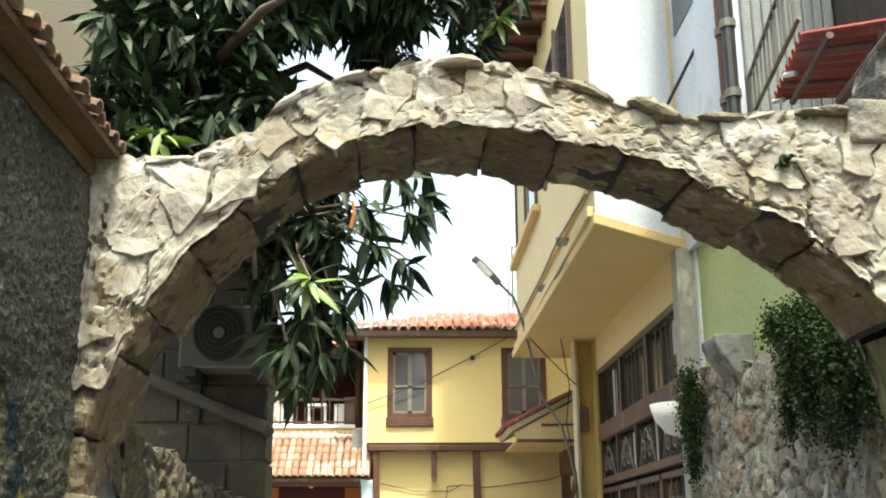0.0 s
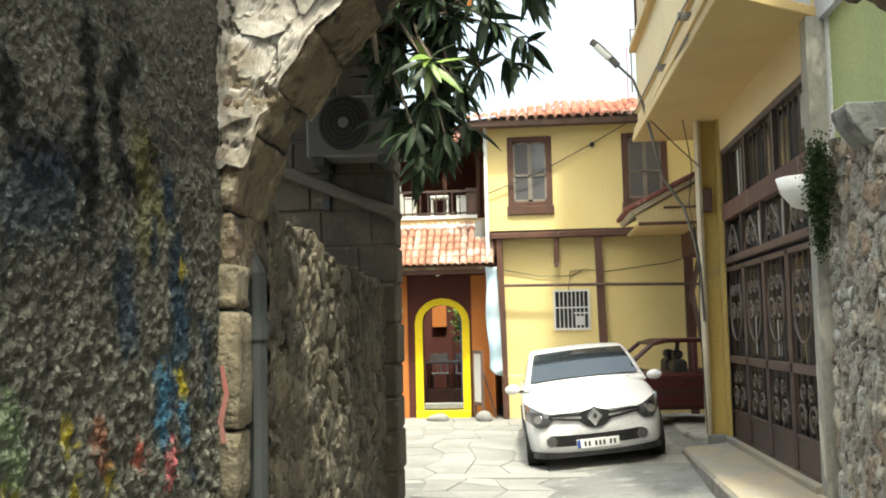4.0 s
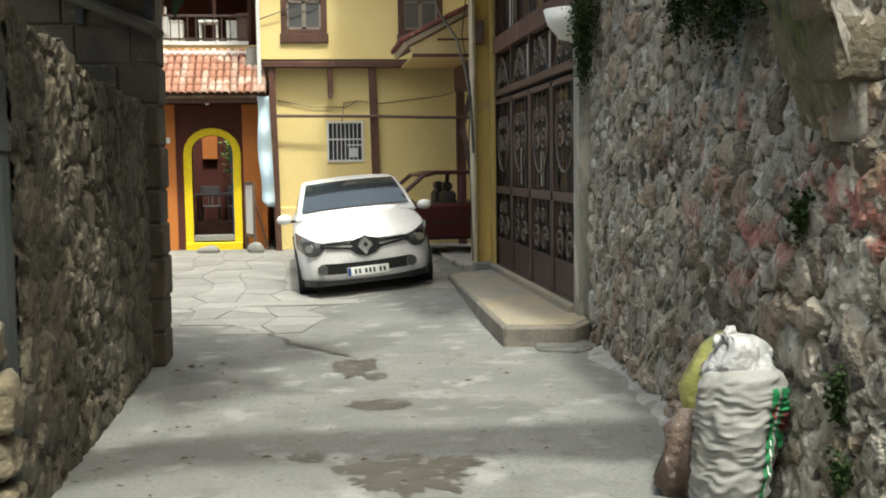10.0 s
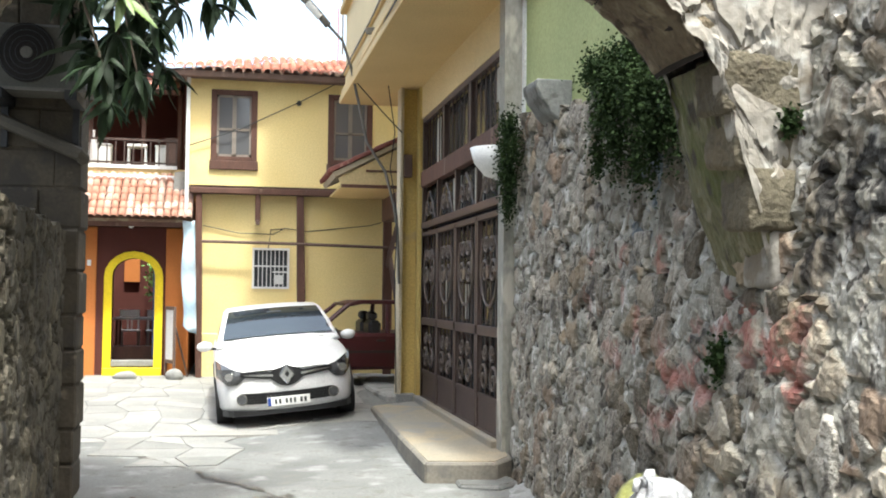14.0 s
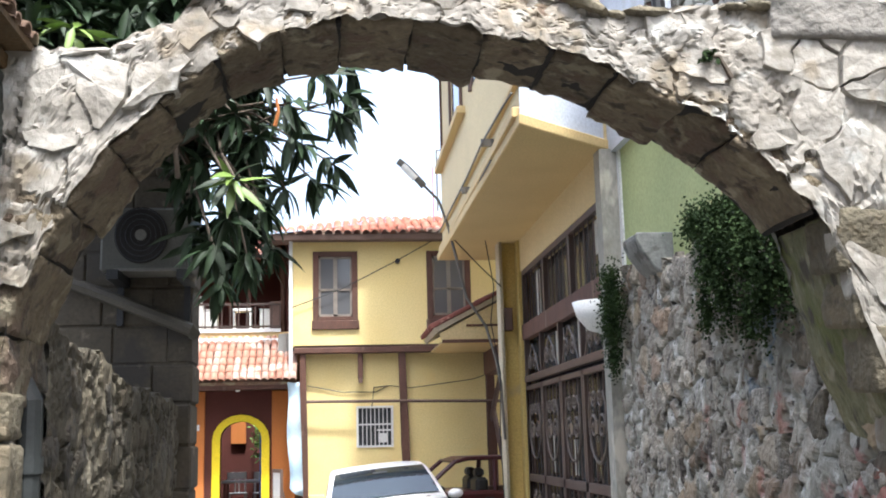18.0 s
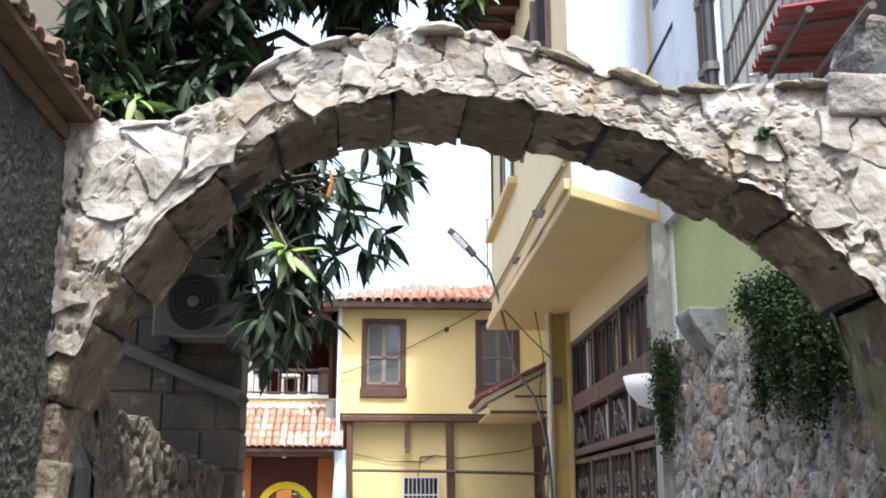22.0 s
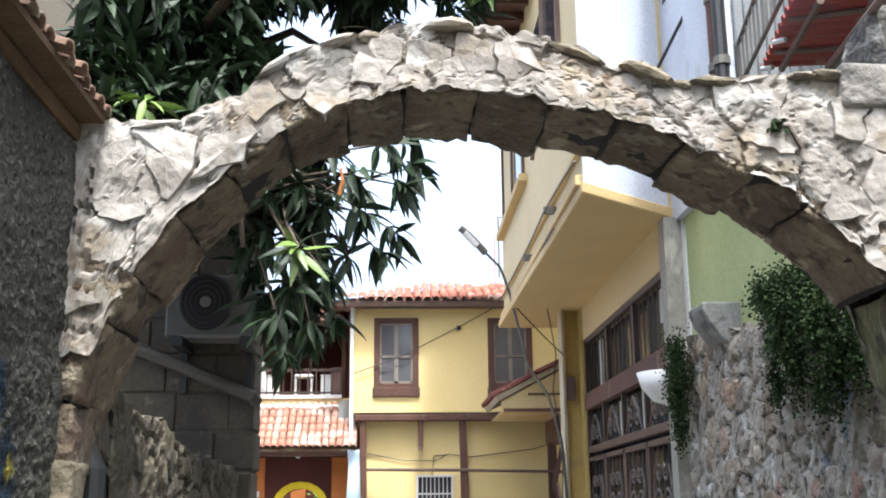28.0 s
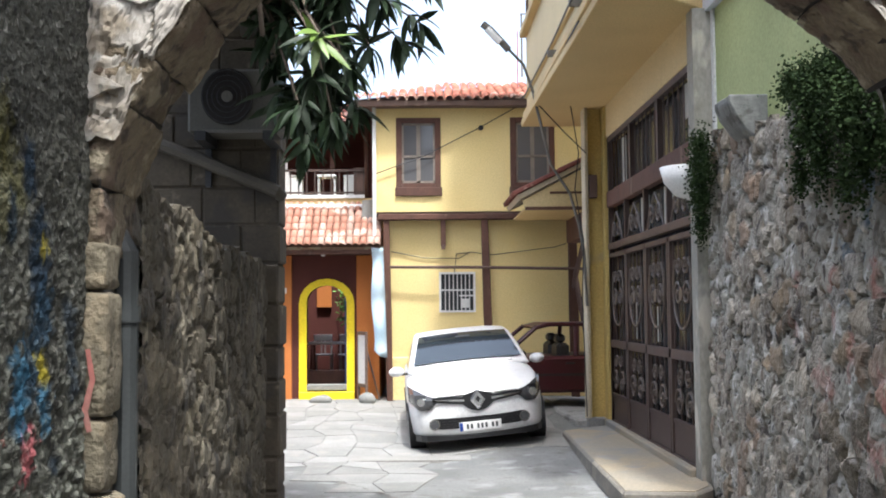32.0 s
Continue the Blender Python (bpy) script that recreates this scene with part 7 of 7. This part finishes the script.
        ((0.12, 6.2, 3.70), (0.6, -0.2, -0.5), 10, False), ((-0.1, 6.2, 3.52), (0.5, -0.3, -0.5), 9, False), ((-0.02, 6.15, 4.15), (0.5, -0.4, 0.4), 9, False), ((-0.3, 6.2, 3.95), (0.1, -0.8, 0.2), 9, False),
        ((-0.5, 6.3, 3.75), (-0.1, -0.8, 0.1), 9, False), ((-0.5, 6.1, 3.05), (-0.2, -0.4, -0.7), 9, False), ((-0.3, 6.2, 3.12), (0.3, -0.3, -0.8), 10, False), ((-0.62, 6.4, 2.95), (0.0, -0.3, -0.9), 9, False),
        ((-0.42, 6.5, 2.85), (0.1, -0.2, -0.9), 9, False), ((-0.28, 6.6, 2.95), (0.5, -0.2, -0.7), 8, False), ((-0.72, 6.3, 3.75), (-0.2, -0.7, 0.2), 7, False),
        ((-0.2, 6.4, 3.3), (0.3, -0.6, -0.3), 9, False), ((0.22, 6.3, 3.85), (0.8, -0.1, -0.4), 8, False), ((-0.12, 6.3, 4.35), (0.2, -0.6, 0.4), 9, False), ((-0.7, 6.2, 3.9), (-0.2, -0.7, 0.3), 9, False),
        ((-0.35, 6.3, 3.6), (0.0, -0.9, -0.1), 9, False), ((-0.6, 6.6, 2.75), (-0.1, -0.2, -0.9), 8, False), ((0.0, 6.5, 3.35), (0.6, -0.2, -0.6), 8, False), ((0.1, 6.6, 3.5), (0.6, -0.2, -0.6), 8, False), ((-0.45, 6.7, 3.35), (-0.1, -0.6, 0.1), 8, False), ((-0.15, 6.7, 3.85), (0.2, -0.6, 0.1), 8, False), ((-0.4, 6.7, 4.15), (0.0, -0.6, 0.3), 8, False), ((0.2, 6.5, 4.1), (0.7, -0.2, 0.2), 8, False), ((-0.5, 6.8, 2.9), (0.2, -0.3, -0.8), 8, False)]
near = [((p[0] - 0.09, p[1], p[2] + 0.03), ax, n, y_) for p, ax, n, y_ in near]
for at, ax, n, young in near:
    for m in whorl_poses(rng, at, ax, n + (0 if young else 5), (30, 105), (0.7, 1.1), 0.55):
        add_leaf(m, young)
b = bmesh.new()
for (at, ax, n, y_) in near:
    p = rel(at)
    back = rel((-0.95 + rng.uniform(-.2, .2), 6.8, 3.9 + rng.uniform(-.3, .4)))
    tube(b, [back, (p + back) / 2 + Vector((0, 0, 0.08)), p], 0.012, 5, 0.006)
tagged(part("twig", b, M_BARK, tree), kind="stuff")
# withered orange flower stalk
part("dry_stalk", rod([rel((-0.33, 5.98, 3.6)), rel((-0.31, 5.97, 3.68)), rel((-0.32, 5.97, 3.76))], 0.013, 6, 0.008), mat("dry_orange", (0.45, 0.16, 0.04), None, 8, 0.8, 0.2), tree, "dried orange flower stalk")


def joined_leaves(name, poses, material, length, width, parent):
    """Many leaves in one mesh."""
    base = np.array([(-.0, 0, 0), (-width * .5, length * .35, -.02), (width * .5, length * .35, -.02), (0, length * .38, -.045), (-width * .42, length * .7, -.07), (width * .42, length * .7, -.07), (0, length * .72, -.09), (0, length, -.14)])
    quads = [(0, 3, 1), (0, 2, 3), (1, 3, 6, 4), (3, 2, 5, 6), (4, 6, 7), (6, 5, 7)]
    vs, fs = [], []
    for m in poses:
        a = np.array(m)
        o = len(vs)
        vs.extend((base @ a[:3, :3].T + a[:3, 3]).tolist())
        fs.extend([tuple(o + i for i in q) for q in quads])
    me = bpy.data.meshes.new(name)
    me.from_pydata(vs, [], fs)
    me.materials.append(material)
    me.shade_smooth()
    return tagged(part(name, me, None, parent), kind="stuff")


def crown(centre, radii, count, rng, up=0.4):
    for _ in range(count):
        while True:
            v = Vector((rng.uniform(-1, 1), rng.uniform(-1, 1), rng.uniform(-1, 1)))
            if v.length < 1:
                break
        v = v.normalized() * (v.length ** 0.45)
        c = Vector(centre) + Vector((v.x * radii[0], v.y * radii[1], v.z * radii[2]))
        gap = Vector(((c.x + 0.68 + 0.13 * (c.y - 7)) / 0.38, 0, (c.z - 5.16 - 0.49 * (c.y - 7)) / 0.28)).length
        if noise.noise(c * 1.3) < -0.36 or c.x < -0.315 * c.y or gap + 0.4 * noise.noise(c * 3) < 1:
            continue
        yield from whorl_poses(rng, c - TB, v + Vector((rng.uniform(-.5, .5), rng.uniform(-.5, .5), up)), rng.randint(9, 13), (35, 105), (0.8, 1.15))


poses = []
# the last lump is added above the air conditioner to shade it
for centre, radii, count in (((-1.9, 6.9, 5.1), (1.3, 1.0, 1.15), 520), ((-1.0, 7.0, 5.9), (1.1, 0.9, 0.9), 330), ((0.0, 7.1, 5.75), (0.85, 0.7, 0.6), 120), ((-1.9, 7.4, 4.4), (0.6, 0.6, 0.7), 170),
                             ((-1.1, 7.0, 4.3), (0.6, 0.7, 0.4), 80), ((-1.5, 6.6, 4.4), (0.8, 0.7, 0.6), 170), ((-0.75, 7.0, 3.7), (0.3, 0.5, 0.7), 60), ((-1.3, 7.2, 6.9), (1.5, 1.0, 0.8), 260), ((-1.75, 6.2, 4.15), (0.45, 0.5, 0.35), 40), ((-1.8, 8.1, 4.75), (0.9, 0.8, 0.5), 200)):
    poses += list(crown(centre, radii, count, rng))
joined_leaves("crown", poses, M_LEAF, 0.25, 0.06, tree)
poses = []
for at in ((-1.42, 5.8, 4.12), (0.35, 6.8, 6.2), (0.55, 6.9, 6.0), (0.62, 6.9, 5.45)):
    poses += list(whorl_poses(rng, Vector(at) - TB, (rng.uniform(-.3, .3), -0.5, 0.6), 9, (40, 90), (0.8, 1.1)))
joined_leaves("young_foliage", poses, M_LEAF_Y, 0.2, 0.055, tree)

# ---- creepers on the rubble wall ----
def creeper(name, label, place, lumps, leaf=0.035, seed=1):
    rng = random.Random(seed)
    th = thing(name, label, "creeper", place)
    vs, fs = [], []
    for (c, r, n) in lumps:
        for _ in range(n * 3):
            v = Vector((rng.gauss(0, 0.42), rng.gauss(0, 0.42), rng.gauss(0, 0.42)))
            p = Vector(c) + Vector((v.x * r[0], v.y * r[1], v.z * r[2])) - Vector(place)
            d = Vector((rng.uniform(-1, 0.3), rng.uniform(-1, 1), rng.uniform(-1, .6))).normalized() * leaf * rng.uniform(.6, 1.3)
            e = d.orthogonal().normalized() * leaf * 0.4
            e.rotate(Matrix.Rotation(rng.uniform(0, 6.28), 3, d.normalized()))
            o = len(vs)
            vs += [tuple(p), tuple(p + d * .5 + e), tuple(p + d), tuple(p + d * .5 - e)]
            fs.append((o, o + 1, o + 2, o + 3))
    me = bpy.data.meshes.new("foliage")
    me.from_pydata(vs, [], fs)
    me.materials.append(M_IVY)
    tagged(part("foliage", me, None, th), kind="stuff")
    b = bmesh.new()
    for (c, r, n) in lumps[:6]:
        p = Vector(c) - Vector(place)
        tube(b, [(0.1, 0, -0.1), p * 0.5 + Vector((0.05, 0, 0)), p], 0.012, 5, 0.005)
    part("stems", b, M_BARK, th)
    return th


creeper("creeper", "bushy green creeper hanging over the rubble wall", (2.62, 6.9, 3.25),
        [((2.58, 7.25, 3.28), (.12, .22, .16), 520), ((2.52, 6.8, 3.18), (.13, .3, .2), 800), ((2.5, 6.35, 3.05), (.13, .25, .24), 800), ((2.47, 6.75, 2.88), (.1, .22, .22), 520), ((2.45, 6.5, 2.66), (.08, .12, .26), 300), ((2.45, 6.85, 2.6), (.07, .1, .2), 200), ((2.45, 6.05, 2.85), (.12, .2, .3), 620),
         ((2.42, 5.85, 2.55), (.08, .1, .28), 260), ((2.44, 6.12, 2.48), (.07, .1, .2), 180), ((2.46, 5.7, 2.85), (.1, .12, .25), 320), ((2.44, 5.6, 2.6), (.07, .08, .22), 160), ((2.56, 6.5, 3.3), (.1, .2, .12), 220)], 0.026, 3)
creeper("creeper", "narrow green creeper trailing down the corner by the gate", (2.58, 9.4, 3.2),
        [((2.50, 9.4, 3.2), (.10, .18, .18), 380), ((2.49, 9.35, 2.98), (.12, .25, .22), 560), ((2.49, 9.4, 2.75), (.10, .2, .22), 420), ((2.5, 9.4, 2.5), (.07, .14, .2), 240)], 0.026, 5)
for at, s, n in (((2.34, 4.83, 1.38), (.05, .09, .12), 150), ((2.16, 5.6, 0.25), (.06, .1, .22), 200), ((2.2, 4.2, 0.65), (.04, .06, .12), 110), ((2.16, 4.1, 0.36), (.04, .06, .09), 60), ((2.44, 4.36, 2.45), (.05, .05, .07), 90), ((2.42, 5.76, 2.62), (.05, .08, .12), 140), ((1.62, 4.35, 3.42), (.04, .02, .03), 16)):
    creeper("wall_weed", "small green weed rooted in the wall joints", at, [(at, s, n)], 0.03, int(at[2] * 100))

# ---- ground: flagstones, damp patches, cracks, litter ----
def flat_patch(centre, rx, ry, seed, material, name, label, lift=0.004, n=120, wob=0.5):
    bm = bmesh.new()
    pts = []
    for k in range(n):
        a = 2 * math.pi * k / n
        g = 1 + wob * noise.noise((math.cos(a) * 1.6 + seed, math.sin(a) * 1.6, seed)) + wob * noise.noise((math.cos(a) * 4 + seed, math.sin(a) * 4, seed)) + wob * 0.7 * noise.noise((math.cos(a) * 13 + seed, math.sin(a) * 13, seed))
        g = max(0.12, g)
        pts.append((rx * g * math.cos(a), ry * g * math.sin(a)))
    lo_ = [bm.verts.new((x, y, 0.0)) for x, y in pts]
    bm.faces.new(lo_)
    ob = part(name, bm, material)
    ob.location = (centre[0], centre[1], ground_z(centre[1]) + lift)
    return tagged(ob, label, "stain", "", "structure")


for k, (c, rx, ry) in enumerate((((0.55, 5.55), .32, .30), ((0.30, 5.75), .16, .12), ((0.75, 5.75), .16, .1), ((0.47, 7.25), .2, .14), ((0.5, 7.15), .15, .08), ((0.36, 8.6), .17, .38), ((0.5, 8.2), .1, .14), ((-0.02, 6.0), .1, .09),
                                ((0.55, 4.9), .33, .17), ((0.3, 4.85), .15, .1), ((0.62, 4.3), .3, .22), ((0.1, 4.4), .15, .12), ((0.95, 4.85), .18, .05))):
    flat_patch(c, rx, ry, k * 2.3, M_DAMP, "damp_patch", "dark damp patch soaked into the concrete", 0.004 + 0.0006 * k)
def crack(points, width, name, label, seed):
    bm = bmesh.new()
    prev = None
    fine = []
    for (a, b), (c, d) in zip(points, points[1:]):
        k = max(2, int(math.hypot(c - a, d - b) / 0.06))
        fine += [(a + (c - a) * i / k, b + (d - b) * i / k) for i in range(k)]
    for i, (x, y) in enumerate(fine):
        x += 0.10 * noise.noise((x * 3, y * 3, seed)) + 0.05 * noise.noise((x * 9, y * 9, seed))
        y += 0.12 * noise.noise((x * 3, y * 3, seed + 3)) + 0.08 * noise.noise((x * 11, y * 11, seed + 3))
        w = width * max(0.08, 0.6 + 2.2 * noise.noise((x * 7, y * 7, seed)))
        cur = [bm.verts.new((x, y - w, ground_z(y) + 0.012)), bm.verts.new((x, y + w, ground_z(y) + 0.012))]
        if prev:
            bm.faces.new((prev[0], cur[0], cur[1], prev[1]))
        prev = cur
    return tagged(part(name, bm, M_DAMP), label, "crack", "", "structure")


crack([(-1.75, 12.2), (-1.2, 11.6), (-0.5, 10.6), (0.0, 9.6), (0.45, 8.75)], 0.05, "paving_crack", "dark broken edge where concrete meets paving", 1.0)
crack([(-0.4, 4.65), (0.3, 4.62), (0.9, 4.75), (1.7, 4.85)], 0.012, "paving_crack", "thin crack across the concrete lane", 4.0)
crack([(-1.3, 5.3), (-0.6, 4.95), (0.0, 4.9)], 0.012, "paving_crack", "thin crack across the concrete lane", 6.0)
M_CEMENT = mat("pale_cement_smear", (0.34, 0.34, 0.33), (0.25, 0.25, 0.243), 4, 0.9, 0.6, 40, stain=(0.18, 0.178, 0.17), stain_scale=5, stain_at=0.56)
bm = bmesh.new()
prev = None
for k in range(91):
    y = 3.0 + k * 0.069
    foot = wall_r(y, 0.0)
    wide = max(0.02, 0.10 + 0.16 * noise.noise((y * 1.1, 2, 5)) + 0.07 * noise.noise((y * 4.5, 2, 5)))
    cur = [bm.verts.new(p) for p in ((foot - wide, y, ground_z(y) + 0.003), (foot - wide * 0.75, y, 0.012 + 0.02 * abs(noise.noise((y * 5, 1, 1)))), (foot - wide * 0.3, y, 0.03 + 0.03 * noise.noise((y * 3, 4, 1))), (foot + 0.08, y, 0.09 + 0.05 * noise.noise((y * 2, 7, 1))))]
    if prev:
        for q in range(3):
            bm.faces.new((prev[q], prev[q + 1], cur[q + 1], cur[q]))
    prev = cur
structure("apron", bm, M_CEMENT, "ragged pale cement haunch along the foot of the wall", "pavement", smooth=True)
part("broken_toe_crack", rod([(2.0, 9.03, 0.032), (2.14, 8.97, 0.034), (2.3, 8.92, 0.03), (2.42, 9.02, 0.034), (2.5, 9.16, 0.034)], 0.008, 5), M_DAMP, step)

rng = random.Random(51)
paving = thing("paving", "irregular pale flagstone paving in front of the houses", "paving", (0, 0, 0), kind="structure")
part("paving_bed", boxes((-3.2, 1.9, 12.6, 13.0, -0.05, 0.006)), M_JOINT, paving)
sx, sy = 0.48, 0.5
jit = {}
def corner(i, j):
    if (i, j) not in jit:
        jit[i, j] = (-3.3 + i * sx + rng.uniform(-.15, .15), 10.6 + j * sy + rng.uniform(-.15, .15))
    return jit[i, j]
for i in range(11):
    for j in range(17):
        q = [corner(i, j), corner(i + 1, j), corner(i + 1, j + 1), corner(i, j + 1)]
        cx, cy = sum(p[0] for p in q) / 4, sum(p[1] for p in q) / 4
        if cy < 12.15 - 1.35 * (cx + 1.7) + 0.25 * noise.noise((cx, cy, 1)) or (cx > 0.1 and cy < 12.9) or cx < -3.2:
            continue
        q = [(cx + (x - cx) * 0.985, cy + (y - cy) * 0.985) for x, y in q]
        t = 0.007 + rng.uniform(0, 0.006)
        bm = bmesh.new()
        lo_ = [bm.verts.new((x - cx, y - cy, ground_z(y, x) - ground_z(cy, cx) - 0.02)) for x, y in q]
        hi_ = [bm.verts.new(((x - cx) * .985, (y - cy) * .985, ground_z(y, x) - ground_z(cy, cx) + t)) for x, y in q]
        bm.faces.new(hi_)
        for k in range(4):
            bm.faces.new((lo_[k], lo_[(k + 1) % 4], hi_[(k + 1) % 4], hi_[k]))
        part("flagstone", bm, M_FLAG, paving).location = (cx, cy, ground_z(cy, cx))
bm = bmesh.new()
for _ in range(60):
    x, y = rng.uniform(-1.1, 1.9), rng.uniform(3.5, 9.0)
    if rng.random() < 0.5:
        x = rng.uniform(-1.15, -0.5)
    s = rng.uniform(0.008, 0.022)
    a = rng.uniform(0, 3.1)
    d, e = Vector((math.cos(a), math.sin(a), 0)) * s * 1.8, Vector((-math.sin(a), math.cos(a), 0)) * s * 0.6
    c = Vector((x, y, 0.006))
    bm.faces.new([bm.verts.new(c + q) for q in (d, e + Vector((0, 0, s * .5)), -d, -e)])
tagged(part("leaf_litter", bm, mat("dry_leaf", (0.12, 0.07, 0.035), (0.06, 0.045, 0.03), 9, 0.9, 0)), "scattered dry leaves and crumbs on the concrete", "litter", "", "stuff")

# ---- stones of the rubble walls and the arch ----
def scatter(rng, x0, x1, z0, z1, step, jitter=0.42, squash=1.0):
    out = []
    nz = int((z1 - z0) / (step * squash))
    nx = int((x1 - x0) / step)
    for j in range(nz + 1):
        for i in range(nx + 1):
            out.append((x0 + (i + 0.5 * (j % 2) + rng.uniform(-jitter, jitter)) * step, z0 + (j + rng.uniform(-jitter, jitter)) * step * squash))
    return [s for k, s in enumerate(out) if rng.random() > 0.24]


def rubble(parent, y0, y1, z_top, place, turn, material, seed, near_range, step=0.19, proud=(0.0, 0.05), gap=0.006, skip=0.22, bare=lambda a, b: False):
    """Broken stones over a wall; those within near_range are objects, the rest one joined mesh."""
    r = random.Random(seed)
    seeds = scatter(r, y0, y1, 0.0, 3.35, step, 0.45, 0.8)
    rest_v, rest_f, count = [], [], 0
    for poly in cells(seeds, y0 - 0.1, y1, -0.02, 3.4):
        if len(poly) < 3:
            continue
        cy, cz = sum(p[0] for p in poly) / len(poly), sum(p[1] for p in poly) / len(poly)
        if cz + 0.06 > z_top(cy) or r.random() < skip or bare(cy, cz):
            continue
        flip = 1 if turn > 0 else -1
        bm, c = chip([(flip * (a - cy), b - cz) for a, b in poly][::flip], r, gap, r.uniform(*proud) + 0.010, 0.04, 0.35, 0.06, 0.82)
        if bm is None:
            continue
        m = Matrix.Translation(place(cy, cz)) @ pose(0, 0, 0, r.uniform(-5, 5), 0, turn)
        if near_range[0] < cy < near_range[1] and count < 300:
            part("stone", bm, r.choice(material), parent, smooth=True).matrix_basis = m @ Matrix.Translation((c[0], 0, c[1]))
            bm = None
            count += 1
        else:
            m = m @ Matrix.Translation((c[0], 0, c[1]))
            o = len(rest_v)
            bm.verts.index_update()
            rest_v += [tuple(m @ v.co) for v in bm.verts]
            rest_f += [tuple(o + v.index for v in f.verts) for f in bm.faces]
            bm.free()
    me = bpy.data.meshes.new("stones")
    me.from_pydata(rest_v, [], rest_f)
    me.materials.append(material[0])
    tagged(part("stones", me, None, parent), kind="stuff")


M_RUB = [mat("mixed_rubble_stone", (0.315, 0.292, 0.251), (0.158, 0.139, 0.112), 7, 0.92, 1.0, 26, stain=(0.06, 0.0525, 0.0465), stain_scale=9, stain_at=0.55, vary=0.35, depth=0.04),
         mat("pale_rubble_stone", (0.405, 0.383, 0.341), (0.232, 0.214, 0.184), 8, 0.92, 1.0, 26, stain=(0.0825, 0.075, 0.0675), stain_scale=9, stain_at=0.57, vary=0.3, depth=0.04),
         mat("brown_rubble_stone", (0.211, 0.181, 0.136), (0.109, 0.0936, 0.0702), 7, 0.92, 1.0, 26, stain=(0.265, 0.242, 0.215), stain_scale=8, stain_at=0.58, vary=0.35, depth=0.04)]
rubble(right_wall, 1.8, 9.3, wall_r_top, lambda y, z: (wall_r(y, z) + 0.002, y, z), -90, M_RUB, 61, (3.6, 6.6), 0.2, (0.0, 0.016), skip=0.72, bare=lambda a, b: a < 4.35 and b > 1.55)
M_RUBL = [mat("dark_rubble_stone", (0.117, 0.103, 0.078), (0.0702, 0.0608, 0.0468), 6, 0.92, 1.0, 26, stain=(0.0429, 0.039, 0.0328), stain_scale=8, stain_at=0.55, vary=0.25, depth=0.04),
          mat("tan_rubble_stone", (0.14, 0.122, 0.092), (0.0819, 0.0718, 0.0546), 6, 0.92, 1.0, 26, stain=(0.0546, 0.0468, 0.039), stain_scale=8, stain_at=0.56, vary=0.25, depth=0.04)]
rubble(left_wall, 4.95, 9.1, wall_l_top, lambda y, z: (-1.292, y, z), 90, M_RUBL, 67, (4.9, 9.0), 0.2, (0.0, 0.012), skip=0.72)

# broken plates of mortar and stone on the arch front
r = random.Random(71)
seeds = [s for s in scatter(r, -1.4, 3.4, 2.0, 4.05, 0.2, 0.45, 0.8)]
for poly in cells(seeds, -1.37, 3.4, 1.95, 4.1):
    if len(poly) < 3:
        continue
    cx, cz = sum(p[0] for p in poly) / len(poly), sum(p[1] for p in poly) / len(poly)
    lo = arch_z(cx, 0.03)
    hi = interp(cx, TOP)
    cut = []
    for a, b in poly:
        l_ = arch_z(a, 0.012)
        cut.append((a, min(max(b, l_ + 0.015 * math.sin(a * 23)), interp(a, TOP) - 0.03)))
    if cz < lo - 0.05 or cz > hi - 0.04 or r.random() < 0.4:
        continue
    bm, c = chip(cut, r, 0.004, r.uniform(0.004, 0.013), 0.03, 0.3, 0.09, 0.95, 0.04)
    if bm is None:
        continue
    for v in bm.verts:
        q = (v.co.x + c[0], v.co.z + c[1])
        v.co.y -= 0.022 * noise.noise((q[0] * 4, q[1] * 4, 8)) + 0.012 * noise.noise((q[0] * 13, q[1] * 13, 8))
    part("stone", bm, M_PLASTER, arch).location = (c[0], ARCH_Y0 - 0.022 - r.uniform(-0.006, 0.008), c[1])
# dressed block at the end of the arch's top course
bm = boxes((1.92, 2.75, ARCH_Y0 - 0.06, ARCH_Y0 + 0.2, 3.515, 3.715), bevel=0.012)
bmesh.ops.subdivide_edges(bm, edges=[e for e in bm.edges if e.calc_length() > 0.1], cuts=6, use_grid_fill=True)
for v in bm.verts:
    v.co += Vector((noise.noise(v.co * 6), noise.noise(v.co * 7), noise.noise(v.co * 9))) * 0.012
part("dressed_block", bm, M_MORTAR, arch, "grey dressed block", smooth=True)
# loose stones along the top edge
CAP = []
for k in range(8):
    me = mesh_of("cap_stone", blob_stone(r, 0.3), M_QUOIN if k % 3 else M_PLASTER)
    CAP.append(me)
x = -1.2
while x < 3.3:
    w = r.uniform(0.08, 0.3)
    if r.random() < 0.45:
        x += w * 0.7
        continue
    ob = part("cap_stone", r.choice(CAP), None, arch)
    ob.matrix_basis = pose(x + w / 2, ARCH_Y0 + r.uniform(0.0, 0.06), interp(x + w / 2, TOP) + r.uniform(-0.03, -0.005), 4, r.uniform(-8, 8) - math.degrees(math.atan2(interp(x + w, TOP) - interp(x, TOP), w)), r.uniform(-8, 8)) @ Matrix.Diagonal((w * 1.25, 0.3, r.uniform(0.035, 0.065), 1))
    x += w
